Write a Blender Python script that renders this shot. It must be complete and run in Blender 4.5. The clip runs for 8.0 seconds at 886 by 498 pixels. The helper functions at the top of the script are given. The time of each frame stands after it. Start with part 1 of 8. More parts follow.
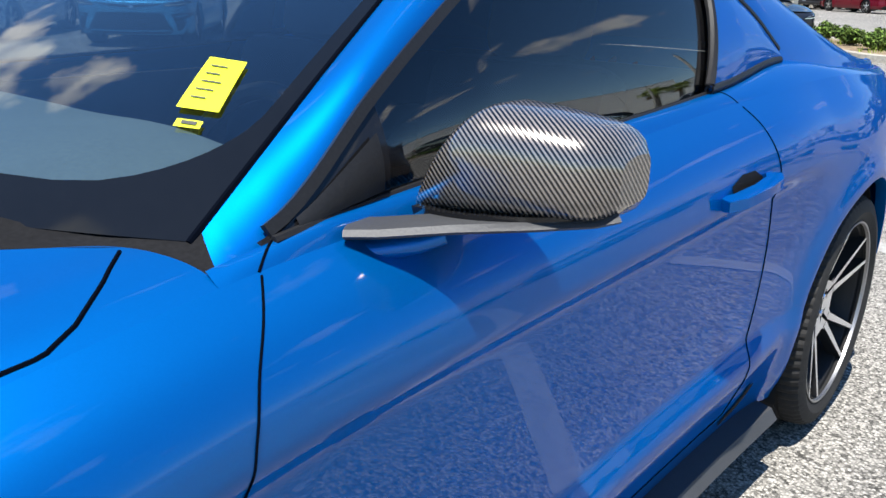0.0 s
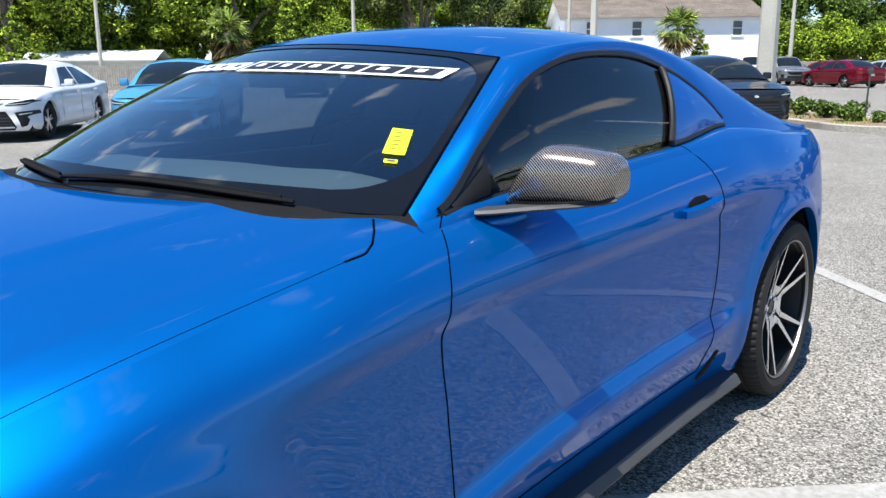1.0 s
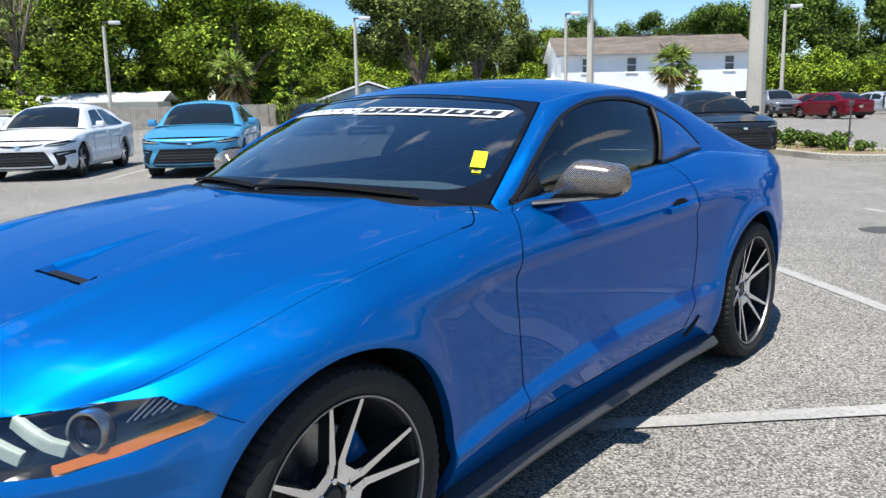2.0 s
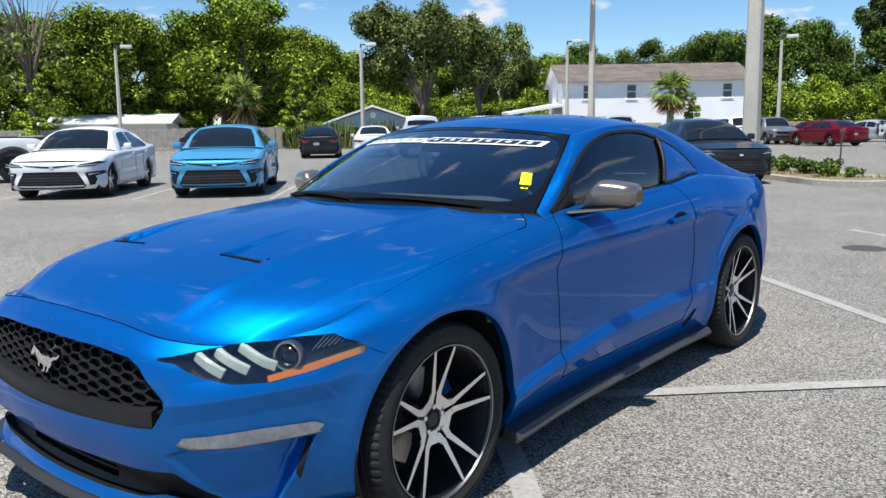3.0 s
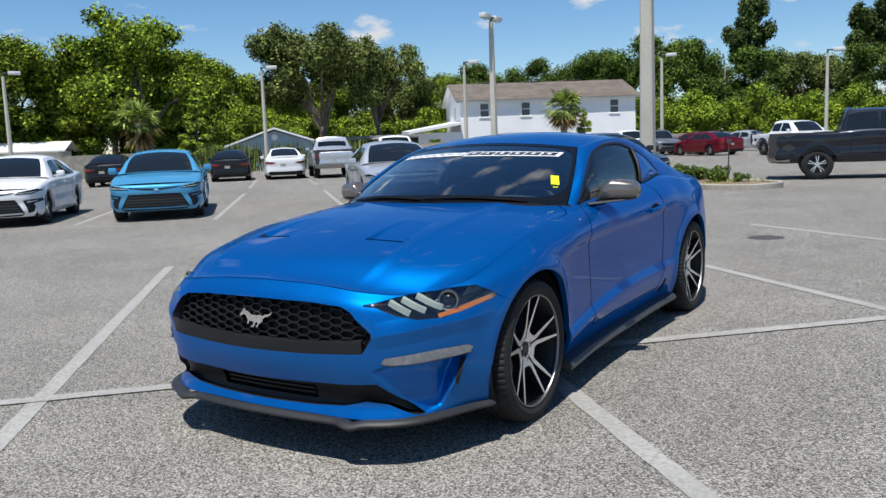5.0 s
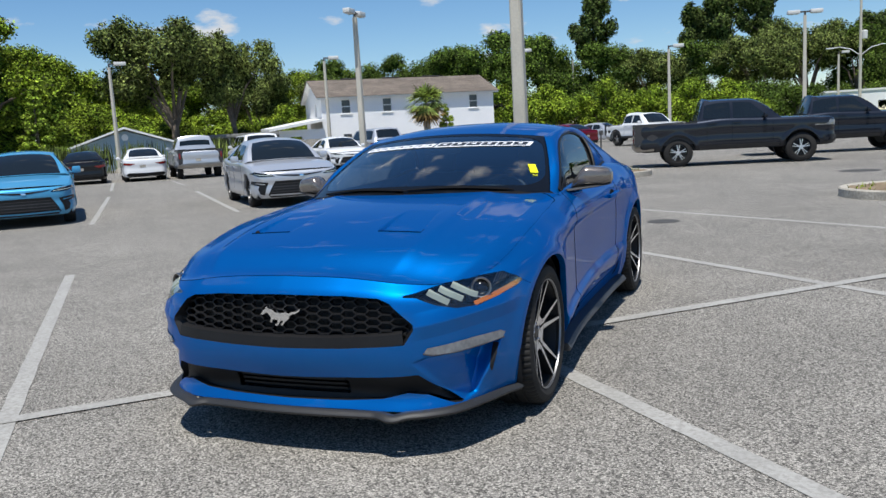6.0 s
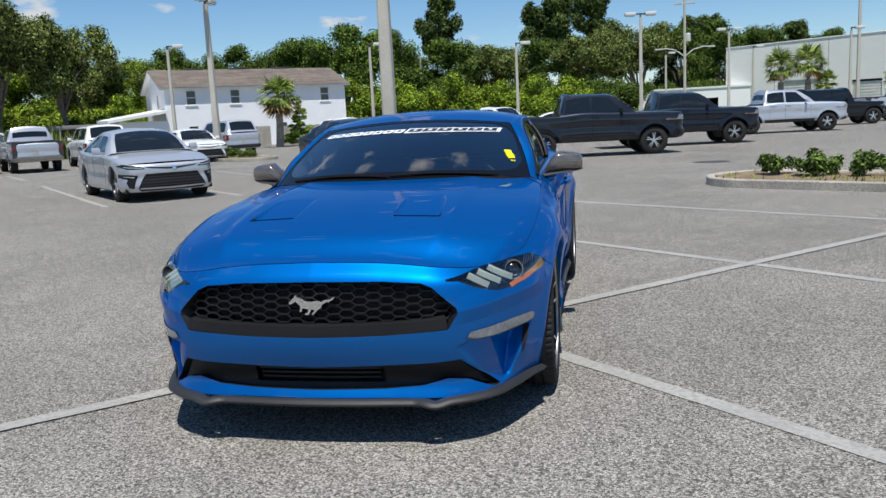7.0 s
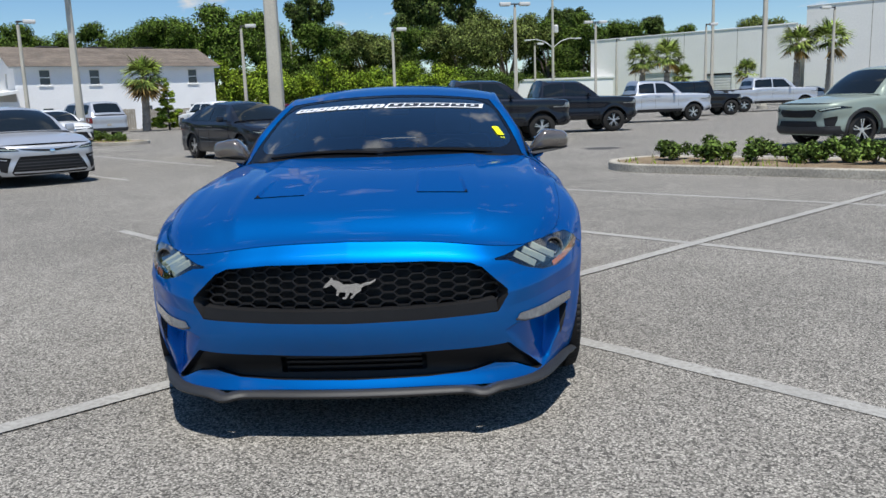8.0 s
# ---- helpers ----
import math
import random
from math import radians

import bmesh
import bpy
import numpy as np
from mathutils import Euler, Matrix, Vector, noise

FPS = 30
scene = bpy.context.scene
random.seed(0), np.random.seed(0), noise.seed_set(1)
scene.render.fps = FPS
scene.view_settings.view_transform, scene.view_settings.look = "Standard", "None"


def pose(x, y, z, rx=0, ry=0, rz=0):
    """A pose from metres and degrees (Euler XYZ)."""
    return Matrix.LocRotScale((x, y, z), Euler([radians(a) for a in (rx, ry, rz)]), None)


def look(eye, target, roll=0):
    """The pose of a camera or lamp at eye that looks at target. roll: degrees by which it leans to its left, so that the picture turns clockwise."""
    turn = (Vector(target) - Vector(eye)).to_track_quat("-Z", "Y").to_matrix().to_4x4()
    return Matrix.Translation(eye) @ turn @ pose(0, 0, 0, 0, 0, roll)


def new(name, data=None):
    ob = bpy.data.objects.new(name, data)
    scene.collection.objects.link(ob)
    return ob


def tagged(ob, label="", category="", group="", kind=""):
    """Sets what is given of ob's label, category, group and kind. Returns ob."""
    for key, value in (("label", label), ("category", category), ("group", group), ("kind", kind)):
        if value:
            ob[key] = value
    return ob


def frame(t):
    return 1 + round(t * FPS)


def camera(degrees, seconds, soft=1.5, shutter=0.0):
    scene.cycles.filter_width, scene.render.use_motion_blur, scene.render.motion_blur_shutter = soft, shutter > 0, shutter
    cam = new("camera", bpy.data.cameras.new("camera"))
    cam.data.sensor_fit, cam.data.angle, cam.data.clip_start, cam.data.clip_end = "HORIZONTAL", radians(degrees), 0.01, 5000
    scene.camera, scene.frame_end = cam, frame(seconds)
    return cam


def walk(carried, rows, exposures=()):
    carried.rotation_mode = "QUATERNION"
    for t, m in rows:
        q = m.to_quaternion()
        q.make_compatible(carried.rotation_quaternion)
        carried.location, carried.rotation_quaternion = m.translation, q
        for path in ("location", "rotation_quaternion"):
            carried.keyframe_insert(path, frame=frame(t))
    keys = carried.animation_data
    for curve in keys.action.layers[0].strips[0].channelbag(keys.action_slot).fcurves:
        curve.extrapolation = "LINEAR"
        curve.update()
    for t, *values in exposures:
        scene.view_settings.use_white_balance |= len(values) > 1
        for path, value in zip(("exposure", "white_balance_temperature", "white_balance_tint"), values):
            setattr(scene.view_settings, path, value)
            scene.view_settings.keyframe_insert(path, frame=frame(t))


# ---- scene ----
cam = camera(57.3, 8.0)
PATH = [
    (0, (1.409, 0.368, 1.209), (0.199, 1.828, 0.573), 1.5),
    (0.5, (1.585, 0.0, 1.231), (0.357, 1.491, 0.711), 0.9),
    (1, (1.804, -0.37, 1.243), (0.556, 1.13, 0.805), -0.5),
    (1.5, (2.034, -0.769, 1.266), (0.779, 0.732, 0.854), -1.0),
    (1.7, (2.118, -0.96, 1.262), (0.854, 0.542, 0.883), -1.3),
    (2.8, (2.474, -1.829, 1.306), (1.231, -0.295, 0.988), -1.1),
    (3, (2.547, -1.987, 1.308), (1.286, -0.462, 1.012), -0.8),
    (3.5, (2.673, -2.413, 1.326), (1.421, -0.877, 1.053), -0.7),
    (4, (2.79, -2.788, 1.322), (1.572, -1.224, 1.056), -0.8),
    (4.2, (2.773, -2.918, 1.311), (1.593, -1.325, 1.051), -0.9),
    (5.3, (2.366, -3.485, 1.328), (1.384, -1.762, 1.066), -3.1),
    (5.5, (2.232, -3.54, 1.335), (1.318, -1.781, 1.068), -3.6),
    (6, (1.894, -3.717, 1.321), (1.15, -1.882, 1.039), -3.3),
    (6.5, (1.535, -3.87, 1.317), (0.97, -1.975, 1.017), -3.3),
    (7, (1.13, -3.904, 1.31), (0.75, -1.966, 0.994), -2.9),
    (7.5, (0.747, -3.918, 1.293), (0.55, -1.957, 0.957), -2.3),
    (8, (0.424, -3.783, 1.265), (0.363, -1.816, 0.906), -2.0),
]
walk(cam, [(t, look(eye, target, roll)) for t, eye, target, roll in PATH],
     exposures=((0.0, 0.92), (1.0, 0.80), (2.0, 0.62), (3.0, 0.42), (4.0, 0.25), (5.0, 0.15), (8.0, 0.06)))

# ---- sky and sun ----
SUN_TO = Vector((0.08, -0.36, 1.0)).normalized()
world = bpy.data.worlds.new("sky")
scene.world = world
world.use_nodes = True
wn, wl = world.node_tree.nodes, world.node_tree.links
wn.clear()
w_out = wn.new("ShaderNodeOutputWorld")
w_bg = wn.new("ShaderNodeBackground")
w_sky = wn.new("ShaderNodeTexSky")
w_sky.sky_type = "NISHITA"
w_sky.sun_disc = False
w_sky.sun_elevation = math.asin(SUN_TO.z)
w_sky.sun_rotation = math.pi - 0.2
w_sky.altitude = 1500.0
w_sky.air_density, w_sky.dust_density, w_sky.ozone_density = 1.15, 0.08, 5.0
w_bg.inputs["Strength"].default_value = 0.094
# fair-weather clouds, spread over the whole dome
w_co = wn.new("ShaderNodeTexCoord")
w_sep = wn.new("ShaderNodeSeparateXYZ")
w_up = wn.new("ShaderNodeMath")
w_up.operation = "ADD"
w_up.inputs[1].default_value = 0.28
w_max = wn.new("ShaderNodeMath")
w_max.operation = "MAXIMUM"
w_max.inputs[1].default_value = 0.05
w_div = wn.new("ShaderNodeVectorMath")
w_div.operation = "DIVIDE"
w_com = wn.new("ShaderNodeCombineXYZ")
w_map = wn.new("ShaderNodeMapping")
w_map.inputs["Scale"].default_value = (1.0, 1.0, 0.0)
w_map.inputs["Location"].default_value = (0.7, 0.35, 0.2)
w_no = wn.new("ShaderNodeTexNoise")
w_no.inputs["Scale"].default_value = 4.2
w_no.inputs["Detail"].default_value = 9.0
w_no.inputs["Roughness"].default_value = 0.55
w_ra = wn.new("ShaderNodeValToRGB")
w_ra.color_ramp.elements[0].position, w_ra.color_ramp.elements[1].position = 0.60, 0.69
w_mix = wn.new("ShaderNodeMixRGB")
w_mix.inputs["Color2"].default_value = (6.6, 6.9, 7.3, 1)
wl.new(w_co.outputs["Generated"], w_sep.inputs["Vector"])
wl.new(w_sep.outputs["Z"], w_up.inputs[0])
wl.new(w_up.outputs["Value"], w_max.inputs[0])
for axis in "XYZ":
    wl.new(w_max.outputs["Value"], w_com.inputs[axis])
wl.new(w_co.outputs["Generated"], w_div.inputs[0])
wl.new(w_com.outputs["Vector"], w_div.inputs[1])
wl.new(w_div.outputs["Vector"], w_map.inputs["Vector"])
wl.new(w_map.outputs["Vector"], w_no.inputs["Vector"])
wl.new(w_no.outputs["Fac"], w_ra.inputs["Fac"])
wl.new(w_ra.outputs["Color"], w_mix.inputs["Fac"])
w_hue = wn.new("ShaderNodeHueSaturation")
w_hue.inputs["Saturation"].default_value, w_hue.inputs["Value"].default_value = 1.16, 1.14
wl.new(w_sky.outputs["Color"], w_hue.inputs["Color"])
wl.new(w_hue.outputs["Color"], w_mix.inputs["Color1"])
wl.new(w_mix.outputs["Color"], w_bg.inputs["Color"])
wl.new(w_bg.outputs["Background"], w_out.inputs["Surface"])
sun_data = bpy.data.lights.new("sun", "SUN")
sun_data.energy, sun_data.angle, sun_data.color = 5.0, radians(0.53), (1.0, 0.97, 0.91)
sun = new("sun", sun_data)
sun.matrix_world = look(SUN_TO * 60, (0, 0, 0))


# ---- materials ----
def mat(name, col, rough=0.5, metal=0.0, var=0.12, scale=3.0, fine=60.0, bump=0.0, coat=0.0, spec=0.5, alt=None, per=0.0, emit=0.0):
    """A surface with colour variation at two scales, optional relief and a clear coat."""
    m = bpy.data.materials.new(name)
    m.use_nodes = True
    nt = m.node_tree
    n, l = nt.nodes, nt.links
    b = n["Principled BSDF"]
    b.inputs["Roughness"].default_value = rough
    b.inputs["Metallic"].default_value = metal
    b.inputs["Coat Weight"].default_value = coat
    b.inputs["Coat Roughness"].default_value = 0.02
    b.inputs["Specular IOR Level"].default_value = spec
    co = n.new("ShaderNodeTexCoord")
    a = n.new("ShaderNodeTexNoise")
    a.inputs["Scale"].default_value, a.inputs["Detail"].default_value = scale, 5.0
    f = n.new("ShaderNodeTexNoise")
    f.inputs["Scale"].default_value, f.inputs["Detail"].default_value = fine, 3.0
    l.new(co.outputs["Object"], a.inputs["Vector"])
    l.new(co.outputs["Object"], f.inputs["Vector"])
    mx = n.new("ShaderNodeMixRGB")
    lo = alt if alt else tuple(c * (1 - var) for c in col)
    hi = col if alt else tuple(min(1, c * (1 + var)) for c in col)
    mx.inputs["Color1"].default_value, mx.inputs["Color2"].default_value = (*lo, 1), (*hi, 1)
    ramp = n.new("ShaderNodeMapRange")
    ramp.inputs["From Min"].default_value, ramp.inputs["From Max"].default_value = 0.32, 0.68
    l.new(a.outputs["Fac"], ramp.inputs["Value"])
    l.new(ramp.outputs["Result"], mx.inputs["Fac"])
    g = n.new("ShaderNodeMixRGB")
    g.blend_type = "MULTIPLY"
    g.inputs["Fac"].default_value = 1.0
    gr = n.new("ShaderNodeMapRange")
    gr.inputs["From Min"].default_value, gr.inputs["From Max"].default_value = 0.3, 0.7
    gr.inputs["To Min"].default_value, gr.inputs["To Max"].default_value = 1 - var, 1 + var
    l.new(f.outputs["Fac"], gr.inputs["Value"])
    l.new(mx.outputs["Color"], g.inputs["Color1"])
    l.new(gr.outputs["Result"], g.inputs["Color2"])
    last = g.outputs["Color"]
    if per:
        oi = n.new("ShaderNodeObjectInfo")
        pr = n.new("ShaderNodeMapRange")
        pr.inputs["To Min"].default_value, pr.inputs["To Max"].default_value = 1 - per, 1 + per
        pm = n.new("ShaderNodeMixRGB")
        pm.blend_type = "MULTIPLY"
        pm.inputs["Fac"].default_value = 1.0
        l.new(oi.outputs["Random"], pr.inputs["Value"])
        l.new(last, pm.inputs["Color1"])
        l.new(pr.outputs["Result"], pm.inputs["Color2"])
        last = pm.outputs["Color"]
    l.new(last, b.inputs["Base Color"])
    if bump:
        bu = n.new("ShaderNodeBump")
        bu.inputs["Strength"].default_value, bu.inputs["Distance"].default_value = 1.0, bump
        l.new(f.outputs["Fac"], bu.inputs["Height"])
        l.new(bu.outputs["Normal"], b.inputs["Normal"])
    if emit:
        b.inputs["Emission Color"].default_value = (*col, 1)
        b.inputs["Emission Strength"].default_value = emit
    return m


def paint(name, col, metal=0.0, rough=0.35, flake=0.0):
    """Car paint: a coloured base under a hard clear coat, with a fine flake."""
    m = mat(name, col, rough, metal, 0.02, 1.5, 400.0, 0.0, 0.8, 0.0)
    if flake:
        nt = m.node_tree
        v = nt.nodes.new("ShaderNodeTexVoronoi")
        v.inputs["Scale"].default_value = 900.0
        r = nt.nodes.new("ShaderNodeMapRange")
        r.inputs["To Min"].default_value, r.inputs["To Max"].default_value = rough - flake, rough + flake
        co = [x for x in nt.nodes if x.type == "TEX_COORD"][0]
        nt.links.new(co.outputs["Object"], v.inputs["Vector"])
        nt.links.new(v.outputs["Color"], r.inputs["Value"])
        nt.links.new(r.outputs["Result"], nt.nodes["Principled BSDF"].inputs["Roughness"])
    return m


def glass(name, tint, gloss=0.03, face=0.07, power=4.5):
    """A tinted pane: lets a part of the light through and mirrors the rest by angle."""
    m = bpy.data.materials.new(name)
    m.use_nodes = True
    n, l = m.node_tree.nodes, m.node_tree.links
    n.clear()
    out = n.new("ShaderNodeOutputMaterial")
    t = n.new("ShaderNodeBsdfTransparent")
    t.inputs["Color"].default_value = (*tint, 1)
    g = n.new("ShaderNodeBsdfGlossy")
    g.inputs["Roughness"].default_value = gloss
    fr = n.new("ShaderNodeLayerWeight")
    po = n.new("ShaderNodeMath")
    po.operation = "POWER"
    po.inputs[1].default_value = power
    ad = n.new("ShaderNodeMath")
    ad.operation = "MULTIPLY_ADD"
    ad.inputs[1].default_value, ad.inputs[2].default_value = 0.9, face
    mx = n.new("ShaderNodeMixShader")
    l.new(fr.outputs["Facing"], po.inputs[0])
    l.new(po.outputs["Value"], ad.inputs[0])
    l.new(ad.outputs["Value"], mx.inputs["Fac"])
    l.new(t.outputs["BSDF"], mx.inputs[1])
    l.new(g.outputs["BSDF"], mx.inputs[2])
    l.new(mx.outputs["Shader"], out.inputs["Surface"])
    return m


def asphalt_material():
    m = bpy.data.materials.new("worn_asphalt")
    m.use_nodes = True
    n, l = m.node_tree.nodes, m.node_tree.links
    b = n["Principled BSDF"]
    b.inputs["Roughness"].default_value = 0.88
    b.inputs["Specular IOR Level"].default_value = 0.3
    co = n.new("ShaderNodeTexCoord")

    def noise_node(scale, detail=4.0, rough=0.5):
        x = n.new("ShaderNodeTexNoise")
        x.inputs["Scale"].default_value, x.inputs["Detail"].default_value, x.inputs["Roughness"].default_value = scale, detail, rough
        l.new(co.outputs["Object"], x.inputs["Vector"])
        return x

    def rng(src, a0, a1, b0, b1):
        x = n.new("ShaderNodeMapRange")
        for k, v in zip(("From Min", "From Max", "To Min", "To Max"), (a0, a1, b0, b1)):
            x.inputs[k].default_value = v
        l.new(src, x.inputs["Value"])
        return x.outputs["Result"]

    def mul(p, q):
        x = n.new("ShaderNodeMath")
        x.operation = "MULTIPLY"
        l.new(p, x.inputs[0])
        l.new(q, x.inputs[1])
        return x.outputs["Value"]

    vo = n.new("ShaderNodeTexVoronoi")
    vo.inputs["Scale"].default_value = 125.0
    l.new(co.outputs["Object"], vo.inputs["Vector"])
    sep = n.new("ShaderNodeSeparateColor")
    l.new(vo.outputs["Color"], sep.inputs["Color"])
    stone = rng(sep.outputs["Red"], 0.0, 1.0, 0.25, 1.95)
    pit = rng(vo.outputs["Distance"], 0.25, 0.75, 1.12, 0.55)
    grain = rng(noise_node(260.0, 2.0).outputs["Fac"], 0.3, 0.7, 0.75, 1.25)
    stain = rng(noise_node(0.35, 6.0, 0.6).outputs["Fac"], 0.3, 0.7, 0.82, 1.13)
    blot = rng(noise_node(2.3, 5.0, 0.6).outputs["Fac"], 0.25, 0.75, 0.88, 1.1)
    spot = rng(noise_node(7.0, 2.0).outputs["Fac"], 0.74, 0.78, 1.0, 0.6)
    value = mul(mul(mul(stone, pit), mul(grain, stain)), mul(blot, spot))
    mx = n.new("ShaderNodeMixRGB")
    mx.blend_type = "MULTIPLY"
    mx.inputs["Fac"].default_value = 1.0
    mx.inputs["Color1"].default_value = (0.246, 0.232, 0.207, 1)
    l.new(value, mx.inputs["Color2"])
    l.new(mx.outputs["Color"], b.inputs["Base Color"])
    bu = n.new("ShaderNodeBump")
    bu.inputs["Strength"].default_value, bu.inputs["Distance"].default_value = 0.8, 0.004
    l.new(vo.outputs["Distance"], bu.inputs["Height"])
    bu.invert = True
    l.new(bu.outputs["Normal"], b.inputs["Normal"])
    return m


def line_material():
    """Road paint, worn through in spots."""
    m = mat("road_paint", (0.345, 0.337, 0.312), 0.8, 0, 0.10, 2.0, 45.0, 0.002)
    nt = m.node_tree
    n, l = nt.nodes, nt.links
    b = n["Principled BSDF"]
    src = b.inputs["Base Color"].links[0].from_socket
    co = [x for x in n if x.type == "TEX_COORD"][0]
    w = n.new("ShaderNodeTexNoise")
    w.inputs["Scale"].default_value, w.inputs["Detail"].default_value, w.inputs["Roughness"].default_value = 38.0, 6.0, 0.7
    r = n.new("ShaderNodeMapRange")
    r.inputs["From Min"].default_value, r.inputs["From Max"].default_value = 0.47, 0.62
    r.inputs["To Max"].default_value = 0.8
    mx = n.new("ShaderNodeMixRGB")
    mx.inputs["Color2"].default_value = (0.24, 0.23, 0.21, 1)
    l.new(co.outputs["Object"], w.inputs["Vector"])
    l.new(w.outputs["Fac"], r.inputs["Value"])
    l.new(r.outputs["Result"], mx.inputs["Fac"])
    l.new(src, mx.inputs["Color1"])
    l.new(mx.outputs["Color"], b.inputs["Base Color"])
    return m


def leaf_material(name, col, alt):
    m = mat(name, col, 0.7, 0, 0.25, 0.6, 4.0, 0, 0, 0.15, alt, 0.12)
    n, l = m.node_tree.nodes, m.node_tree.links
    b = n["Principled BSDF"]
    src = b.inputs["Base Color"].links[0].from_socket
    # random leaf tone, skewed dark: the dark leaves stand in for shaded gaps
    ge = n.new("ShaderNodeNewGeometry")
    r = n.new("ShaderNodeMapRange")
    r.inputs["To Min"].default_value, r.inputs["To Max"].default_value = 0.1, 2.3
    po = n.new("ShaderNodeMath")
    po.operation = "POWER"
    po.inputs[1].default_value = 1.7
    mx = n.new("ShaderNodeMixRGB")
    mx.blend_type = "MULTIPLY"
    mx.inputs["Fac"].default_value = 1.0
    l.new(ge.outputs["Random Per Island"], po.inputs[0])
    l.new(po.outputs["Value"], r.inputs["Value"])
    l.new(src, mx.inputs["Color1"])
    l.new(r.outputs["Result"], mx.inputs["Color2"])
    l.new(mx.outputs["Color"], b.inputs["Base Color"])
    tr = n.new("ShaderNodeBsdfTranslucent")
    l.new(mx.outputs["Color"], tr.inputs["Color"])
    add = n.new("ShaderNodeMixShader")
    add.inputs["Fac"].default_value = 0.12
    out = [x for x in n if x.type == "OUTPUT_MATERIAL"][0]
    l.new(b.outputs["BSDF"], add.inputs[1])
    l.new(tr.outputs["BSDF"], add.inputs[2])
    l.new(add.outputs["Shader"], out.inputs["Surface"])
    return m


def carbon_material():
    """Printed twill weave under gloss: slanting bands, dark and light."""
    m = mat("carbon_weave", (0.2, 0.18, 0.16), 0.25, 0.0, 0.05, 3.0, 90.0, 0, 1.0)
    n, l = m.node_tree.nodes, m.node_tree.links
    b = n["Principled BSDF"]
    co = n.new("ShaderNodeTexCoord")
    wv = n.new("ShaderNodeTexWave")
    wv.bands_direction = "DIAGONAL"
    wv.inputs["Scale"].default_value = 82.0
    wv.inputs["Distortion"].default_value = 0.4
    wv.inputs["Detail"].default_value = 1.0
    r = n.new("ShaderNodeValToRGB")
    r.color_ramp.elements[0].color, r.color_ramp.elements[1].color = (0.010, 0.010, 0.011, 1), (0.36, 0.31, 0.27, 1)
    r.color_ramp.elements[0].position, r.color_ramp.elements[1].position = 0.35, 0.75
    l.new(co.outputs["Object"], wv.inputs["Vector"])
    l.new(wv.outputs["Fac"], r.inputs["Fac"])
    l.new(r.outputs["Color"], b.inputs["Base Color"])
    b.inputs["Metallic"].default_value = 0.5
    return m


M_ASPHALT = asphalt_material()
M_LINE = line_material()
M_KERB = mat("kerb_concrete", (0.37, 0.34, 0.285), 0.85, 0, 0.24, 1.3, 30.0, 0.004)
M_GRASS = mat("rough_grass", (0.10, 0.16, 0.04), 0.9, 0, 0.25, 0.3, 9.0, 0.03, alt=(0.16, 0.15, 0.06))
M_MULCH = mat("bark_mulch", (0.16, 0.11, 0.07), 0.95, 0, 0.4, 5.0, 40.0, 0.02, alt=(0.26, 0.20, 0.12))
M_POLE = mat("weathered_concrete_pole", (0.50, 0.47, 0.40), 0.8, 0, 0.08, 0.8, 25.0, 0.002)
M_WHITEWALL = mat("white_painted_block", (0.86, 0.86, 0.86), 0.7, 0, 0.04, 0.5, 12.0, 0.002)
M_BEIGEWALL = mat("pale_stucco", (0.82, 0.81, 0.76), 0.8, 0, 0.05, 0.15, 8.0, 0.003)
M_BLUEWALL = mat("faded_blue_siding", (0.30, 0.40, 0.47), 0.7, 0, 0.08, 0.6, 10.0, 0.002)
M_ROOF = mat("brown_shingle", (0.20, 0.165, 0.135), 0.9, 0, 0.2, 0.9, 9.0, 0.01, per=0.12)
M_TRIM = mat("white_trim", (0.80, 0.80, 0.78), 0.5, 0, 0.04)
M_DARKROOF = mat("grey_flat_roof", (0.22, 0.22, 0.21), 0.8, 0, 0.1)
M_FENCE = mat("silvered_wood", (0.40, 0.36, 0.30), 0.85, 0, 0.2, 3.0, 30.0, 0.003, per=0.18)
M_BARK = mat("grey_bark", (0.17, 0.135, 0.105), 0.95, 0, 0.3, 1.5, 14.0, 0.03)
M_PALMBARK = mat("palm_bark", (0.27, 0.24, 0.20), 0.95, 0, 0.3, 3.0, 16.0, 0.03)
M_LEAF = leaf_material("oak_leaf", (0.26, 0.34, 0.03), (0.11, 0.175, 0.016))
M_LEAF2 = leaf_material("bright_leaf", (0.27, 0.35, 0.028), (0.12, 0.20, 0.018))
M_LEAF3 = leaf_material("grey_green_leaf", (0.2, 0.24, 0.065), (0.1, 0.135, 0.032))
# far wood's leaf: shade put into the colour, as sun lights it too brightly
M_LEAF4 = leaf_material("dimmed_far_leaf", (0.125, 0.19, 0.028), (0.055, 0.095, 0.014))
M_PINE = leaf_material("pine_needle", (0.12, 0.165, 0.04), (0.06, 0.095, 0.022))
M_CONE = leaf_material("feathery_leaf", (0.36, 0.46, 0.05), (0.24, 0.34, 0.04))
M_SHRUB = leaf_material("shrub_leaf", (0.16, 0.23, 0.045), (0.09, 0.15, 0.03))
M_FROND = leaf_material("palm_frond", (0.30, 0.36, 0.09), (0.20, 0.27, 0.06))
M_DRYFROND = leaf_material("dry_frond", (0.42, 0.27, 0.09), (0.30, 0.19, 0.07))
M_HEAD = mat("pale_lamp_housing", (0.62, 0.62, 0.60), 0.45, 0, 0.05)
M_HEADDARK = mat("bronze_metal", (0.08, 0.075, 0.07), 0.5, 0.4, 0.1)
M_HOUSEGLASS = mat("dark_house_pane", (0.06, 0.075, 0.09), 0.12, 0, 0.1, 1.0, 5.0)
M_BLUE = paint("bright_metallic_blue", (0.0, 0.117, 0.40), 0.72, 0.48, 0.03)
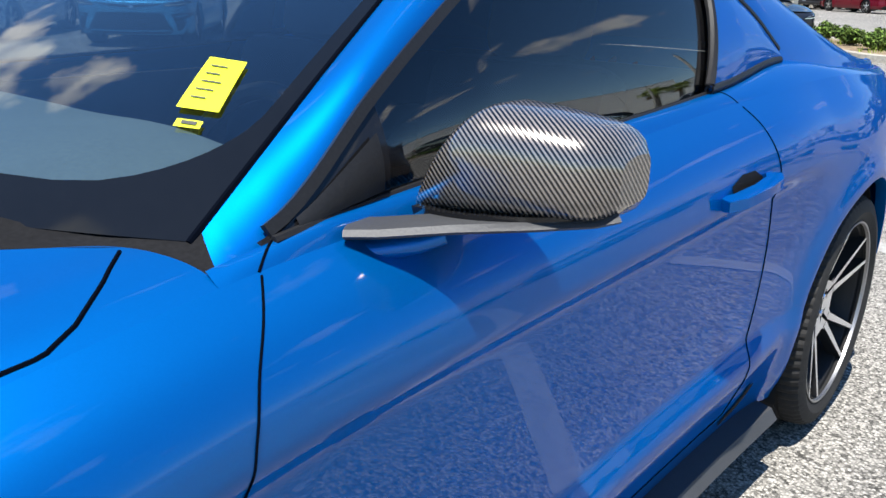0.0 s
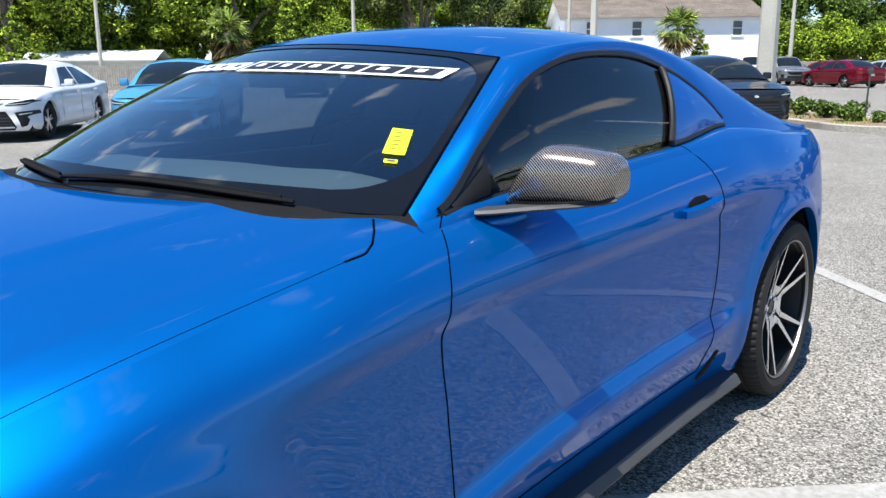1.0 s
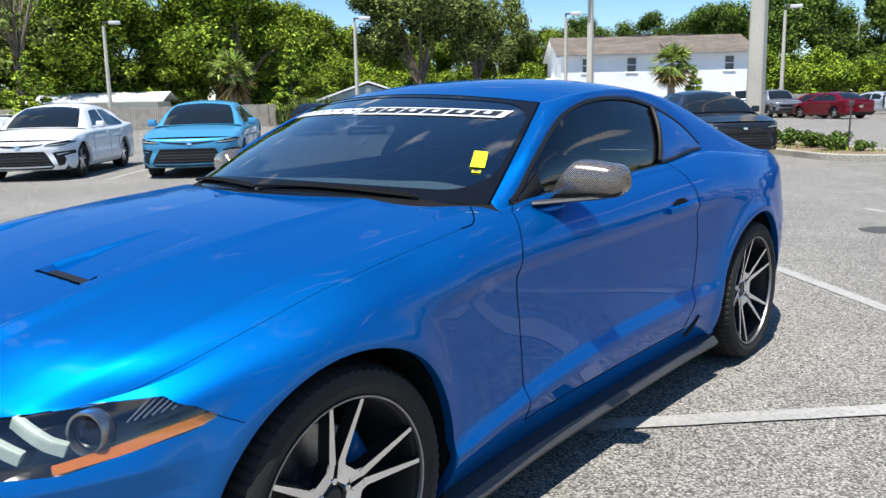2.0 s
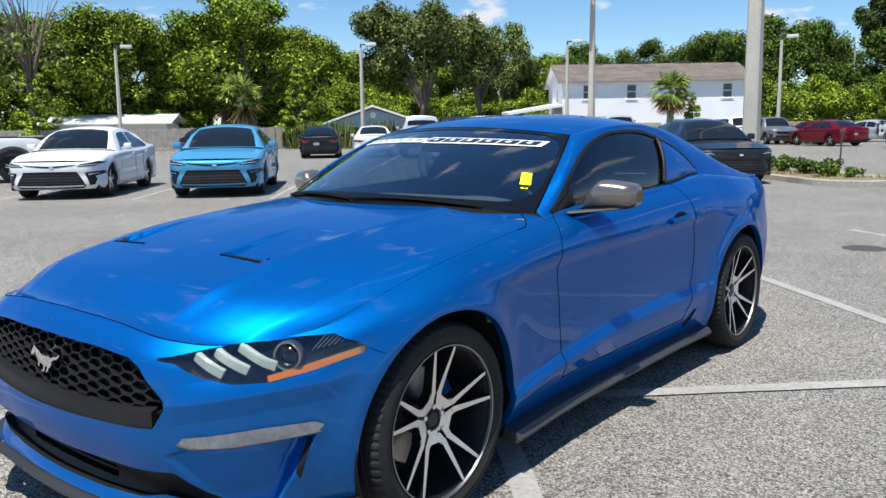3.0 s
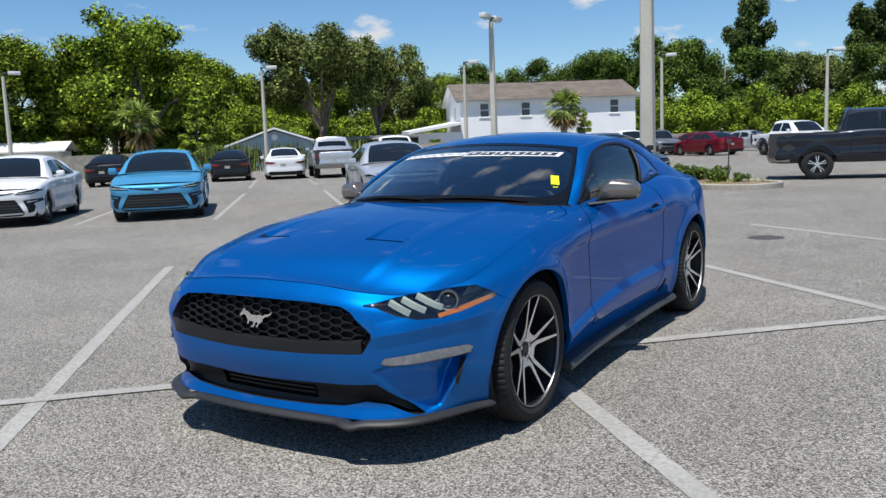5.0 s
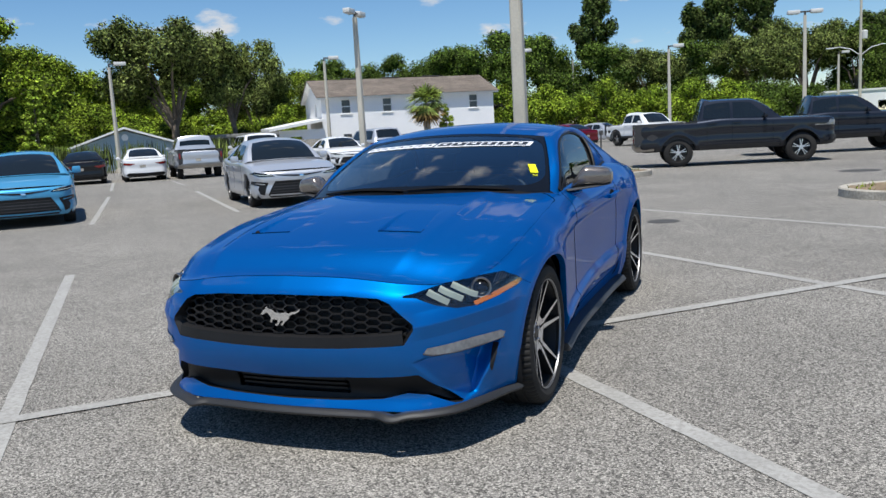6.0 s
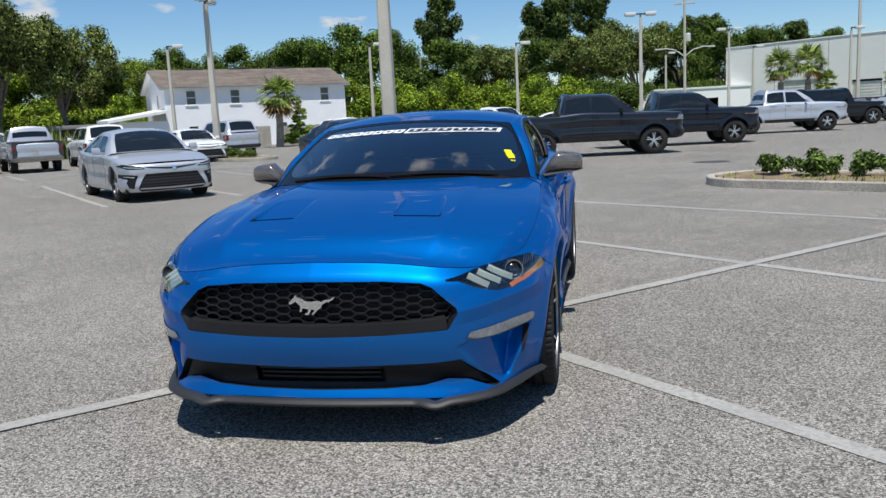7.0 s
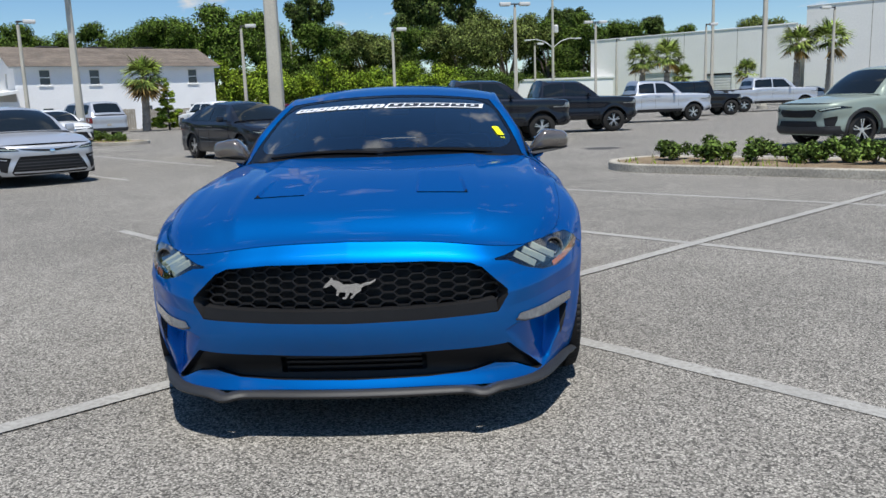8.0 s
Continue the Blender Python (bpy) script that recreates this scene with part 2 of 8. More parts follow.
_b = M_BLUE.node_tree.nodes["Principled BSDF"]
_b.inputs["Specular IOR Level"].default_value = 0.0
_b.inputs["Specular Tint"].default_value = (0.02, 0.35, 1.0, 1)
_b.inputs["Coat Roughness"].default_value = 0.0
_b.inputs["Coat Weight"].default_value = 0.62
M_BLACKGLOSS = mat("gloss_black", (0.008, 0.008, 0.009), 0.10, 0, 0.05)
M_BLACK = mat("satin_black_plastic", (0.012, 0.012, 0.013), 0.5, 0, 0.15, 4.0, 250.0, 0.0004, 0.0, 0.25)
M_GREYPLASTIC = mat("grained_grey_plastic", (0.042, 0.043, 0.046), 0.55, 0, 0.15, 4.0, 320.0, 0.0006)
M_MATTBLACK = mat("matt_black_plastic", (0.010, 0.010, 0.011), 0.9, 0, 0.2, 6.0, 200.0, 0.0004, 0.0, 0.12)
M_SPLIT = mat("matt_dark_splitter", (0.024, 0.025, 0.027), 0.5, 0, 0.15, 4.0, 300.0, 0.0005, 0.0, 0.35)
M_SEAM = mat("panel_gap", (0.002, 0.003, 0.006), 0.9, 0, 0.05, spec=0.0)
M_RUBBER = mat("tyre_rubber", (0.024, 0.023, 0.022), 0.8, 0, 0.15, 6.0, 120.0, 0.0006, 0.0, 0.25)
M_ALLOY = mat("machined_alloy", (0.86, 0.86, 0.88), 0.30, 1.0, 0.04, 5.0, 150.0)
M_LIP = mat("satin_rim_edge", (0.36, 0.36, 0.37), 0.45, 1.0, 0.04, 5.0, 150.0)
M_WHEELBLACK = mat("black_wheel_paint", (0.010, 0.010, 0.011), 0.3, 0.0, 0.05)
M_STEEL = mat("brake_steel", (0.35, 0.34, 0.33), 0.35, 1.0, 0.1, 8.0, 60.0)
M_CHROME = mat("bright_chrome", (0.85, 0.86, 0.87), 0.12, 1.0, 0.02)
M_CARBON = carbon_material()
M_WSGLASS = glass("windscreen_glass", (0.66, 0.77, 0.80), 0.01, 0.08, 1.7)
M_SIDEGLASS = glass("smoked_side_glass", (0.26, 0.31, 0.35), 0.004, 0.10)
M_LENS = glass("clear_lens", (0.86, 0.88, 0.88), 0.01, 0.10, 2.6)
M_LED = mat("white_light_tube", (0.46, 0.52, 0.46), 0.25, 0, 0.02, coat=0.5)
M_AMBER = mat("amber_reflector", (0.52, 0.15, 0.012), 0.2, 0, 0.08, 10.0, 90.0, 0.0006, 0.8)
M_REDLENS = mat("red_lens", (0.18, 0.006, 0.006), 0.15, 0, 0.08, coat=0.8)
M_DARKTRIM = mat("charcoal_cloth", (0.022, 0.022, 0.025), 0.85, 0, 0.2, 8.0, 200.0, 0.0005)
M_DASH = mat("dash_plastic", (0.095, 0.115, 0.12), 0.7, 0, 0.1, 4.0, 150.0, 0.0005)
M_YELLOW = mat("yellow_paper", (0.80, 0.83, 0.0), 0.6, 0, 0.03)
M_PRINT = mat("dark_print", (0.05, 0.05, 0.04), 0.7, 0, 0.05)
M_DECALWHITE = mat("white_vinyl", (0.75, 0.78, 0.82), 0.5, 0, 0.03)
M_DECALBLACK = mat("black_vinyl", (0.015, 0.016, 0.02), 0.4, 0, 0.05)
M_CERAMIC = mat("black_glass_border", (0.006, 0.007, 0.009), 0.06, 0, 0.05, coat=0.0, spec=0.35)
M_STAIN = mat("dark_iron_cover", (0.06, 0.058, 0.055), 0.8, 0, 0.2, 8.0, 60.0, 0.003)


# ---- mesh helpers ----
def mesh_of(name, verts, faces, mats, idx=None, smooth=True, angle=35.0):
    me = bpy.data.meshes.new(name)
    me.from_pydata([tuple(map(float, v)) for v in verts], [], [tuple(map(int, f)) for f in faces])
    for m in (mats if isinstance(mats, (list, tuple)) else [mats]):
        me.materials.append(m)
    if idx is not None:
        me.polygons.foreach_set("material_index", list(map(int, idx)))
    me.polygons.foreach_set("use_smooth", [smooth] * len(me.polygons))
    me.validate()
    me.update()
    if smooth:
        me.set_sharp_from_angle(angle=radians(angle))
    return me


def put(name, me, parent=None, m=None, label=""):
    ob = new(name, me)
    if m is not None:
        ob.matrix_basis = m
    ob.parent = parent
    if label:
        tagged(ob, label)
    return ob


def thing(name, label, category, m=None, group="", kind=""):
    ob = new(name)
    ob.empty_display_size = 0.1
    if m is not None:
        ob.matrix_basis = m
    return tagged(ob, label, category, group, kind)


def merge(*lists):
    """Joins (verts, faces) pairs."""
    V, Fs = [], []
    for v, f in lists:
        o = len(V)
        V.extend(v)
        Fs.extend(tuple(i + o for i in q) for q in f)
    return V, Fs


def moved(vf, m):
    return [m @ Vector(v) for v in vf[0]], vf[1]


def box(x0, x1, y0, y1, z0, z1, bevel=0.0):
    """A box, its edges chamfered when a bevel is given."""
    bm = bmesh.new()
    bmesh.ops.create_cube(bm, size=1.0)
    for v in bm.verts:
        v.co = Vector(((x0 + x1) / 2 + v.co.x * (x1 - x0), (y0 + y1) / 2 + v.co.y * (y1 - y0), (z0 + z1) / 2 + v.co.z * (z1 - z0)))
    if bevel:
        bmesh.ops.bevel(bm, geom=bm.edges[:], offset=bevel, segments=2, affect="EDGES", profile=0.5)
    out = ([tuple(v.co) for v in bm.verts], [tuple(v.index for v in f.verts) for f in bm.faces])
    bm.verts.index_update()
    out = ([tuple(v.co) for v in bm.verts], [tuple(v.index for v in f.verts) for f in bm.faces])
    bm.free()
    return out


def lathe(profile, seg=32, axis="z", close=False):
    """Turns (radius, height) pairs round an axis."""
    V, Fs = [], []
    n = len(profile)
    for i in range(seg):
        a = 2 * math.pi * i / seg
        for r, h in profile:
            x, y = r * math.cos(a), r * math.sin(a)
            V.append((x, y, h) if axis == "z" else (h, x, y) if axis == "x" else (x, h, y))
    for i in range(seg):
        k = (i + 1) % seg
        for j in range(n - 1 + (1 if close else 0)):
            q = (j + 1) % n
            Fs.append((i * n + j, k * n + j, k * n + q, i * n + q))
    return V, Fs


def sweep(path, section, closed=False, up=(0, 0, 1), caps=True):
    """Carries a closed section of (side, up) pairs along a path."""
    P = [Vector(p) for p in path]
    V, Fs = [], []
    n, k = len(P), len(section(0) if callable(section) else section)
    for i, p in enumerate(P):
        a = P[(i - 1) % n] if closed or i > 0 else p
        b = P[(i + 1) % n] if closed or i < n - 1 else p
        d = (b - a).normalized()
        u = Vector(up) - d * d.dot(Vector(up))
        u = u.normalized() if u.length > 1e-4 else d.orthogonal().normalized()
        s = d.cross(u)
        sec = section(i / max(1, n - 1)) if callable(section) else section
        V.extend(tuple(p + s * q[0] + u * q[1]) for q in sec)
    for i in range(n if closed else n - 1):
        j = (i + 1) % n
        for q in range(k):
            r = (q + 1) % k
            Fs.append((i * k + q, i * k + r, j * k + r, j * k + q))
    if caps and not closed:
        Fs.append(tuple(range(k))[::-1])
        Fs.append(tuple((n - 1) * k + q for q in range(k)))
    return V, Fs


def ring(r, seg=8):
    return [(r * math.cos(2 * math.pi * i / seg), r * math.sin(2 * math.pi * i / seg)) for i in range(seg)]


def tube(path, r, seg=8, closed=False):
    return sweep(path, ring(r, seg), closed)


def taper(path, r0, r1, seg=8):
    return sweep(path, lambda t: ring(r0 + (r1 - r0) * t, seg))


def spline(ts, vs, flat=False):
    """A smooth curve through (t, value) pairs; works on arrays."""
    ts, vs = np.array(ts, float), np.array(vs, float)
    d = np.diff(vs) / np.diff(ts)
    m = np.empty_like(vs)
    m[0], m[-1] = (0, 0) if flat else (d[0], d[-1])
    h = np.diff(ts)
    m[1:-1] = (d[:-1] * h[1:] + d[1:] * h[:-1]) / (h[:-1] + h[1:])

    def f(t):
        t = np.clip(np.asarray(t, float), ts[0], ts[-1])
        i = np.clip(np.searchsorted(ts, t) - 1, 0, len(ts) - 2)
        w = h[i]
        u = (t - ts[i]) / w
        return (2 * u**3 - 3 * u**2 + 1) * vs[i] + (u**3 - 2 * u**2 + u) * w * m[i] + (-2 * u**3 + 3 * u**2) * vs[i + 1] + (u**3 - u**2) * w * m[i + 1]

    return f


def poly_sdf(poly):
    """Signed distance to a closed outline in the plane: negative inside."""
    pts = np.array(poly, float)

    def f(x, y):
        x, y = np.asarray(x, float), np.asarray(y, float)
        best = np.full(x.shape, 1e9)
        inside = np.zeros(x.shape, bool)
        for (ax, ay), (bx, by) in zip(pts, np.roll(pts, -1, 0)):
            dx, dy = bx - ax, by - ay
            t = np.clip(((x - ax) * dx + (y - ay) * dy) / (dx * dx + dy * dy + 1e-12), 0, 1)
            best = np.minimum(best, np.hypot(x - ax - t * dx, y - ay - t * dy))
            cross = ((ay > y) != (by > y)) & (x < (bx - ax) * (y - ay) / (by - ay + 1e-12) + ax)
            inside ^= cross
        return np.where(inside, -best, best)

    return f


def sheet(P, us, vs, keep=None):
    """A grid over the surface P(u, v). keep(points) is positive where the skin stays; its edge is cut clean.
    Returns verts, faces and the loops of cut edges as vertex index pairs."""
    U, W = np.meshgrid(np.array(us, float), np.array(vs, float), indexing="ij")
    X = P(U, W)
    nu, nv = U.shape
    if keep is None:
        F0 = np.ones((nu, nv))
    else:
        F0 = keep(X)
    inside = F0 < 0
    pad = np.pad(~inside, 1, constant_values=False)
    near = np.zeros_like(inside)
    for a in (0, 1, 2):
        for b in (0, 1, 2):
            near |= pad[a:a + nu, b:b + nv]
    snap = inside & near
    if snap.any():
        du, dv = (us[-1] - us[0]) / (nu - 1), (vs[-1] - vs[0]) / (nv - 1)
        u, v = U[snap].copy(), W[snap].copy()
        for _ in range(4):
            f = keep(P(u, v))
            fu = (keep(P(u + du * 0.1, v)) - f) / 0.1
            fv = (keep(P(u, v + dv * 0.1)) - f) / 0.1
            g = fu * fu + fv * fv + 1e-12
            su, sv = np.clip(-f * fu / g, -1, 1), np.clip(-f * fv / g, -1, 1)
            u, v = np.clip(u + su * du, us[0], us[-1]), np.clip(v + sv * dv, vs[0], vs[-1])
        U[snap], W[snap] = u, v
        X = P(U, W)
    deep = inside & ~snap
    index = -np.ones((nu, nv), int)
    faces, cut = [], []
    ok = ~deep
    a, b, c, d = inside[:-1, :-1], inside[1:, :-1], inside[1:, 1:], inside[:-1, 1:]
    face_ok = ~(a & b & c & d) & ok[:-1, :-1] & ok[1:, :-1] & ok[1:, 1:] & ok[:-1, 1:]
    verts = []

    def vid(i, j):
        if index[i, j] < 0:
            index[i, j] = len(verts)
            verts.append(tuple(X[i, j]))
        return index[i, j]

    for i, j in zip(*np.nonzero(face_ok)):
        faces.append((vid(i, j), vid(i + 1, j), vid(i + 1, j + 1), vid(i, j + 1)))
        for (p, q) in (((i, j), (i + 1, j)), ((i + 1, j), (i + 1, j + 1)), ((i + 1, j + 1), (i, j + 1)), ((i, j + 1), (i, j))):
            if inside[p] and inside[q]:
                cut.append((index[p], index[q]))
    return verts, faces, cut


def put_pair(name, vf, m, parent, label="", angle=35.0):
    """A part and its twin on the other side, two objects."""
    for v in (vf, mirror_x(vf)):
        put(name, mesh_of(name, *v, m, angle=angle), parent, label=label)


def mirror_x(vf):
    return [(-v[0], v[1], v[2]) for v in vf[0]], [tuple(reversed(f)) for f in vf[1]]


def both(vf):
    return merge(vf, mirror_x(vf))


# ---- ground, painted lines, kerbed islands ----
def grid_ground():
    xs = [-900, -300, -64, 75, 300, 900]
    ys = [-900, -300, -45, 78, 300, 900]
    V = [(x, y, 0.0) for x in xs for y in ys]
    Fs, idx = [], []
    for i in range(5):
        for j in range(5):
            Fs.append((i * 6 + j, (i + 1) * 6 + j, (i + 1) * 6 + j + 1, i * 6 + j + 1))
            idx.append(0 if (i, j) == (2, 2) else 1)
    return mesh_of("ground", V, Fs, [M_ASPHALT, M_GRASS], idx, False)


ground = put("ground", grid_ground())
tagged(ground, "sun-bleached grey asphalt car park with speckled stones", "asphalt", kind="structure")


def painted_line(a, b, z=0.004, w=0.105):
    a, b = Vector((*a, 0)), Vector((*b, 0))
    d = (b - a)
    L = d.length
    d.normalize()
    s = Vector((-d.y, d.x, 0))
    n = max(2, int(L / 0.12))
    V, Fs = [], []
    for i in range(n + 1):
        p = a + d * L * i / n
        j = 0.006 * noise.noise(p * 5.0)
        V += [tuple(p + s * (w / 2 + j) + Vector((0, 0, z))), tuple(p - s * (w / 2 - j) + Vector((0, 0, z)))]
    for i in range(n):
        Fs.append((2 * i, 2 * i + 1, 2 * i + 3, 2 * i + 2))
    ob = put("parking_line", mesh_of("parking_line", V, Fs, M_LINE, smooth=False))
    return tagged(ob, "worn white painted parking line on the asphalt", "parking line", "parking lines", "structure")


for k, (p, q) in enumerate((((-6.0, -5.05), (6.2, 6.78)), ((-3.32, 4.80), (3.7, -2.45)), ((-1.4, 6.62), (5.7, -0.14)), ((0.1, 8.82), (7.9, 2.55)),
             ((-5.3, 2.98), (1.2, -4.0)), ((-9.9, 7.9), (-16.5, 15.2)), ((-19.1, 18.0), (-24.8, 24.1)), ((-7.92, 9.75), (-14.4, 16.6)),
             ((-17.5, 19.9), (-21.0, 23.4)), ((-12.3, 6.45), (-18.5, 13.0)), ((-14.3, 4.5), (-20.5, 11.0)), ((-5.88, 11.25), (-12.0, 17.6)),
             ((-5.2, 14.25), (-11.3, 21.0)))):
    painted_line(p, q, 0.008 if k == 0 else 0.004)


def capsule(c0, c1, hw, seg=14):
    c0, c1 = Vector((*c0, 0)), Vector((*c1, 0))
    d = (c1 - c0).normalized()
    a0 = math.atan2(d.y, d.x)
    pts = []
    for i in range(seg + 1):
        a = a0 + math.pi / 2 + math.pi * i / seg
        pts.append(c0 + hw * Vector((math.cos(a), math.sin(a), 0)))
    for i in range(seg + 1):
        a = a0 - math.pi / 2 + math.pi * i / seg
        pts.append(c1 + hw * Vector((math.cos(a), math.sin(a), 0)))
    return pts


def island(c0, c1, hw, label):
    root = thing("planting_island", label, "traffic island", kind="structure", group="planted islands")
    pts = capsule(c0, c1, hw)
    # long sides get more points so that the kerb is not dead straight
    path = []
    for i, p in enumerate(pts):
        q = pts[(i + 1) % len(pts)]
        n = max(1, int((q - p).length / 0.5))
        path += [p.lerp(q, k / n) for k in range(n)]
    path = [p + Vector((0, 0, 0.0)) + 0.012 * Vector((noise.noise(p), noise.noise(p + Vector((9, 0, 0))), 0)) for p in path]
    sec = [(-0.075, -0.02), (-0.07, 0.10), (-0.045, 0.135), (0.06, 0.14), (0.08, 0.12), (0.08, -0.02)]
    V, Fs = sweep(path, sec, True)
    put("kerb", mesh_of("kerb", V, Fs, M_KERB), root, label="pale concrete kerb")
    bm = bmesh.new()
    top = [bm.verts.new((p.x, p.y, 0.10)) for p in path]
    f = bm.faces.new(top)
    bmesh.ops.triangulate(bm, faces=[f])
    bmesh.ops.subdivide_edges(bm, edges=bm.edges[:], cuts=3, use_grid_fill=True)
    for v in bm.verts:
        if not v.is_boundary:
            v.co.z += 0.03 + 0.03 * noise.noise(v.co * 2.5)
    me = bpy.data.meshes.new("soil")
    bm.to_mesh(me)
    bm.free()
    me.materials.append(M_MULCH)
    put("soil", me, root, label="brown bark mulch with dry grass")
    # straggling grass tufts, too many to count
    rng = np.random.default_rng(5)
    V, Fs = [], []
    a, b = Vector((*c0, 0)), Vector((*c1, 0))
    d = (b - a)
    s = Vector((-d.y, d.x, 0)).normalized()
    for _ in range(int(d.length * 130)):
        p = a + d * rng.uniform(-0.05, 1.0) + s * rng.uniform(-0.8, 0.8) * hw
        if noise.noise(p * 0.9) < -0.05:
            continue
        h, an = rng.uniform(0.04, 0.13), rng.uniform(0, 6.28)
        w = Vector((math.cos(an), math.sin(an), 0)) * 0.012
        tip = p + Vector((rng.normal(0, 0.03), rng.normal(0, 0.03), 0.12 + h))
        o = len(V)
        V += [tuple(p - w + Vector((0, 0, 0.11))), tuple(p + w + Vector((0, 0, 0.11))), tuple(tip)]
        Fs.append((o, o + 1, o + 2))
    put("grass", mesh_of("grass", V, Fs, M_LEAF2, smooth=False), root, label="thin yellow-green grass tufts")
    return root


def leaf_cloud(rng, centres, radii, n, size, flat=0.6, core=False):
    """Small leaf quads spread over the shells of many lumps."""
    centres, radii = np.array(centres), np.array(radii)
    w = radii**2
    k = rng.choice(len(radii), n, p=w / w.sum())
    d = rng.normal(size=(n, 3))
    d /= np.linalg.norm(d, axis=1)[:, None]
    rad = radii[k] * rng.uniform(0.55, 1.08, n)
    p = centres[k] + d * rad[:, None] * np.array([1, 1, flat + 0.2])
    nrm = d + rng.normal(0, 0.7, (n, 3)) + np.array([0, 0, 0.5])
    nrm /= np.linalg.norm(nrm, axis=1)[:, None]
    t = np.cross(nrm, rng.normal(size=(n, 3)))
    t /= np.linalg.norm(t, axis=1)[:, None]
    b = np.cross(nrm, t)
    s = size * rng.uniform(0.6, 1.35, n)[:, None]
    q = np.stack([p - t * s, p - b * s * 0.55, p + t * s, p + b * s * 0.55], 1).reshape(-1, 3)
    f = np.arange(n * 4).reshape(-1, 4)
    if not core:
        return q.tolist(), f.tolist()
    # coarse inner foliage, added to close the lumps and block light
    n2 = n // 9
    k = rng.choice(len(radii), n2, p=w / w.sum())
    d = rng.normal(size=(n2, 3))
    d /= np.linalg.norm(d, axis=1)[:, None]
    p = centres[k] + d * (radii[k] * rng.uniform(0.1, 0.62, n2))[:, None] * np.array([1, 1, flat + 0.2])
    t = rng.normal(size=(n2, 3))
    t /= np.linalg.norm(t, axis=1)[:, None]
    b = np.cross(t, rng.normal(size=(n2, 3)))
    b /= np.linalg.norm(b, axis=1)[:, None]
    z = size * rng.uniform(1.6, 3.2, n2)[:, None]
    q2 = np.stack([p - t * z, p - b * z * 0.6, p + t * z, p + b * z * 0.6], 1).reshape(-1, 3)
    return q.tolist() + q2.tolist(), np.arange((n + n2) * 4).reshape(-1, 4).tolist()


def shrub_meshes(k):
    out = []
    for i in range(k):
        rng = np.random.default_rng(50 + i)
        c = [(rng.normal(0, 0.10), rng.normal(0, 0.10), rng.uniform(0.12, 0.32)) for _ in range(15)]
        r = rng.uniform(0.06, 0.12, 15)
        leaf = leaf_cloud(rng, c, r, 1500, 0.032, 0.8)
        stems = merge(*[taper([(0, 0, 0), (x * 0.5, y * 0.5, z * 0.6), (x, y, z)], 0.012, 0.004, 5) for x, y, z in c[:7]])
        out.append((mesh_of("foliage", *leaf, M_SHRUB, smooth=False), mesh_of("stem", *stems, M_BARK)))
    return out


SHRUBS = shrub_meshes(3)


def shrub(x, y, s, k, rot):
    ob = thing("shrub", "small clipped green shrub with dense leaves on mulch", "shrub", pose(x, y, 0.10, 0, 0, rot) @ Matrix.Diagonal((s, s, s * 0.95, 1)), "island shrubs")
    put("foliage", SHRUBS[k][0], ob)
    put("stem", SHRUBS[k][1], ob)
    return ob


island((3.95, 10.35), (13.2, 3.4), 0.95, "kerbed planting island with mulch and shrubs")
for i, (d, o, s) in enumerate(((0.0, 0.1, 1.0), (0.72, 0.0, 1.1), (1.42, 0.05, 1.0), (1.95, 0.1, 0.85), (2.35, -0.1, 0.9), (2.75, 0.15, 1.05), (3.2, -0.05, 1.05), (3.9, 0.1, 1.2), (4.6, 0.0, 1.1), (5.5, 0.1, 1.1))):
    shrub(3.95 + 0.8 * d + 0.6 * o, 10.35 - 0.6 * d + 0.8 * o, s * 1.05, i % 3, 47 * i)
island((-1.75, 16.9), (-6.4, 21.7), 0.9, "kerbed planting island with a sign and shrubs")
for i, (d, o, s) in enumerate(((0.1, 0.1, 0.75), (0.75, -0.2, 1.0), (1.2, 0.2, 1.0), (1.7, -0.1, 1.05), (2.2, 0.15, 1.0), (2.7, -0.1, 1.1), (3.2, 0.1, 1.0), (3.8, 0.0, 1.1), (4.4, 0.1, 1.0))):
    shrub(-1.75 - 0.7 * d + 0.7 * o, 16.9 + 0.72 * d + 0.7 * o, s, i % 3, 31 * i)
island((-13.1, 28.2), (-18.5, 33.2), 0.95, "kerbed planting island round a light pole")
for i in range(9):
    shrub(-13.4 - 0.62 * i * 0.7 + (0.3 if i % 2 else -0.2), 28.5 + 0.62 * i * 0.66, 0.9 + 0.1 * (i % 3), i % 3, 53 * i)

sign = thing("sign_post", "slim dark stake with a small sign on the island", "sign", pose(-2.1, 17.3, 0.1))
put("stake", mesh_of("stake", *tube([(0, 0, 0), (0.02, 0, 1.0)], 0.018, 8), M_HEADDARK), sign)
put("plate", mesh_of("plate", *box(-0.03, 0.07, -0.008, 0.008, 0.95, 1.06, 0.003), M_HEADDARK), sign)
for cx, cy, k in ((0.61, 7.27, 0.62), (3.75, 16.12, 1.2)):
    cover = put("drain_cover", mesh_of("drain_cover", *lathe([(0.0, 0.004), (0.24, 0.004), (0.27, 0.007), (0.33, 0.007), (0.36, 0.002)], 40), M_STAIN), None, pose(cx, cy, 0.0) @ Matrix.Diagonal((k, k, 1, 1)))
    tagged(cover, "dark iron drain cover set in the asphalt", "drain cover", kind="structure")


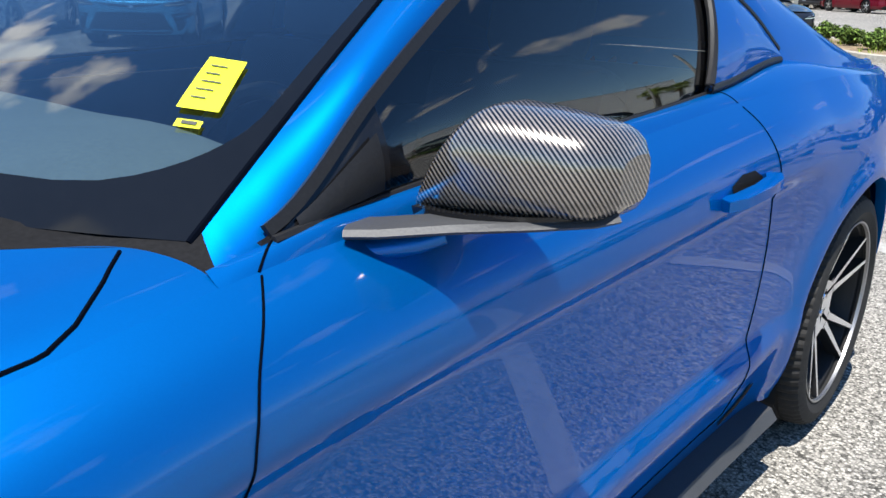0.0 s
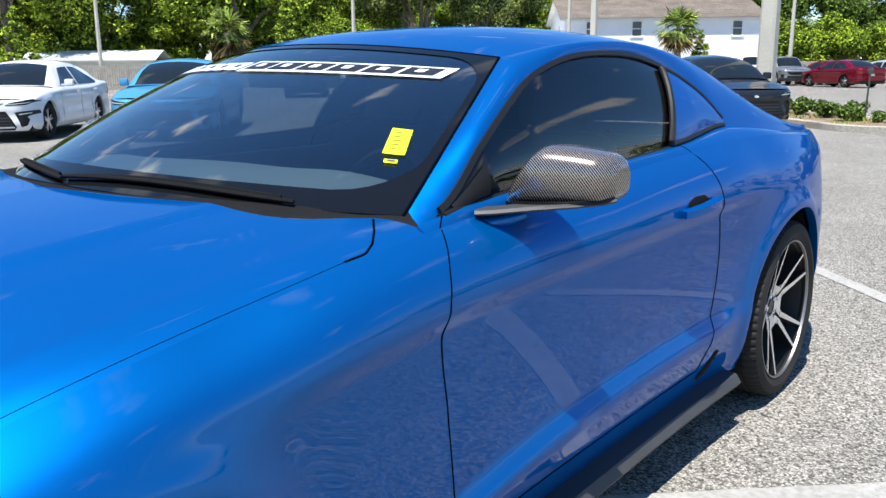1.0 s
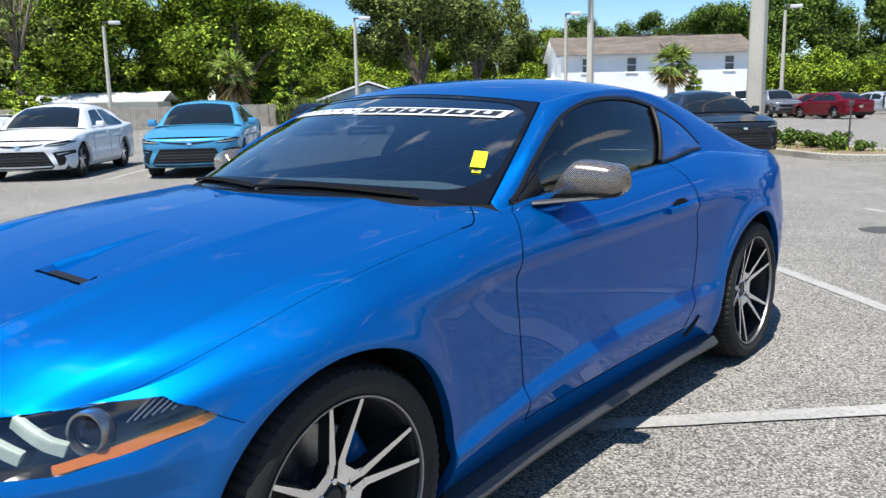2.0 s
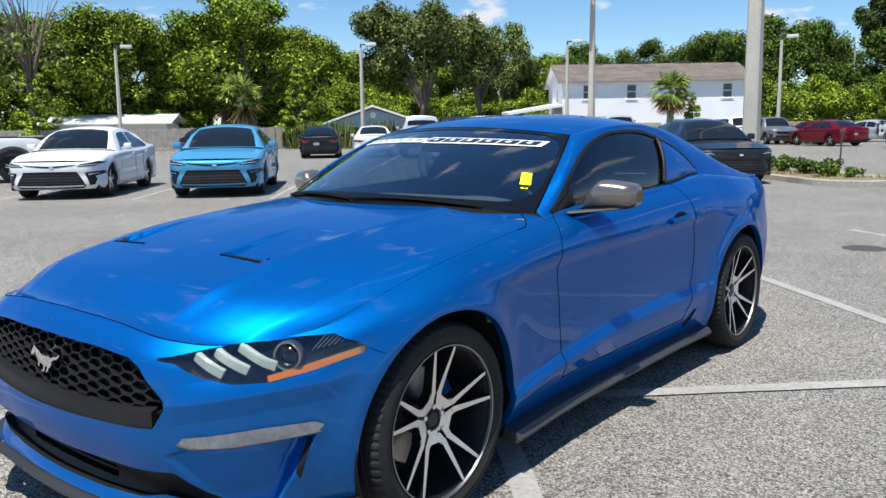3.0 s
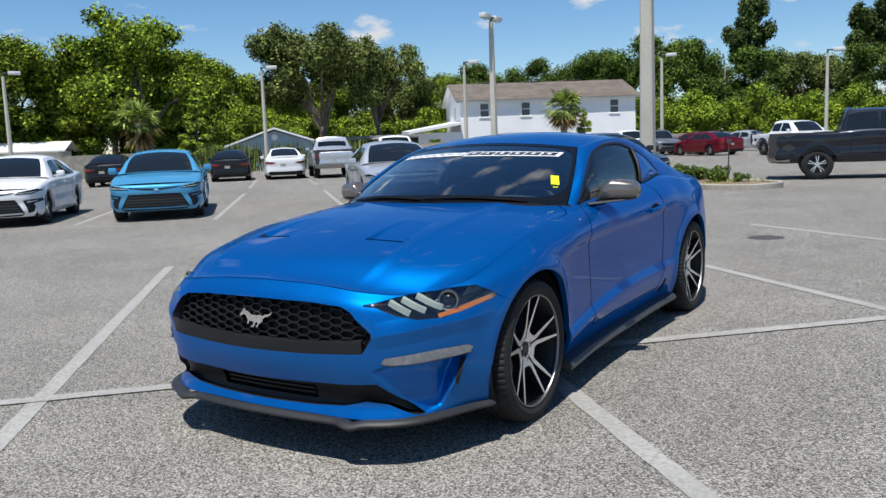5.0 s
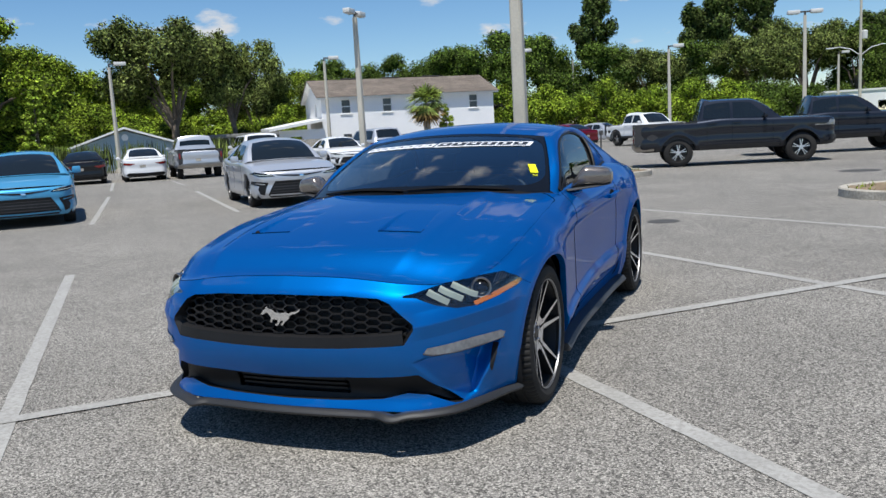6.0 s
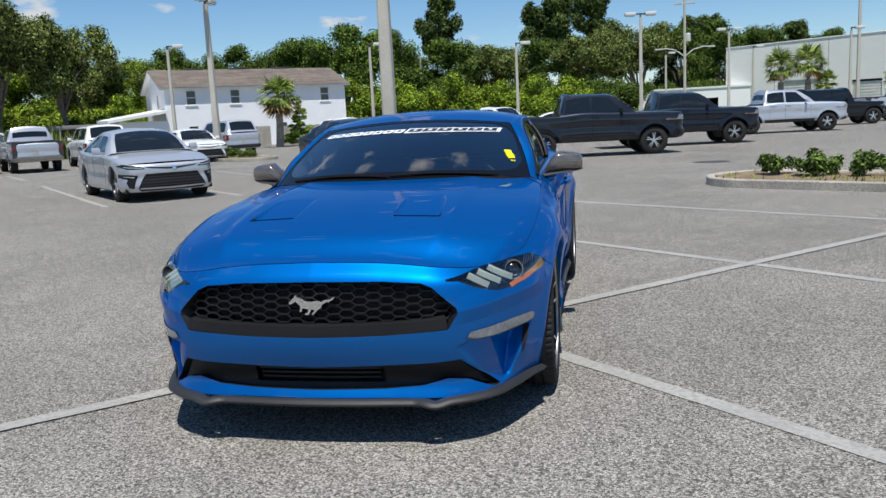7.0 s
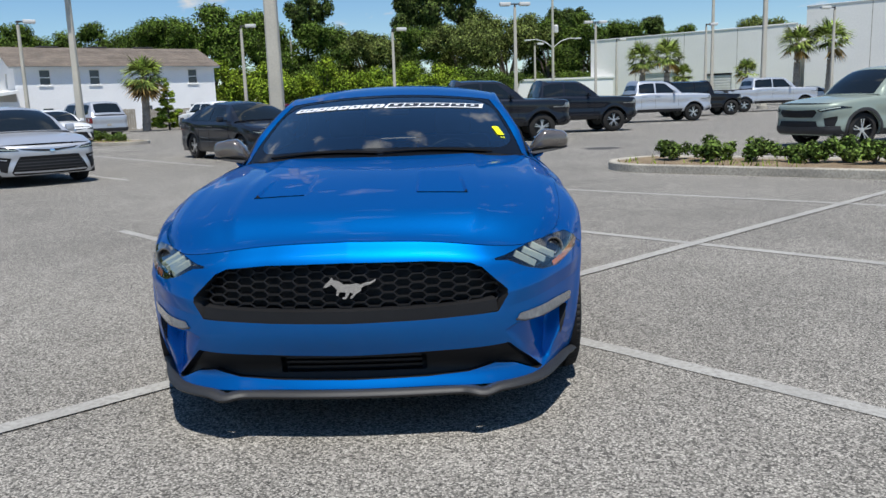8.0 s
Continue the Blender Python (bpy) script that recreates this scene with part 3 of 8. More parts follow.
# ---- light poles ----
def head_box(parent, m):
    V, Fs = merge(box(-0.17, 0.17, 0.0, 0.72, -0.02, 0.20, 0.03))
    h = put("lamp_head", mesh_of("lamp_head", V, Fs, M_HEAD), parent, m, "pale box lamp housing")
    put("lens", mesh_of("lens", *box(-0.13, 0.13, 0.08, 0.64, -0.045, -0.015, 0.01), M_LENS), h)
    put("arm", mesh_of("arm", *box(-0.04, 0.04, -0.28, 0.02, 0.04, 0.13, 0.01), M_HEADDARK), h)


def light_pole(x, y, h, r=0.115, heads=(0,), lean=(0, 0), label="tall square concrete light pole with a box lamp"):
    root = thing("light_pole", label, "light pole", pose(x, y, 0), "car park light poles")
    sq = lambda k: [(k, k), (-k, k), (-k, -k), (k, -k)]
    path = [(lean[0] * t, lean[1] * t, h * t) for t in (0, 0.25, 0.5, 0.75, 1.0)]

    def sec(t):
        k, c = r * (1 - 0.35 * t), 0.25 * r
        return [(k, k - c), (k - c, k), (c - k, k), (-k, k - c), (-k, c - k), (c - k, -k), (k - c, -k), (k, c - k)]

    V, Fs = sweep(path, sec, up=(0, 1, 0))
    put("pole", mesh_of("pole", V, Fs, M_POLE), root, label="weathered pale concrete shaft")
    put("footing", mesh_of("footing", *lathe([(r * 2.1, -0.02), (r * 2.1, 0.22), (r * 1.9, 0.26), (0.01, 0.26)], 20), M_KERB), root)
    put("bracket", mesh_of("bracket", *tube([(lean[0], lean[1], h - 0.05), (lean[0], lean[1], h + 0.25)], 0.06, 10), M_HEADDARK), root)
    for a in heads:
        head_box(root, pose(lean[0], lean[1], h + 0.12, 0, 0, a) @ pose(0, 0.3, 0))
    return root


light_pole(-16.3, 31.7, 7.0, 0.15, (5, 185), label="concrete light pole with two box lamps on an island")
light_pole(-36.5, 37.0, 6.6, 0.12, (-50,))
light_pole(-47.8, 26.0, 6.6, 0.12, (-30,), (-0.35, 0.2))
light_pole(-27.0, 47.4, 6.8, 0.12, (-60,))
light_pole(-15.0, 54.5, 6.7, 0.12, (-80,))
light_pole(-4.5, 55.8, 6.2, 0.12, (-80,))
light_pole(4.0, 52.0, 7.2, 0.13, (-80, 100), label="concrete light pole with two box lamps")
light_pole(8.6, 90.0, 7.0, 0.14, (-80,))
light_pole(12.2, 70.0, 7.4, 0.13, (-80, 100), label="concrete light pole with two box lamps")
light_pole(16.8, 85.0, 6.8, 0.13, (-80,))
light_pole(2.6, 106.0, 6.6, 0.14, (-80,))
light_pole(21.6, 69.2, 6.8, 0.12, (-80,))
light_pole(28.6, 60.3, 7.0, 0.12, (90,))
light_pole(-19.7, 94.0, 9.0, 0.13, ())
big_label = "thick square concrete pole rising out of an island"
light_pole(-5.0, 20.1, 11.5, 0.20, (-60, 120), label=big_label)
light_pole(20.7, 52.7, 11.5, 0.17, (), label="tall thick concrete utility pole")
light_pole(23.3, 73.0, 12.0, 0.15, (), label="tall concrete utility pole")


def utility_pole(x, y, h):
    root = thing("utility_pole", "wooden utility pole with street lamp arms and a transformer", "utility pole", pose(x, y, 0))
    put("pole", mesh_of("pole", *taper([(0, 0, 0), (0, 0, h)], 0.17, 0.11, 10), M_POLE), root)
    for sgn in (-1, 1):
        p = [(0, 0, 6.6), (sgn * 0.9, 0, 7.3), (sgn * 1.9, 0, 7.55), (sgn * 2.5, 0, 7.5)]
        arm = put("lamp_arm", mesh_of("lamp_arm", *tube(p, 0.05, 8), M_HEAD), root)
        put("lamp_head", mesh_of("lamp_head", *box(sgn * 2.75 - 0.35, sgn * 2.75 + 0.35, -0.15, 0.15, 7.42, 7.56, 0.04), M_HEAD), arm)
    put("transformer", mesh_of("transformer", *lathe([(0.01, 8.2), (0.25, 8.2), (0.27, 8.9), (0.2, 9.0), (0.01, 9.05)], 16), M_HEAD), root, pose(0.35, 0, 0))
    put("crossarm", mesh_of("crossarm", *box(-1.1, 1.1, -0.06, 0.06, h - 1.0, h - 0.85, 0.02), M_FENCE), root)
    return root


utility_pole(10.4, 88.0, 13.0)


# ---- buildings ----
def window_unit(parent, x, z0, z1, w, wall_y):
    win = put("window", mesh_of("window", *merge(box(x - w / 2, x - w / 2 + 0.06, wall_y - 0.03, wall_y + 0.05, z0, z1), box(x + w / 2 - 0.06, x + w / 2, wall_y - 0.03, wall_y + 0.05, z0, z1),
        box(x - w / 2 + 0.06, x + w / 2 - 0.06, wall_y - 0.03, wall_y + 0.05, z1 - 0.06, z1), box(x - w / 2 + 0.06, x + w / 2 - 0.06, wall_y - 0.03, wall_y + 0.05, z0, z0 + 0.06),
        box(x - w / 2 + 0.06, x + w / 2 - 0.06, wall_y - 0.02, wall_y + 0.04, (z0 + z1) / 2 - 0.03, (z0 + z1) / 2 + 0.03)), M_TRIM, smooth=False), parent)
    put("pane", mesh_of("pane", *box(x - w / 2 + 0.05, x + w / 2 - 0.05, wall_y + 0.012, wall_y + 0.03, z0 + 0.05, z1 - 0.05), M_HOUSEGLASS, smooth=False), win, label="dark reflecting pane")
    put("sill", mesh_of("sill", *box(x - w / 2 - 0.08, x + w / 2 + 0.08, wall_y - 0.09, wall_y + 0.02, z0 - 0.07, z0), M_TRIM), win)


def wall_with_openings(x0, x1, z0, z1, y, thick, holes):
    """A wall along x with rectangular holes (xa, xb, za, zb) through it, one closed mesh."""
    xs = sorted({x0, x1, *[h[0] for h in holes], *[h[1] for h in holes]})
    zs = sorted({z0, z1, *[h[2] for h in holes], *[h[3] for h in holes]})
    V = [(x, yy_, z) for yy_ in (y, y + thick) for x in xs for z in zs]
    nx, nz = len(xs), len(zs)
    at = lambda k, i, j: k * nx * nz + i * nz + j

    def solid(i, j):
        if not (0 <= i < nx - 1 and 0 <= j < nz - 1):
            return False
        mx, mz = (xs[i] + xs[i + 1]) / 2, (zs[j] + zs[j + 1]) / 2
        return not any(h[0] < mx < h[1] and h[2] < mz < h[3] for h in holes)

    Fs = []
    for i in range(nx - 1):
        for j in range(nz - 1):
            if not solid(i, j):
                continue
            a, b, c, d = (i, j), (i + 1, j), (i + 1, j + 1), (i, j + 1)
            Fs.append(tuple(at(0, *q) for q in (a, b, c, d)))
            Fs.append(tuple(at(1, *q) for q in (d, c, b, a)))
            for (p, q), (di, dj) in (((a, b), (0, -1)), ((b, c), (1, 0)), ((c, d), (0, 1)), ((d, a), (-1, 0))):
                if not solid(i + di, j + dj):
                    Fs.append((at(0, *q), at(0, *p), at(1, *p), at(1, *q)))
    return V, Fs


def gable_roof(x0, x1, y0, y1, ze, zr, over, t=0.12):
    ym = (y0 + y1) / 2
    pts = [(y0 - over, ze - 0.12), (ym, zr), (y1 + over, ze - 0.12), (y1 + over, ze - 0.12 - t), (ym, zr - t), (y0 - over, ze - 0.12 - t)]
    V = [(x, y, z) for x in (x0 - over, x1 + over) for y, z in pts]
    Fs = [(0, 1, 4, 5), (1, 2, 3, 4), (11, 10, 7, 6), (10, 9, 8, 7), (0, 6, 7, 1), (1, 7, 8, 2), (2, 8, 9, 3), (3, 9, 10, 4), (4, 10, 11, 5), (5, 11, 6, 0)]
    return V, Fs


def shingle_rows(x0, x1, y0, ym, z0, z1, n):
    """Overlapping courses on one roof slope."""
    parts = []
    for i in range(n):
        a, b = i / n, (i + 1.15) / n
        ya, yb, za, zb = y0 + (ym - y0) * a, y0 + (ym - y0) * min(b, 1), z0 + (z1 - z0) * a, z0 + (z1 - z0) * min(b, 1)
        V = [(x0, ya, za + 0.045), (x1, ya, za + 0.045), (x1, yb, zb + 0.012), (x0, yb, zb + 0.012), (x0, ya, za), (x1, ya, za)]
        parts.append((V, [(0, 1, 2, 3), (4, 5, 1, 0)]))
    return parts


def white_block():
    A = 39.0
    root = thing("apartment_building", "white painted two-storey building with a brown shingle gable roof", "building", pose(-26.25, 55.0, 0, 0, 0, A))
    L, R, D, ZE, ZR = -4.95, 9.25, 8.2, 4.66, 6.15
    up = [(-3.02, 3.26, 4.36), (0.28, 3.26, 4.36), (3.88, 3.26, 4.36), (7.5, 3.26, 4.36)]
    low = [(-3.02, 0.75, 1.75), (0.28, 0.75, 1.75), (3.88, 0.75, 1.75), (7.5, 0.75, 1.75)]
    holes = [(x - 0.38, x + 0.38, a, b) for x, a, b in up + low]
    put("wall", mesh_of("wall", *wall_with_openings(L, R, 0, ZE, 0, 0.2, holes), M_WHITEWALL, smooth=False), root)
    put("wall", mesh_of("wall", *box(R - 0.2, R, 0.2, D, 0, ZE), M_WHITEWALL, smooth=False), root)
    put("wall", mesh_of("wall", *box(L, R, D, D + 0.2, 0, ZE), M_WHITEWALL, smooth=False), root)
    put("wall", mesh_of("wall", *moved(wall_with_openings(-D, -0.2, 0, ZE, 0, 0.2, [(-3.2, -2.5, 3.2, 4.2)]), pose(L, 0, 0, 0, 0, -90)), M_WHITEWALL, smooth=False), root)
    for x in (L, R):
        V = [(x, 0, ZE), (x, D + 0.2, ZE), (x, D / 2 + 0.1, ZR - 0.18), (x + (0.18 if x < 0 else -0.18), 0, ZE), (x + (0.18 if x < 0 else -0.18), D + 0.2, ZE), (x + (0.18 if x < 0 else -0.18), D / 2 + 0.1, ZR - 0.18)]
        put("gable", mesh_of("gable", V, [(0, 1, 2), (5, 4, 3), (0, 2, 5, 3), (1, 4, 5, 2)], M_WHITEWALL, smooth=False), root)
    roof = put("roof", mesh_of("roof", *gable_roof(L, R, 0, D + 0.2, ZE, ZR, 0.35), M_TRIM, smooth=False), root, label="white fascia under the shingles")
    for vf in shingle_rows(L - 0.4, R + 0.4, -0.40, D / 2 + 0.1, ZE - 0.12, ZR, 22):
        me = mesh_of("shingle_course", *vf, M_ROOF, smooth=False)
        put("shingle_course", me, roof)
        put("shingle_course", me, roof, pose(L + R, D + 0.2, 0, 0, 0, 180))
    for x in (-2.5, 1.0, 4.5):
        put("ridge_vent", mesh_of("ridge_vent", *box(x, x + 1.5, D / 2 - 0.1, D / 2 + 0.3, ZR + 0.01, ZR + 0.1, 0.02), M_HEADDARK), roof)
    for x, a, b in up + low:
        window_unit(root, x, a, b, 0.76, 0.02)
    # low lean-to at the gable end
    annex = put("annex", mesh_of("annex", *wall_with_openings(L - 3.4, L - 0.01, 0, 2.2, -0.6, 0.2, [(L - 2.6, L - 1.7, 0.8, 1.7)]), M_WHITEWALL, smooth=False), root)
    V = [(L - 4.2, -1.3, 2.15), (L - 0.02, -1.3, 2.75), (L - 0.02, 6, 2.95), (L - 4.2, 6, 2.3)]
    put("annex_roof", mesh_of("annex_roof", V + [(x, y, z + 0.2) for x, y, z in V], [(3, 2, 1, 0), (4, 5, 6, 7), (0, 1, 5, 4), (1, 2, 6, 5), (2, 3, 7, 6), (3, 0, 4, 7)], M_TRIM, smooth=False), annex, label="white-edged sloping roof")
    return root


white_block()


def blue_house():
    root = thing("house", "small faded blue bungalow with a low white-edged gable", "house", pose(-41.90, 43.52, 0, 0, 0, 44) @ Matrix.Diagonal((0.76, 0.76, 0.795, 1)))
    W, D = 10.4, 9.0
    put("wall", mesh_of("wall", *wall_with_openings(-W / 2, W / 2, 0, 2.0, 0, 0.2, [(-2.6, -1.4, 0.9, 1.9), (1.6, 2.8, 0.9, 1.9)]), M_BLUEWALL, smooth=False), root)
    for x in (-2.0, 2.2):
        window_unit(root, x, 0.9, 1.9, 1.2, 0.02)
    V = [(-W / 2, 0, 2.0), (W / 2, 0, 2.0), (0, 0, 3.55), (-W / 2, 0.2, 2.0), (W / 2, 0.2, 2.0), (0, 0.2, 3.55)]
    put("gable", mesh_of("gable", V, [(0, 1, 2), (5, 4, 3), (0, 2, 5, 3), (1, 4, 5, 2)], M_BLUEWALL, smooth=False), root)
    for s in (-1, 1):
        put("wall", mesh_of("wall", *box(min(s * W / 2, s * (W / 2 - 0.2)), max(s * W / 2, s * (W / 2 - 0.2)), 0.2, D, 0, 2.0), M_BLUEWALL, smooth=False), root)
        V = [(0, -0.6, 3.72), (s * (W / 2 + 0.7), -0.6, 1.80), (s * (W / 2 + 0.7), D, 1.80), (0, D, 3.72)]
        put("roof", mesh_of("roof", V + [(x, y, z + 0.18) for x, y, z in V], [(0, 1, 2, 3), (7, 6, 5, 4), (0, 4, 5, 1), (1, 5, 6, 2), (2, 6, 7, 3), (3, 7, 4, 0)], M_TRIM, smooth=False), root, label="white-edged roof slope")
    put("vent", mesh_of("vent", *lathe([(0.01, -0.05), (0.28, -0.05), (0.32, 0.02)], 20, "y"), M_TRIM), root, pose(0, 0, 2.95))
    return root


blue_house()


def carport():
    root = thing("carport", "long low carport with a flat grey roof", "carport", pose(-42.5, 63.5, 0, 0, 0, 35))
    put("roof", mesh_of("roof", *box(-6.8, 6.8, -0.5, 5.0, 2.05, 2.4, 0.03), M_DARKROOF), root)
    put("wall", mesh_of("wall", *box(-6.6, 6.6, 4.6, 4.8, 0, 2.04), M_DARKROOF, smooth=False), root)
    for i in range(6):
        put("post", mesh_of("post", *box(-6.5 + 2.6 * i - 0.06, -6.5 + 2.6 * i + 0.06, -0.3, -0.18, 0, 2.04, 0.01), M_TRIM), root)
    return root


carport()


def white_shed():
    root = thing("shed", "long low white outbuilding with a pale metal roof", "shed", pose(-53.6, 27.8, 0, 0, 0, 45))
    put("wall", mesh_of("wall", *box(-4.5, 4.5, 0, 4, 0, 1.9), M_BEIGEWALL, smooth=False), root)
    V = [(-5, -0.5, 1.85), (5, -0.5, 1.85), (5, 2, 2.5), (-5, 2, 2.5), (5, 4.5, 1.85), (-5, 4.5, 1.85)]
    put("roof", mesh_of("roof", V + [(x, y, z + 0.1) for x, y, z in V], [(0, 1, 2, 3), (3, 2, 4, 5), (9, 8, 7, 6), (11, 10, 8, 9), (0, 6, 7, 1), (5, 4, 10, 11), (1, 7, 8, 2), (2, 8, 10, 4), (0, 3, 9, 6), (3, 5, 11, 9)], M_TRIM, smooth=False), root)


white_shed()


def fence(a, b, h, label):
    """A board fence; the narrow boards are too many to part."""
    a, b = Vector((*a, 0)), Vector((*b, 0))
    L = (b - a).length
    root = thing("fence", label, "fence", pose(a.x, a.y, 0, 0, 0, math.degrees(math.atan2(b.y - a.y, b.x - a.x))))
    rng = np.random.default_rng(int(L * 10))
    parts, x = [], 0.0
    while x < L:
        w = rng.uniform(0.13, 0.15)
        parts.append(box(x, x + w - 0.012, -0.012, 0.012, 0.04, h + rng.normal(0, 0.015)))
        x += w
    tagged(put("boarding", mesh_of("boarding", *merge(*parts), M_FENCE, smooth=False), root), kind="stuff")
    for i in range(int(L / 2.4) + 1):
        put("post", mesh_of("post", *box(i * 2.4 - 0.05, i * 2.4 + 0.05, 0.02, 0.12, 0, h - 0.1, 0.01), M_FENCE), root)
    for z in (0.3, h - 0.35):
        put("rail", mesh_of("rail", *box(0, L, 0.014, 0.06, z, z + 0.09), M_FENCE), root)
    return root


fence((-54.5, 15.0), (-42.0, 34.6), 1.5, "long weathered grey board fence along the car park")
fence((-33.0, 44.0), (-21.5, 50.6), 1.45, "weathered brown board fence before the white building")
fence((-21.0, 51.0), (-11.0, 57.0), 1.4, "weathered brown board fence beside a palm")


def warehouse():
    root = thing("warehouse", "large pale stucco warehouse with roller doors", "warehouse")
    p0, p1, p2 = Vector((16.0, 97.4)), Vector((34.3, 81.8)), Vector((62.0, 57.0))

    def block(a, b, h, depth, doors, name):
        L = (b - a).length
        m = pose(a.x, a.y, 0, 0, 0, math.degrees(math.atan2(b.y - a.y, b.x - a.x)))
        w = put(name, mesh_of(name, *wall_with_openings(0, L, 0, h, 0, 0.3, [(x - dw / 2, x + dw / 2, 0, dh) for x, dw, dh in doors]), M_BEIGEWALL, smooth=False), root, m)
        put("side_wall", mesh_of("side_wall", *merge(box(0, 0.3, 0.3, depth, 0, h), box(L - 0.3, L, 0.3, depth, 0, h), box(0, L, depth, depth + 0.3, 0, h)), M_BEIGEWALL, smooth=False), w)
        put("roof", mesh_of("roof", *box(0.3, L - 0.3, 0.3, depth, h - 0.5, h - 0.3), M_DARKROOF, smooth=False), w)
        put("coping", mesh_of("coping", *box(-0.05, L + 0.05, -0.06, 0.36, h, h + 0.14, 0.02), M_TRIM), w)
        for x, dw, dh in doors:
            sl = merge(*[box(x - dw / 2, x + dw / 2, 0.12, 0.17, k * 0.3, k * 0.3 + 0.285, 0.008) for k in range(int(dh / 0.3))])
            put("roller_door", mesh_of("roller_door", *sl, M_HEAD), w, label="pale grey slatted roller door")
        for k in range(1, int(L / 6)):
            put("joint", mesh_of("joint", *box(k * 6 - 0.03, k * 6 + 0.03, -0.004, 0.01, 0, h), M_KERB, smooth=False), w)

    block(p0, p1, 7.7, 20, [(9.0, 4.0, 3.6), (16.0, 3.0, 3.2)], "low_block")
    block(p1 + Vector((0.5, -1.2)), p2, 9.2, 22, [(9.5, 3.2, 3.4), (18.0, 3.2, 3.4)], "tall_block")
    return root


warehouse()
low = thing("outbuilding", "low white flat-roofed outbuilding behind the trucks", "building", pose(7.0, 97.0, 0, 0, 0, -8))
put("wall", mesh_of("wall", *wall_with_openings(-1, 13, 0, 3.3, 0, 0.25, [(2, 3.2, 0, 2.2), (6, 8, 1.0, 2.2)]), M_WHITEWALL, smooth=False), low)
put("wall", mesh_of("wall", *merge(box(-1, -0.75, 0.25, 8, 0, 3.3), box(12.75, 13, 0.25, 8, 0, 3.3)), M_WHITEWALL, smooth=False), low)
put("roof", mesh_of("roof", *box(-1.1, 13.1, -0.1, 8.1, 3.3, 3.5), M_TRIM, smooth=False), low)


# ---- trees ----
def tree_mesh(seed, H, W, kind):
    """Crown and trunk of one kind of tree, standing at the origin."""
    rng = np.random.default_rng(seed)
    limbs, centres, radii = [], [], []
    if kind == "oak":
        th = H * 0.3
        limbs.append(taper([(0, 0, 0), (0.1, 0.05, th * 0.6), (0, 0.1, th)], 0.035 * H, 0.022 * H, 9))
        for i in range(11):
            a, r = rng.uniform(0, 6.28), W * 0.5 * rng.uniform(0.35, 0.85)
            z = H * rng.uniform(0.42, 0.86)
            e = (r * math.cos(a), r * math.sin(a), z)
            limbs.append(taper([(0, 0.1, th * rng.uniform(0.7, 1)), (e[0] * 0.45, e[1] * 0.45, th + (z - th) * 0.6), e], 0.014 * H, 0.004 * H, 6))
            centres.append(e)
            radii.append(W * rng.uniform(0.13, 0.21))
            for _ in range(3):
                centres.append((e[0] + rng.normal(0, W * 0.1), e[1] + rng.normal(0, W * 0.1), min(H * 0.95, e[2] + rng.normal(0, H * 0.07))))
                radii.append(W * rng.uniform(0.08, 0.15))
        for i in range(6):
            centres.append((rng.normal(0, W * 0.12), rng.normal(0, W * 0.12), H * rng.uniform(0.75, 0.93)))
            radii.append(W * rng.uniform(0.1, 0.16))
        leaf = leaf_cloud(rng, centres, radii, 27000, 0.0112 * H, 0.6, True)
    elif kind == "pine":
        limbs.append(taper([(0, 0, 0), (0.1, 0, H * 0.5), (-0.1, 0.1, H * 0.97)], 0.02 * H, 0.006 * H, 8))
        for i in range(30):
            z = H * rng.uniform(0.56, 0.96)
            a, r = rng.uniform(0, 6.28), W * 0.5 * rng.uniform(0.1, 0.95) * math.sqrt(max(0.1, 1 - (abs(z / H - 0.78) / 0.24) ** 2))
            e = (r * math.cos(a), r * math.sin(a), z + 0.04 * H)
            limbs.append(taper([(0, 0, z - 0.06 * H), (e[0] * 0.6, e[1] * 0.6, z), e], 0.006 * H, 0.002 * H, 5))
            centres.append(e)
            radii.append(W * rng.uniform(0.10, 0.18))
        leaf = leaf_cloud(rng, centres, radii, 12000, 0.0105 * H, 0.95, True)
    elif kind == "cone":
        limbs.append(taper([(0, 0, 0), (0, 0, H * 0.95)], 0.02 * H, 0.004 * H, 7))
        for i in range(70):
            z = H * rng.uniform(0.08, 0.97)
            a, r = rng.uniform(0, 6.28), W * 0.45 * (1.02 - z / H) * rng.uniform(0.5, 1)
            centres.append((r * math.cos(a), r * math.sin(a), z))
            radii.append(W * 0.13 * (1.25 - z / H))
        leaf = leaf_cloud(rng, centres, radii, 15000, 0.0145 * H, 0.3)
    elif kind == "bush":
        for i in range(24):
            a, r = rng.uniform(0, 6.28), W * 0.5 * rng.uniform(0.1, 0.85)
            z = H * rng.uniform(0.2, 0.85)
            centres.append((r * math.cos(a), r * math.sin(a), z * (1.1 - 0.5 * r / W)))
            radii.append(W * rng.uniform(0.1, 0.2))
            limbs.append(taper([(0, 0, 0), (r * math.cos(a) * 0.5, r * math.sin(a) * 0.5, z * 0.6), centres[-1]], 0.01 * H, 0.003 * H, 5))
        leaf = leaf_cloud(rng, centres, radii, 15000, 0.0175 * H, 0.7, True)
    else:  # bare limbs with thin tufts
        limbs.append(taper([(0, 0, 0), (0.2, 0, H * 0.4), (0, 0.2, H * 0.6)], 0.03 * H, 0.015 * H, 8))
        for i in range(16):
            a, r, z = rng.uniform(0, 6.28), W * 0.5 * rng.uniform(0.4, 1), H * rng.uniform(0.6, 1.0)
            e = (r * math.cos(a), r * math.sin(a), z)
            mid = (e[0] * 0.4, e[1] * 0.4, H * 0.4 + (z - H * 0.4) * 0.6)
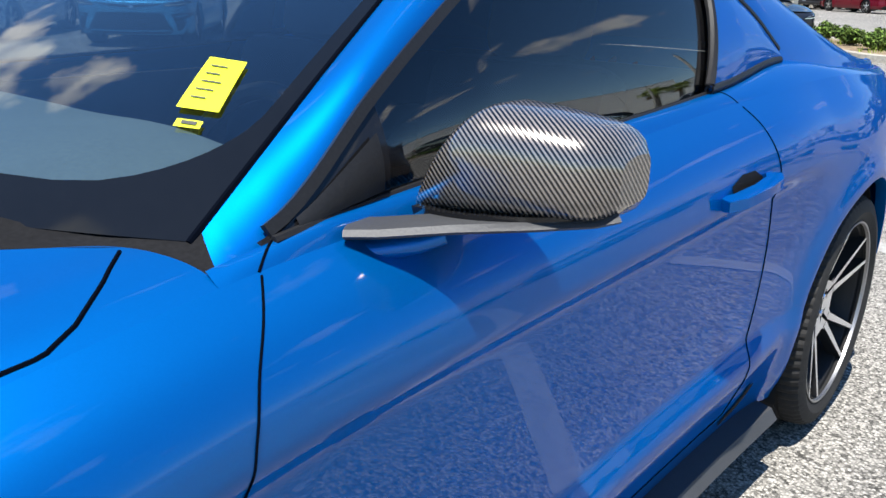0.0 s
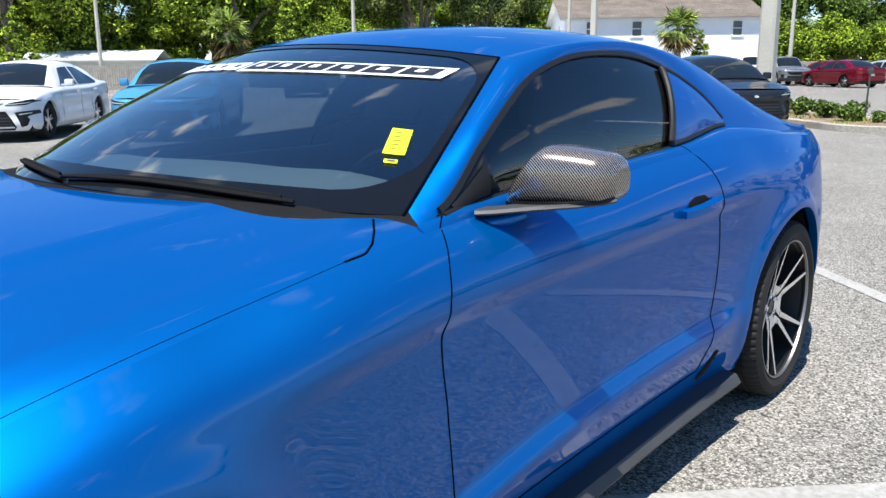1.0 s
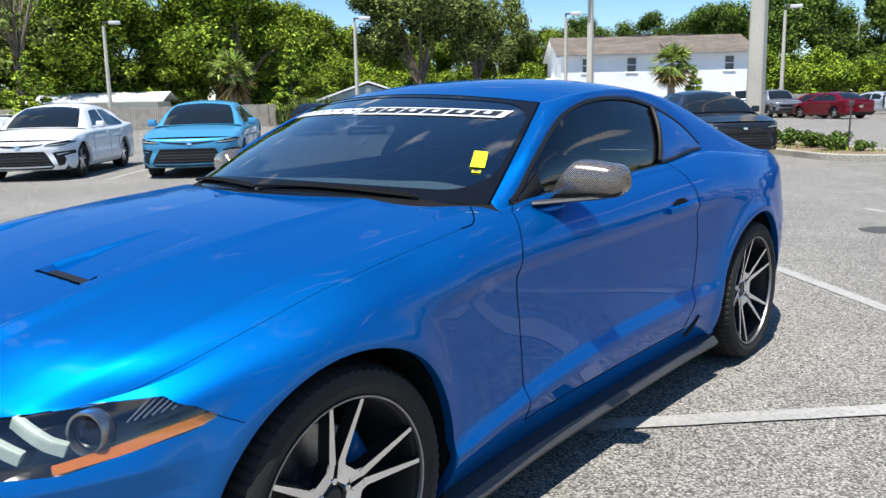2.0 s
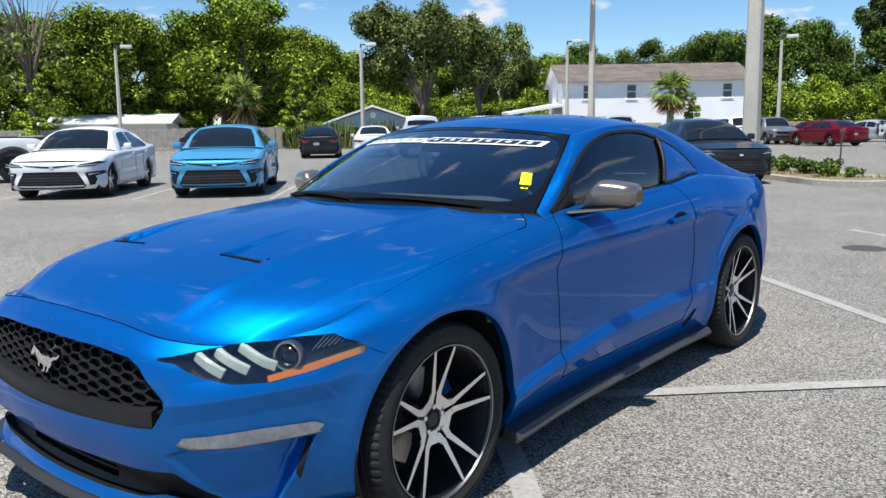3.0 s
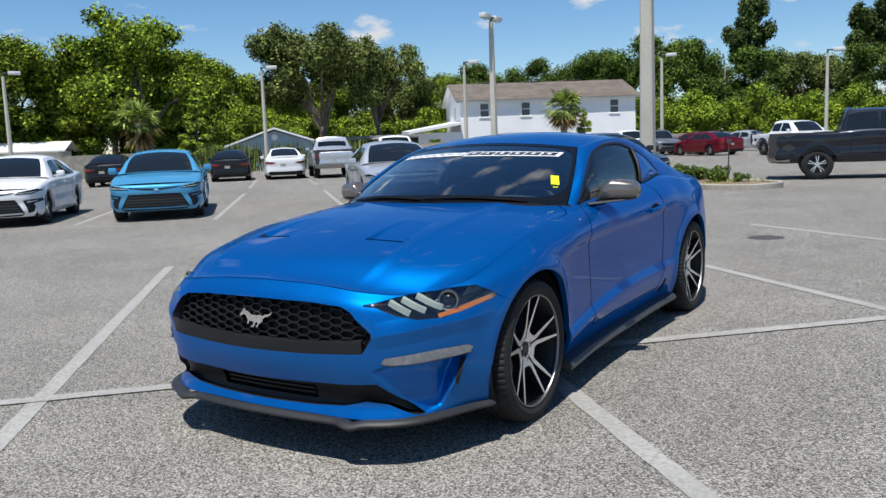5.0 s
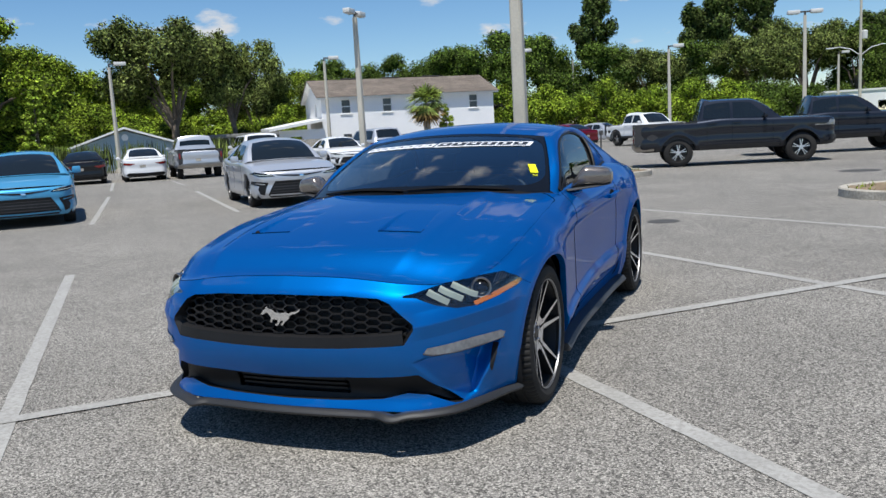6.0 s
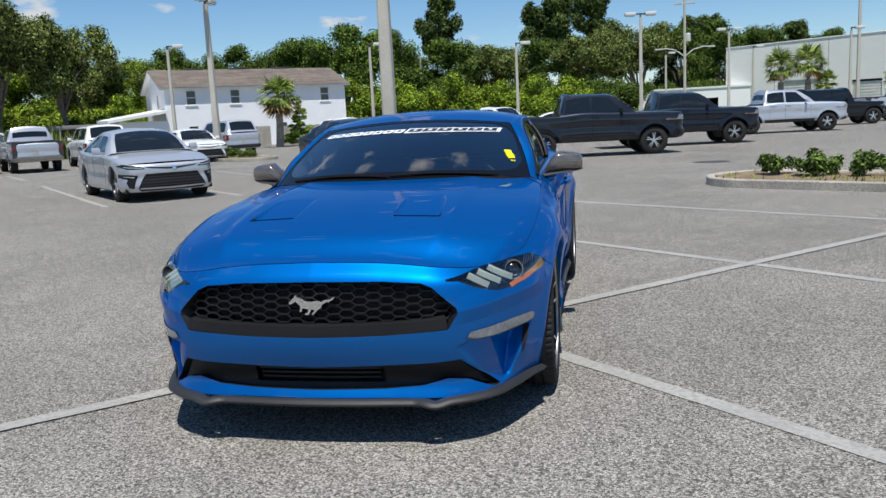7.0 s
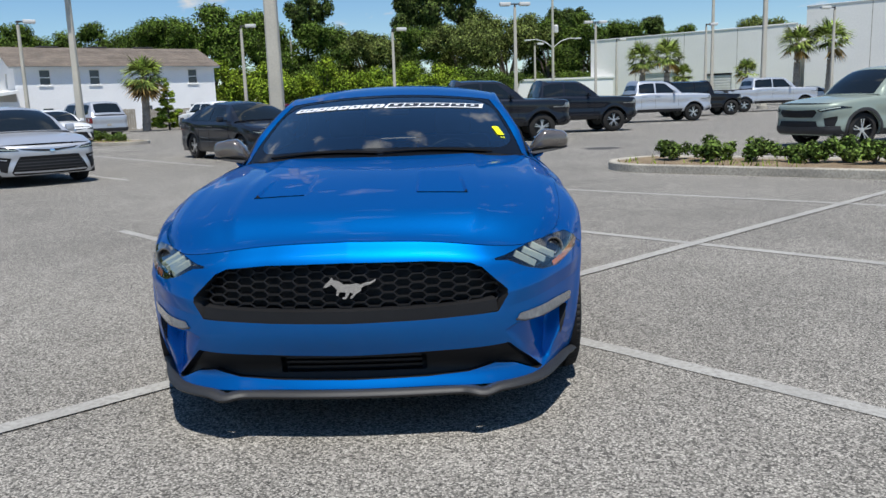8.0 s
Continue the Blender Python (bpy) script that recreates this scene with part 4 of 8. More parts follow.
            limbs.append(taper([(0.1, 0, H * rng.uniform(0.3, 0.6)), mid, e], 0.01 * H, 0.002 * H, 5))
            for _ in range(3):
                q = (e[0] + rng.normal(0, W * 0.1), e[1] + rng.normal(0, W * 0.1), e[2] + rng.uniform(0.0, H * 0.12))
                limbs.append(taper([mid, q], 0.004 * H, 0.001 * H, 4))
            centres.append((e[0], e[1], e[2] * 0.7))
            radii.append(W * 0.12)
        leaf = leaf_cloud(rng, centres, radii, 700, 0.02 * H, 0.6)
    return leaf, merge(*limbs)


TREE_LABELS = {"oak": "broad leafy green oak with an uneven crown", "pine": "tall slender pine with tufted dark crown", "cone": "young feathery conical green tree",
               "bush": "dense bright green undergrowth", "bare": "half-dead tree with bare grey limbs"}
TREE_KINDS = {}


def tree_kind(key, seed, kind, leaf_m):
    H, W = {"oak": (12, 11), "pine": (15, 6.5), "cone": (5.5, 3.4), "bush": (5.5, 6.5), "bare": (9.5, 6.5)}[kind]
    leaf, wood = tree_mesh(seed, H, W, kind)
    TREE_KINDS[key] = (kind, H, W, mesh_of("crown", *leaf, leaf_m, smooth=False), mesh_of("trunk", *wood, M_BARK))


for key, seed, kind, lm in (("oak1", 1, "oak", M_LEAF), ("oak2", 2, "oak", M_LEAF), ("oak3", 3, "oak", M_LEAF3), ("pine1", 4, "pine", M_PINE), ("pine2", 5, "pine", M_PINE), ("cone1", 6, "cone", M_CONE),
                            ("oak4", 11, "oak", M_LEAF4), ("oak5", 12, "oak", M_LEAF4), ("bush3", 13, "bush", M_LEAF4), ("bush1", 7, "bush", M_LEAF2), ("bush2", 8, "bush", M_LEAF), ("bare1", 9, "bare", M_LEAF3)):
    tree_kind(key, seed, kind, lm)


def tree(key, x, y, h, w, rot=0):
    kind, H, W, crown, trunk = TREE_KINDS[key]
    w = w * 0.78 if kind == "pine" else w
    m = pose(x, y, 0, 0, 0, rot) @ Matrix.Diagonal((w / W, w / W, h / H, 1))
    root = thing("tree", TREE_LABELS[kind], "tree", m, "wood round the car park")
    put("crown", crown, root)
    put("trunk", trunk, root)


for i, (key, x, y, h, w) in enumerate((
        ("oak1", -51.2, 39.1, 12.6, 11.5), ("oak2", -57.5, 31.5, 11.0, 10.5), ("oak2", -58.2, 37.0, 10.6, 9.5), ("bare1", -53.8, 23.2, 10.6, 6.5), ("oak1", -62.6, 22.8, 10.5, 9.5),
        ("oak3", -49.5, 58.2, 13.2, 12.0), ("oak3", -47.0, 64.0, 12.0, 8.0), ("oak2", -59.8, 53.0, 10.5, 10.0), ("oak3", -52.0, 75.0, 9.4, 8.0), ("cone1", -44.3, 38.0, 6.2, 4.0), ("cone1", -50.8, 22.3, 5.2, 3.6),
        ("oak1", -61.0, 44.0, 11.5, 11.0), ("oak2", -66.0, 30.0, 11.0, 11.0),
        ("bush1", -63.5, 62.0, 6.5, 9.0), ("bush1", -56.0, 66.5, 6.5, 9.0), ("bush2", -60.0, 26.0, 5.0, 8.0), ("bush2", -56.0, 35.0, 5.0, 8.0), ("bush2", -53.0, 42.0, 5.0, 8.0), ("bush2", -62.0, 18.0, 6.0, 9.0),
        ("bush1", -46.0, 72.0, 5.5, 8.0), ("bush1", -39.5, 68.0, 4.8, 5.0), ("bush1", -38.5, 62.0, 3.6, 3.2), ("oak3", -44.0, 80.0, 8.0, 9.0),
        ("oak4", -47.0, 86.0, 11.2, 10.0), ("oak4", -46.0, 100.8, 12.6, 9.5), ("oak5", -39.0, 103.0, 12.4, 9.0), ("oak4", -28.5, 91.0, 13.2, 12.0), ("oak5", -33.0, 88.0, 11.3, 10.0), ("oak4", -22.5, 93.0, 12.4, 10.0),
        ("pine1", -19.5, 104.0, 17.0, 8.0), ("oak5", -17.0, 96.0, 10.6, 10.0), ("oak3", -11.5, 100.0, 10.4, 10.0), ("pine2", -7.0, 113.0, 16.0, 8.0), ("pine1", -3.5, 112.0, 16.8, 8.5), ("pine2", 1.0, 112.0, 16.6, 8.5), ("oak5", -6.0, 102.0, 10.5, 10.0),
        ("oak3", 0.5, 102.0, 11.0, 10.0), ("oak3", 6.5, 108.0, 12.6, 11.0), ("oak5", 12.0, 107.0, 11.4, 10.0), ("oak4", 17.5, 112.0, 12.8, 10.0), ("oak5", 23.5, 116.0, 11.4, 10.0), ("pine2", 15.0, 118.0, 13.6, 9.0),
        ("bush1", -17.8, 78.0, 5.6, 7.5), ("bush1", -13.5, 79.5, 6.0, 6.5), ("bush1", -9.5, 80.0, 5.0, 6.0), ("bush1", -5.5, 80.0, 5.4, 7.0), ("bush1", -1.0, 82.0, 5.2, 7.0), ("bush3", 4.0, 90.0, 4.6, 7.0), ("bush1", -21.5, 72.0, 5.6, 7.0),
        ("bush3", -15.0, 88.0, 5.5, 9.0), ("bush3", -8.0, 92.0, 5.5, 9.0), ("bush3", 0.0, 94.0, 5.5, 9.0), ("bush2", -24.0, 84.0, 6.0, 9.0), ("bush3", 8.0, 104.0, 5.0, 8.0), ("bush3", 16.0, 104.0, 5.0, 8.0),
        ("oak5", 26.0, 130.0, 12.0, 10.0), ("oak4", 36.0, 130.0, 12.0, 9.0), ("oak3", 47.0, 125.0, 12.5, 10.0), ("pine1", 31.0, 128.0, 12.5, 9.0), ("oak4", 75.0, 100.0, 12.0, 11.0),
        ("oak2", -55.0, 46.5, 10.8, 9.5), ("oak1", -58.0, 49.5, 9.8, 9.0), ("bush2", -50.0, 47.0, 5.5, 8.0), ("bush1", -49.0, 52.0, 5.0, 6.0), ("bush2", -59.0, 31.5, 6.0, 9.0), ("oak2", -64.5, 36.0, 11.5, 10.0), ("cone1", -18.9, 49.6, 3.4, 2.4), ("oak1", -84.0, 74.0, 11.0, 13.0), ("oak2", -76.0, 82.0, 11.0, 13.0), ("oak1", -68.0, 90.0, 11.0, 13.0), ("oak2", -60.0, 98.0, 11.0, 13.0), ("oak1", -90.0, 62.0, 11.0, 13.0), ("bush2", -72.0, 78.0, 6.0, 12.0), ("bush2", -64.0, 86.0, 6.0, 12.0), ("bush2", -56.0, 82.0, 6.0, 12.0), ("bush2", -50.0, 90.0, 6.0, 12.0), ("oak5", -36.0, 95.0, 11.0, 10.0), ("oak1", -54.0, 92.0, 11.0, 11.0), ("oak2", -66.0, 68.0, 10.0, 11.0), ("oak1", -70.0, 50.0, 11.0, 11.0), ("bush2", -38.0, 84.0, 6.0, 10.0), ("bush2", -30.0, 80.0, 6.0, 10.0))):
    tree(key, x, y, h, w, 67 * i)


def reeds(x, y, n, w, seed):
    rng = np.random.default_rng(seed)
    root = thing("tall_grass", "clump of tall bright green reeds", "grass", pose(x, y, 0), kind="stuff")
    V, Fs = [], []
    for _ in range(n):
        p = Vector((rng.normal(0, w), rng.normal(0, w * 0.6), 0))
        h, a = rng.uniform(1.0, 2.1), rng.uniform(0, 6.28)
        side = Vector((math.cos(a), math.sin(a), 0)) * 0.035
        tip = p + Vector((rng.normal(0, 0.25), rng.normal(0, 0.25), h))
        mid = p.lerp(tip, 0.55) + side * 0.2
        o = len(V)
        V += [tuple(p - side * 0.5), tuple(p + side * 0.5), tuple(mid + side), tuple(tip), tuple(mid - side)]
        Fs.append((o, o + 1, o + 2, o + 3, o + 4))
    put("blade_mass", mesh_of("blade_mass", V, Fs, M_LEAF3, smooth=False), root)


for i, (x, y) in enumerate(((-36.0, 38.5), (-38.5, 36.5), (-33.0, 41.5), (-31.0, 43.0), (-40.5, 35.5))):
    reeds(x, y, 420, 0.8, i)


def palm(x, y, h, s, rot, seed, dry=0.15):
    rng = np.random.default_rng(seed)
    root = thing("palm_tree", "cabbage palm with fan fronds, some dried orange", "palm tree", pose(x, y, 0, 0, 0, rot), "palm trees")
    n = 26
    path = [(0.12 * math.sin(t * 2.2), 0, h * t) for t in np.linspace(0, 1, n)]
    put("trunk", mesh_of("trunk", *sweep(path, lambda t: ring((0.19 - 0.05 * t) * s * (1 + 0.16 * (round(t * (n - 1)) % 2)), 10)), M_PALMBARK), root, label="rough ringed palm trunk")
    top = Vector(path[-1])
    for nm, mt, count, lo, hi in (("foliage", M_FROND, 44, -30, 78), ("dry_foliage", M_DRYFROND, int(26 * dry), -65, -15)):
        V, Fs = [], []
        for i in range(count):
            a, el = rng.uniform(0, 6.28), radians(rng.uniform(lo, hi))
            L = s * rng.uniform(0.75, 1.15)
            d = Vector((math.cos(a) * math.cos(el), math.sin(a) * math.cos(el), math.sin(el)))
            side = Vector((-math.sin(a), math.cos(a), 0))
            hub = top + d * L * 0.55
            for k in range(11):
                f = (k - 5) / 5
                tip = hub + (d * math.cos(f * 1.25) + side * math.sin(f * 1.25)) * L * 0.75 + Vector((0, 0, -0.28 * L * (0.3 + abs(f))))
                mid = hub.lerp(tip, 0.5) + Vector((0, 0, 0.07 * L))
                w = (d.cross(side)).cross(tip - hub).normalized() * 0.045 * s
                o = len(V)
                V += [tuple(hub), tuple(mid + w), tuple(tip), tuple(mid - w)]
                Fs.append((o, o + 1, o + 2, o + 3))
            w = side * 0.02 * s
            o = len(V)
            V += [tuple(top - w), tuple(top + w), tuple(hub + w), tuple(hub - w)]
            Fs.append((o, o + 1, o + 2, o + 3))
        put(nm, mesh_of(nm, V, Fs, mt, smooth=False), root, label="drooping dry orange fronds" if "dry" in nm else "green fan fronds")


palm(-19.9, 48.2, 3.4, 1.3, 0, 1, 0.7)
palm(-45.3, 33.6, 3.6, 1.5, 40, 2, 0.3)
palm(28.2, 65.9, 5.0, 1.5, 80, 3)
palm(30.4, 65.0, 5.1, 1.5, 10, 4)
palm(18.2, 79.3, 4.6, 1.6, 10, 5)
palm(20.6, 78.8, 4.8, 1.6, 70, 6)
palm(26.0, 72.0, 3.0, 1.0, 0, 7)
palm(23.0, 82.0, 3.0, 1.1, 30, 8)


# ---- the blue coupe: skin ----
def along(pts):
    """A smooth plan curve through points: returns x(s), y(s) and the stations."""
    p = np.array(pts, float)
    s = np.concatenate([[0], np.cumsum(np.hypot(*np.diff(p, axis=0).T))])
    return spline(s, p[:, 0]), spline(s, p[:, 1], True), s


PX, PY, ST = along([(0, -0.90), (0.30, -0.885), (0.56, -0.845), (0.705, -0.755), (0.81, -0.60), (0.895, -0.42), (0.945, -0.20), (0.966, 0.02), (0.955, 0.35), (0.925, 0.8),
                    (0.92, 1.4), (0.925, 1.95), (0.945, 2.4), (0.958, 2.72), (0.94, 3.0), (0.90, 3.25), (0.82, 3.5), (0.68, 3.68), (0.4, 3.78), (0, 3.80)])
Z_TOP = spline(ST, [0.757, 0.748, 0.722, 0.708, 0.712, 0.742, 0.80, 0.850, 0.893, 0.936, 0.957, 0.982, 0.996, 0.992, 0.972, 0.955, 0.945, 0.94, 0.94, 0.94])
Z_BOT = spline(ST, [0.205, 0.205, 0.20, 0.20, 0.195, 0.19, 0.19, 0.19, 0.19, 0.19, 0.19, 0.19, 0.2, 0.21, 0.22, 0.23, 0.24, 0.25, 0.25, 0.25])
LEVELS = [0, 0.12, 0.25, 0.40, 0.55, 0.70, 0.82, 0.92, 1.0]
OFF_AT = [0, 3, 5, 7, 9, 11, 13, 16, 19]
OFF = [[-0.03, -0.06, -0.025, 0, 0, -0.012, -0.028, -0.055, -0.10], [-0.03, -0.05, -0.03, -0.012, -0.008, -0.012, -0.02, -0.042, -0.085],
       [-0.05, -0.03, -0.015, -0.005, 0, 0, -0.006, -0.022, -0.066], [-0.05, -0.02, 0, 0, 0, 0.002, -0.004, -0.026, -0.088],
       [-0.075, -0.040, -0.030, -0.026, -0.022, -0.012, -0.004, -0.032, -0.095], [-0.075, -0.040, -0.030, -0.028, -0.026, -0.014, 0.0, -0.026, -0.085],
       [-0.05, -0.015, 0, 0, 0, 0, -0.012, -0.045, -0.10], [-0.06, -0.03, -0.01, 0, 0, -0.01, -0.02, -0.03, -0.06], [-0.06, -0.03, -0.01, 0, 0, -0.01, -0.02, -0.03, -0.06]]
OFF_V = [spline(LEVELS, row) for row in OFF]


def rounded(knots, radius, n=1600):
    """A line of straight runs through (t, value) knots, its corners eased over a radius."""
    t = np.linspace(knots[0][0] - 0.1, knots[-1][0] + 0.1, n)
    p = np.array(knots, float)
    v = np.interp(t, p[:, 0], p[:, 1])
    v = np.where(t < p[0, 0], p[0, 1] + (t - p[0, 0]) * (p[1, 1] - p[0, 1]) / (p[1, 0] - p[0, 0]), v)
    v = np.where(t > p[-1, 0], p[-1, 1] + (t - p[-1, 0]) * (p[-1, 1] - p[-2, 1]) / (p[-1, 0] - p[-2, 0]), v)
    d = t[1] - t[0]
    w = int(4 * radius / d)
    g = np.exp(-0.5 * (np.arange(-w, w + 1) * d / radius) ** 2)
    e = np.convolve(np.pad(v, w, mode="reflect", reflect_type="odd"), g / g.sum(), mode="valid")
    return t, e


POCKET = [(0.578, 0.408), (0.64, 0.428), (0.72, 0.431), (0.80, 0.434), (0.864, 0.441), (0.846, 0.37), (0.808, 0.226), (0.76, 0.198)]
S_POCKET = poly_sdf(POCKET)
RIDGE = spline([-1, 0.3, 0.7, 1.2, 1.95, 2.4, 4], [0.33, 0.33, 0.375, 0.425, 0.445, 0.445, 0.445])
CREASE = spline([-1, 0.3, 0.7, 1.7, 2.25, 4], [0.778, 0.783, 0.801, 0.820, 0.834, 0.85])
FLANK_Z, LOWER = rounded([(0.19, -0.075), (0.30, -0.026), (0.380, 0.001), (0.408, 0.003), (0.452, -0.021), (0.772, -0.014), (0.806, 0.003), (0.955, 0.001)], 0.005)
_, UPPER = rounded([(0.19, 0.003), (0.845, 0.0022), (0.885, -0.012), (0.925, -0.040), (0.955, -0.088)], 0.018)
_k = np.clip((FLANK_Z - 0.815) / 0.02, 0, 1)
FLANK_X = LOWER + (UPPER - LOWER) * _k * _k * (3 - 2 * _k)
WHEELS = ((0.0, 0.337), (2.72, 0.343))
ARCH = 0.386


def belt(s, v, out=0.0):
    """The wrap-round lower body: s runs from the nose's middle along the flank to the tail's middle, v from sill to shoulder."""
    s, v = np.asarray(s, float), np.asarray(v, float)
    x, y = PX(s), PY(s)
    e = 1e-3
    tx, ty = PX(s + e) - PX(s - e), PY(s + e) - PY(s - e)
    ln = np.hypot(tx, ty) + 1e-12
    nx, ny = ty / ln, -tx / ln
    z = Z_BOT(s) + (Z_TOP(s) - Z_BOT(s)) * v
    rows = np.stack([f(v) for f in OFF_V])
    key = ST[OFF_AT]
    i = np.clip(np.searchsorted(key, s) - 1, 0, len(key) - 2)
    t = (s - key[i]) / (key[i + 1] - key[i])
    t = np.clip(t, 0, 1)
    t = t * t * (3 - 2 * t)
    a = np.take_along_axis(rows, i[None], 0)[0]
    b = np.take_along_axis(rows, (i + 1)[None], 0)[0]
    off = a + (b - a) * t + out
    nx = np.where(x < 1e-6, 0.0, nx)
    for wy, wz in WHEELS:
        r = np.hypot(y - wy, z - wz)
        off = off + np.where((x > 0.6) & (z < 0.86), 0.014 * np.exp(-((r - ARCH - 0.012) / 0.045) ** 2), 0)
    # a crest that runs from the grille's corner to under the lamp
    front = np.clip((-0.25 - y) / 0.12, 0, 1) * np.clip((x - 0.57) / 0.06, 0, 1) * np.clip((0.93 - x) / 0.06, 0, 1)
    d = np.abs(z - (0.553 + 0.14 * (x - 0.59))) + 0.004
    off = off + front * 0.013 * np.clip(1 - d / 0.06, 0, 1)
    # the hollow under the fog lamp deepens from its inner edge to an upright slit
    gx, gz = np.where(y < -0.1, x, 9.0), z
    inner = ((gx - 0.578) * 0.198 + (gz - 0.408) * 0.172) / 0.262
    edge = np.clip(-S_POCKET(gx, gz) / 0.010, 0, 1)
    off = off - 0.075 * np.clip(inner / 0.155, 0, 1) ** 1.2 * edge * edge * (3 - 2 * edge)
    # the door's section: a crisp line under the handle with an undercut, and a ridge above the sill
    zr, zc = RIDGE(y), CREASE(y)
    zt = np.maximum(Z_TOP(s), zc + 0.05)
    zb = Z_BOT(s)
    zn = np.where(z < zr, 0.19 + (z - zb) / (zr - zb) * 0.24, np.where(z < zc, 0.43 + (z - zr) / (zc - zr) * 0.38, 0.81 + (z - zc) / (zt - zc) * 0.145))
    k0, k1 = np.clip((y - 0.22) / 0.26, 0, 1), np.clip((2.44 - y) / 0.40, 0, 1)
    k = k0 * k0 * (3 - 2 * k0) * k1 * k1 * (3 - 2 * k1)
    off = off + k * (np.interp(zn, FLANK_Z, FLANK_X) + out - off)
    return np.stack([x + nx * off, y + ny * off, z], -1)


GRILLE = [(0, 0.689), (0.30, 0.685), (0.455, 0.674), (0.50, 0.655), (0.594, 0.566), (0.596, 0.545), (0.558, 0.485), (0.30, 0.472), (0, 0.468)]
GRILLE = GRILLE + [(-x, z) for x, z in GRILLE[-2:0:-1]]
INTAKE = [(0, 0.336), (0.34, 0.344), (0.597, 0.354), (0.66, 0.288), (0.738, 0.206), (0.712, 0.210), (0.62, 0.258), (0.541, 0.272), (0.44, 0.248), (0.29, 0.238), (0, 0.234)]
INTAKE = INTAKE + [(-x, z) for x, z in INTAKE[-2:0:-1]]
LAMP = [(0.52, 0.677), (0.585, 0.686), (0.648, 0.702), (0.75, 0.717), (0.855, 0.718), (0.898, 0.692), (0.916, 0.666), (0.902, 0.648), (0.805, 0.608), (0.74, 0.612), (0.672, 0.634), (0.60, 0.668)]
FOG = [(0.630, 0.448), (0.642, 0.466), (0.72, 0.474), (0.785, 0.480), (0.862, 0.480), (0.874, 0.466), (0.864, 0.444), (0.775, 0.437), (0.72, 0.434), (0.65, 0.436)]
S_GRILLE, S_INTAKE, S_LAMP, S_FOG = map(poly_sdf, (GRILLE, INTAKE, LAMP, FOG))
HOLES = {"grille": (S_GRILLE, GRILLE), "intake": (S_INTAKE, INTAKE), "lamp": (S_LAMP, LAMP)}


def front_only(X, f):
    return np.where(X[..., 1] < -0.1, f, 1.0)


def skin_keep(X):
    x, y, z = X[..., 0], X[..., 1], X[..., 2]
    f = np.full(x.shape, 1.0)
    for wy, wz in WHEELS:
        f = np.minimum(f, np.where(x > 0.5, np.hypot(y - wy, z - wz) - ARCH, 1.0))
    for s, _ in HOLES.values():
        f = np.minimum(f, front_only(X, s(x, z)))
    return f


coupe = thing("sports_coupe", "bright metallic blue two-door sports coupe with black grille and alloy wheels", "car", pose(-0.025, 0, 0))
S_END = ST[-1]
us = np.concatenate([np.linspace(0, ST[8], 300), np.linspace(ST[8], ST[14], 330)[1:], np.linspace(ST[14], S_END, 80)[1:]])
skin_v, skin_f, skin_cut = sheet(lambda s, v: belt(s, v), us, np.linspace(0, 1, 130), skin_keep)


def welded(vf):
    """Closes the seam along the middle plane."""
    V, Fs = vf
    first, to = {}, []
    for i, v in enumerate(V):
        key = tuple(round(c, 5) for c in v) if abs(v[0]) < 1e-5 else i
        to.append(first.setdefault(key, i))
    return V, [tuple(to[i] for i in f) for f in Fs]


def rim_walls(verts, cut, select, push):
    """Walls that run inwards from a cut edge. push maps a point to its inner twin."""
    V, Fs, idx = [], [], {}
    for a, b in cut:
        A, B = np.array(verts[a]), np.array(verts[b])
        if not select((A + B) / 2):
            continue
        q = []
        for i, p in ((a, A), (b, B)):
            if i not in idx:
                idx[i] = len(V)
                V.append(tuple(p))
                V.append(tuple(push(p)))
            q.append(idx[i])
        Fs.append((q[1], q[0], q[0] + 1, q[1] + 1))
    return V, Fs


def near_wheel(k):
    wy, wz = WHEELS[k]
    return lambda p: abs(math.hypot(p[1] - wy, p[2] - wz) - ARCH) < 0.02 and p[0] > 0.5


body = put("body", mesh_of("body", *welded(both((skin_v, skin_f))), M_BLUE, angle=60), coupe, label="glossy metallic blue bodywork")
for k in (0, 1):
    lip = rim_walls(skin_v, skin_cut, near_wheel(k), lambda p: (p[0] - 0.03, p[1], p[2]))
    put_pair("arch_lip", lip, M_BLUE, body, angle=60)
    wy, wz = WHEELS[k]
    prof = []
    V, Fs = [], []
    n = 40
    for i in range(n + 1):
        a = radians(-25 + 230 * i / n)
        for x in (0.93, 0.60):
            V.append((x - 0.02, wy + (ARCH + 0.006) * math.cos(a), max(0.12, wz + (ARCH + 0.006) * math.sin(a))))
    Fs = [(2 * i, 2 * i + 1, 2 * i + 3, 2 * i + 2) for i in range(n)]
    put_pair("wheel_liner", (V, Fs), M_BLACK, body)


def at_hole(key):
    f = HOLES[key][0]
    return lambda p: p[1] < -0.1 and abs(float(f(p[0], p[2]))) < 0.008


def recess(key, depth, m, name, label="", shrink=0.0):
    poly = np.array(HOLES[key][1])
    c = poly.mean(0)

    def push(p):
        if key == "lamp":
            return (p[0] + (c[0] - p[0]) * shrink, p[1] + depth, p[2] + (c[1] - p[2]) * shrink)
        k = min(max((abs(p[0]) - 0.48) / 0.2, 0.0), 1.0)
        return (p[0] - 0.075 * k * (1 if p[0] > 0 else -1), p[1] + depth * (1 - 0.75 * k), p[2])

    walls = rim_walls(skin_v, skin_cut, at_hole(key), push)
    if key == "lamp":
        return put_pair(name, walls, m, body, label)
    return put(name, mesh_of(name, *welded(both(walls)), m), body, label=label)


recess("grille", 0.07, M_BLACK, "grille_surround")
recess("intake", 0.10, M_BLACK, "intake_surround")
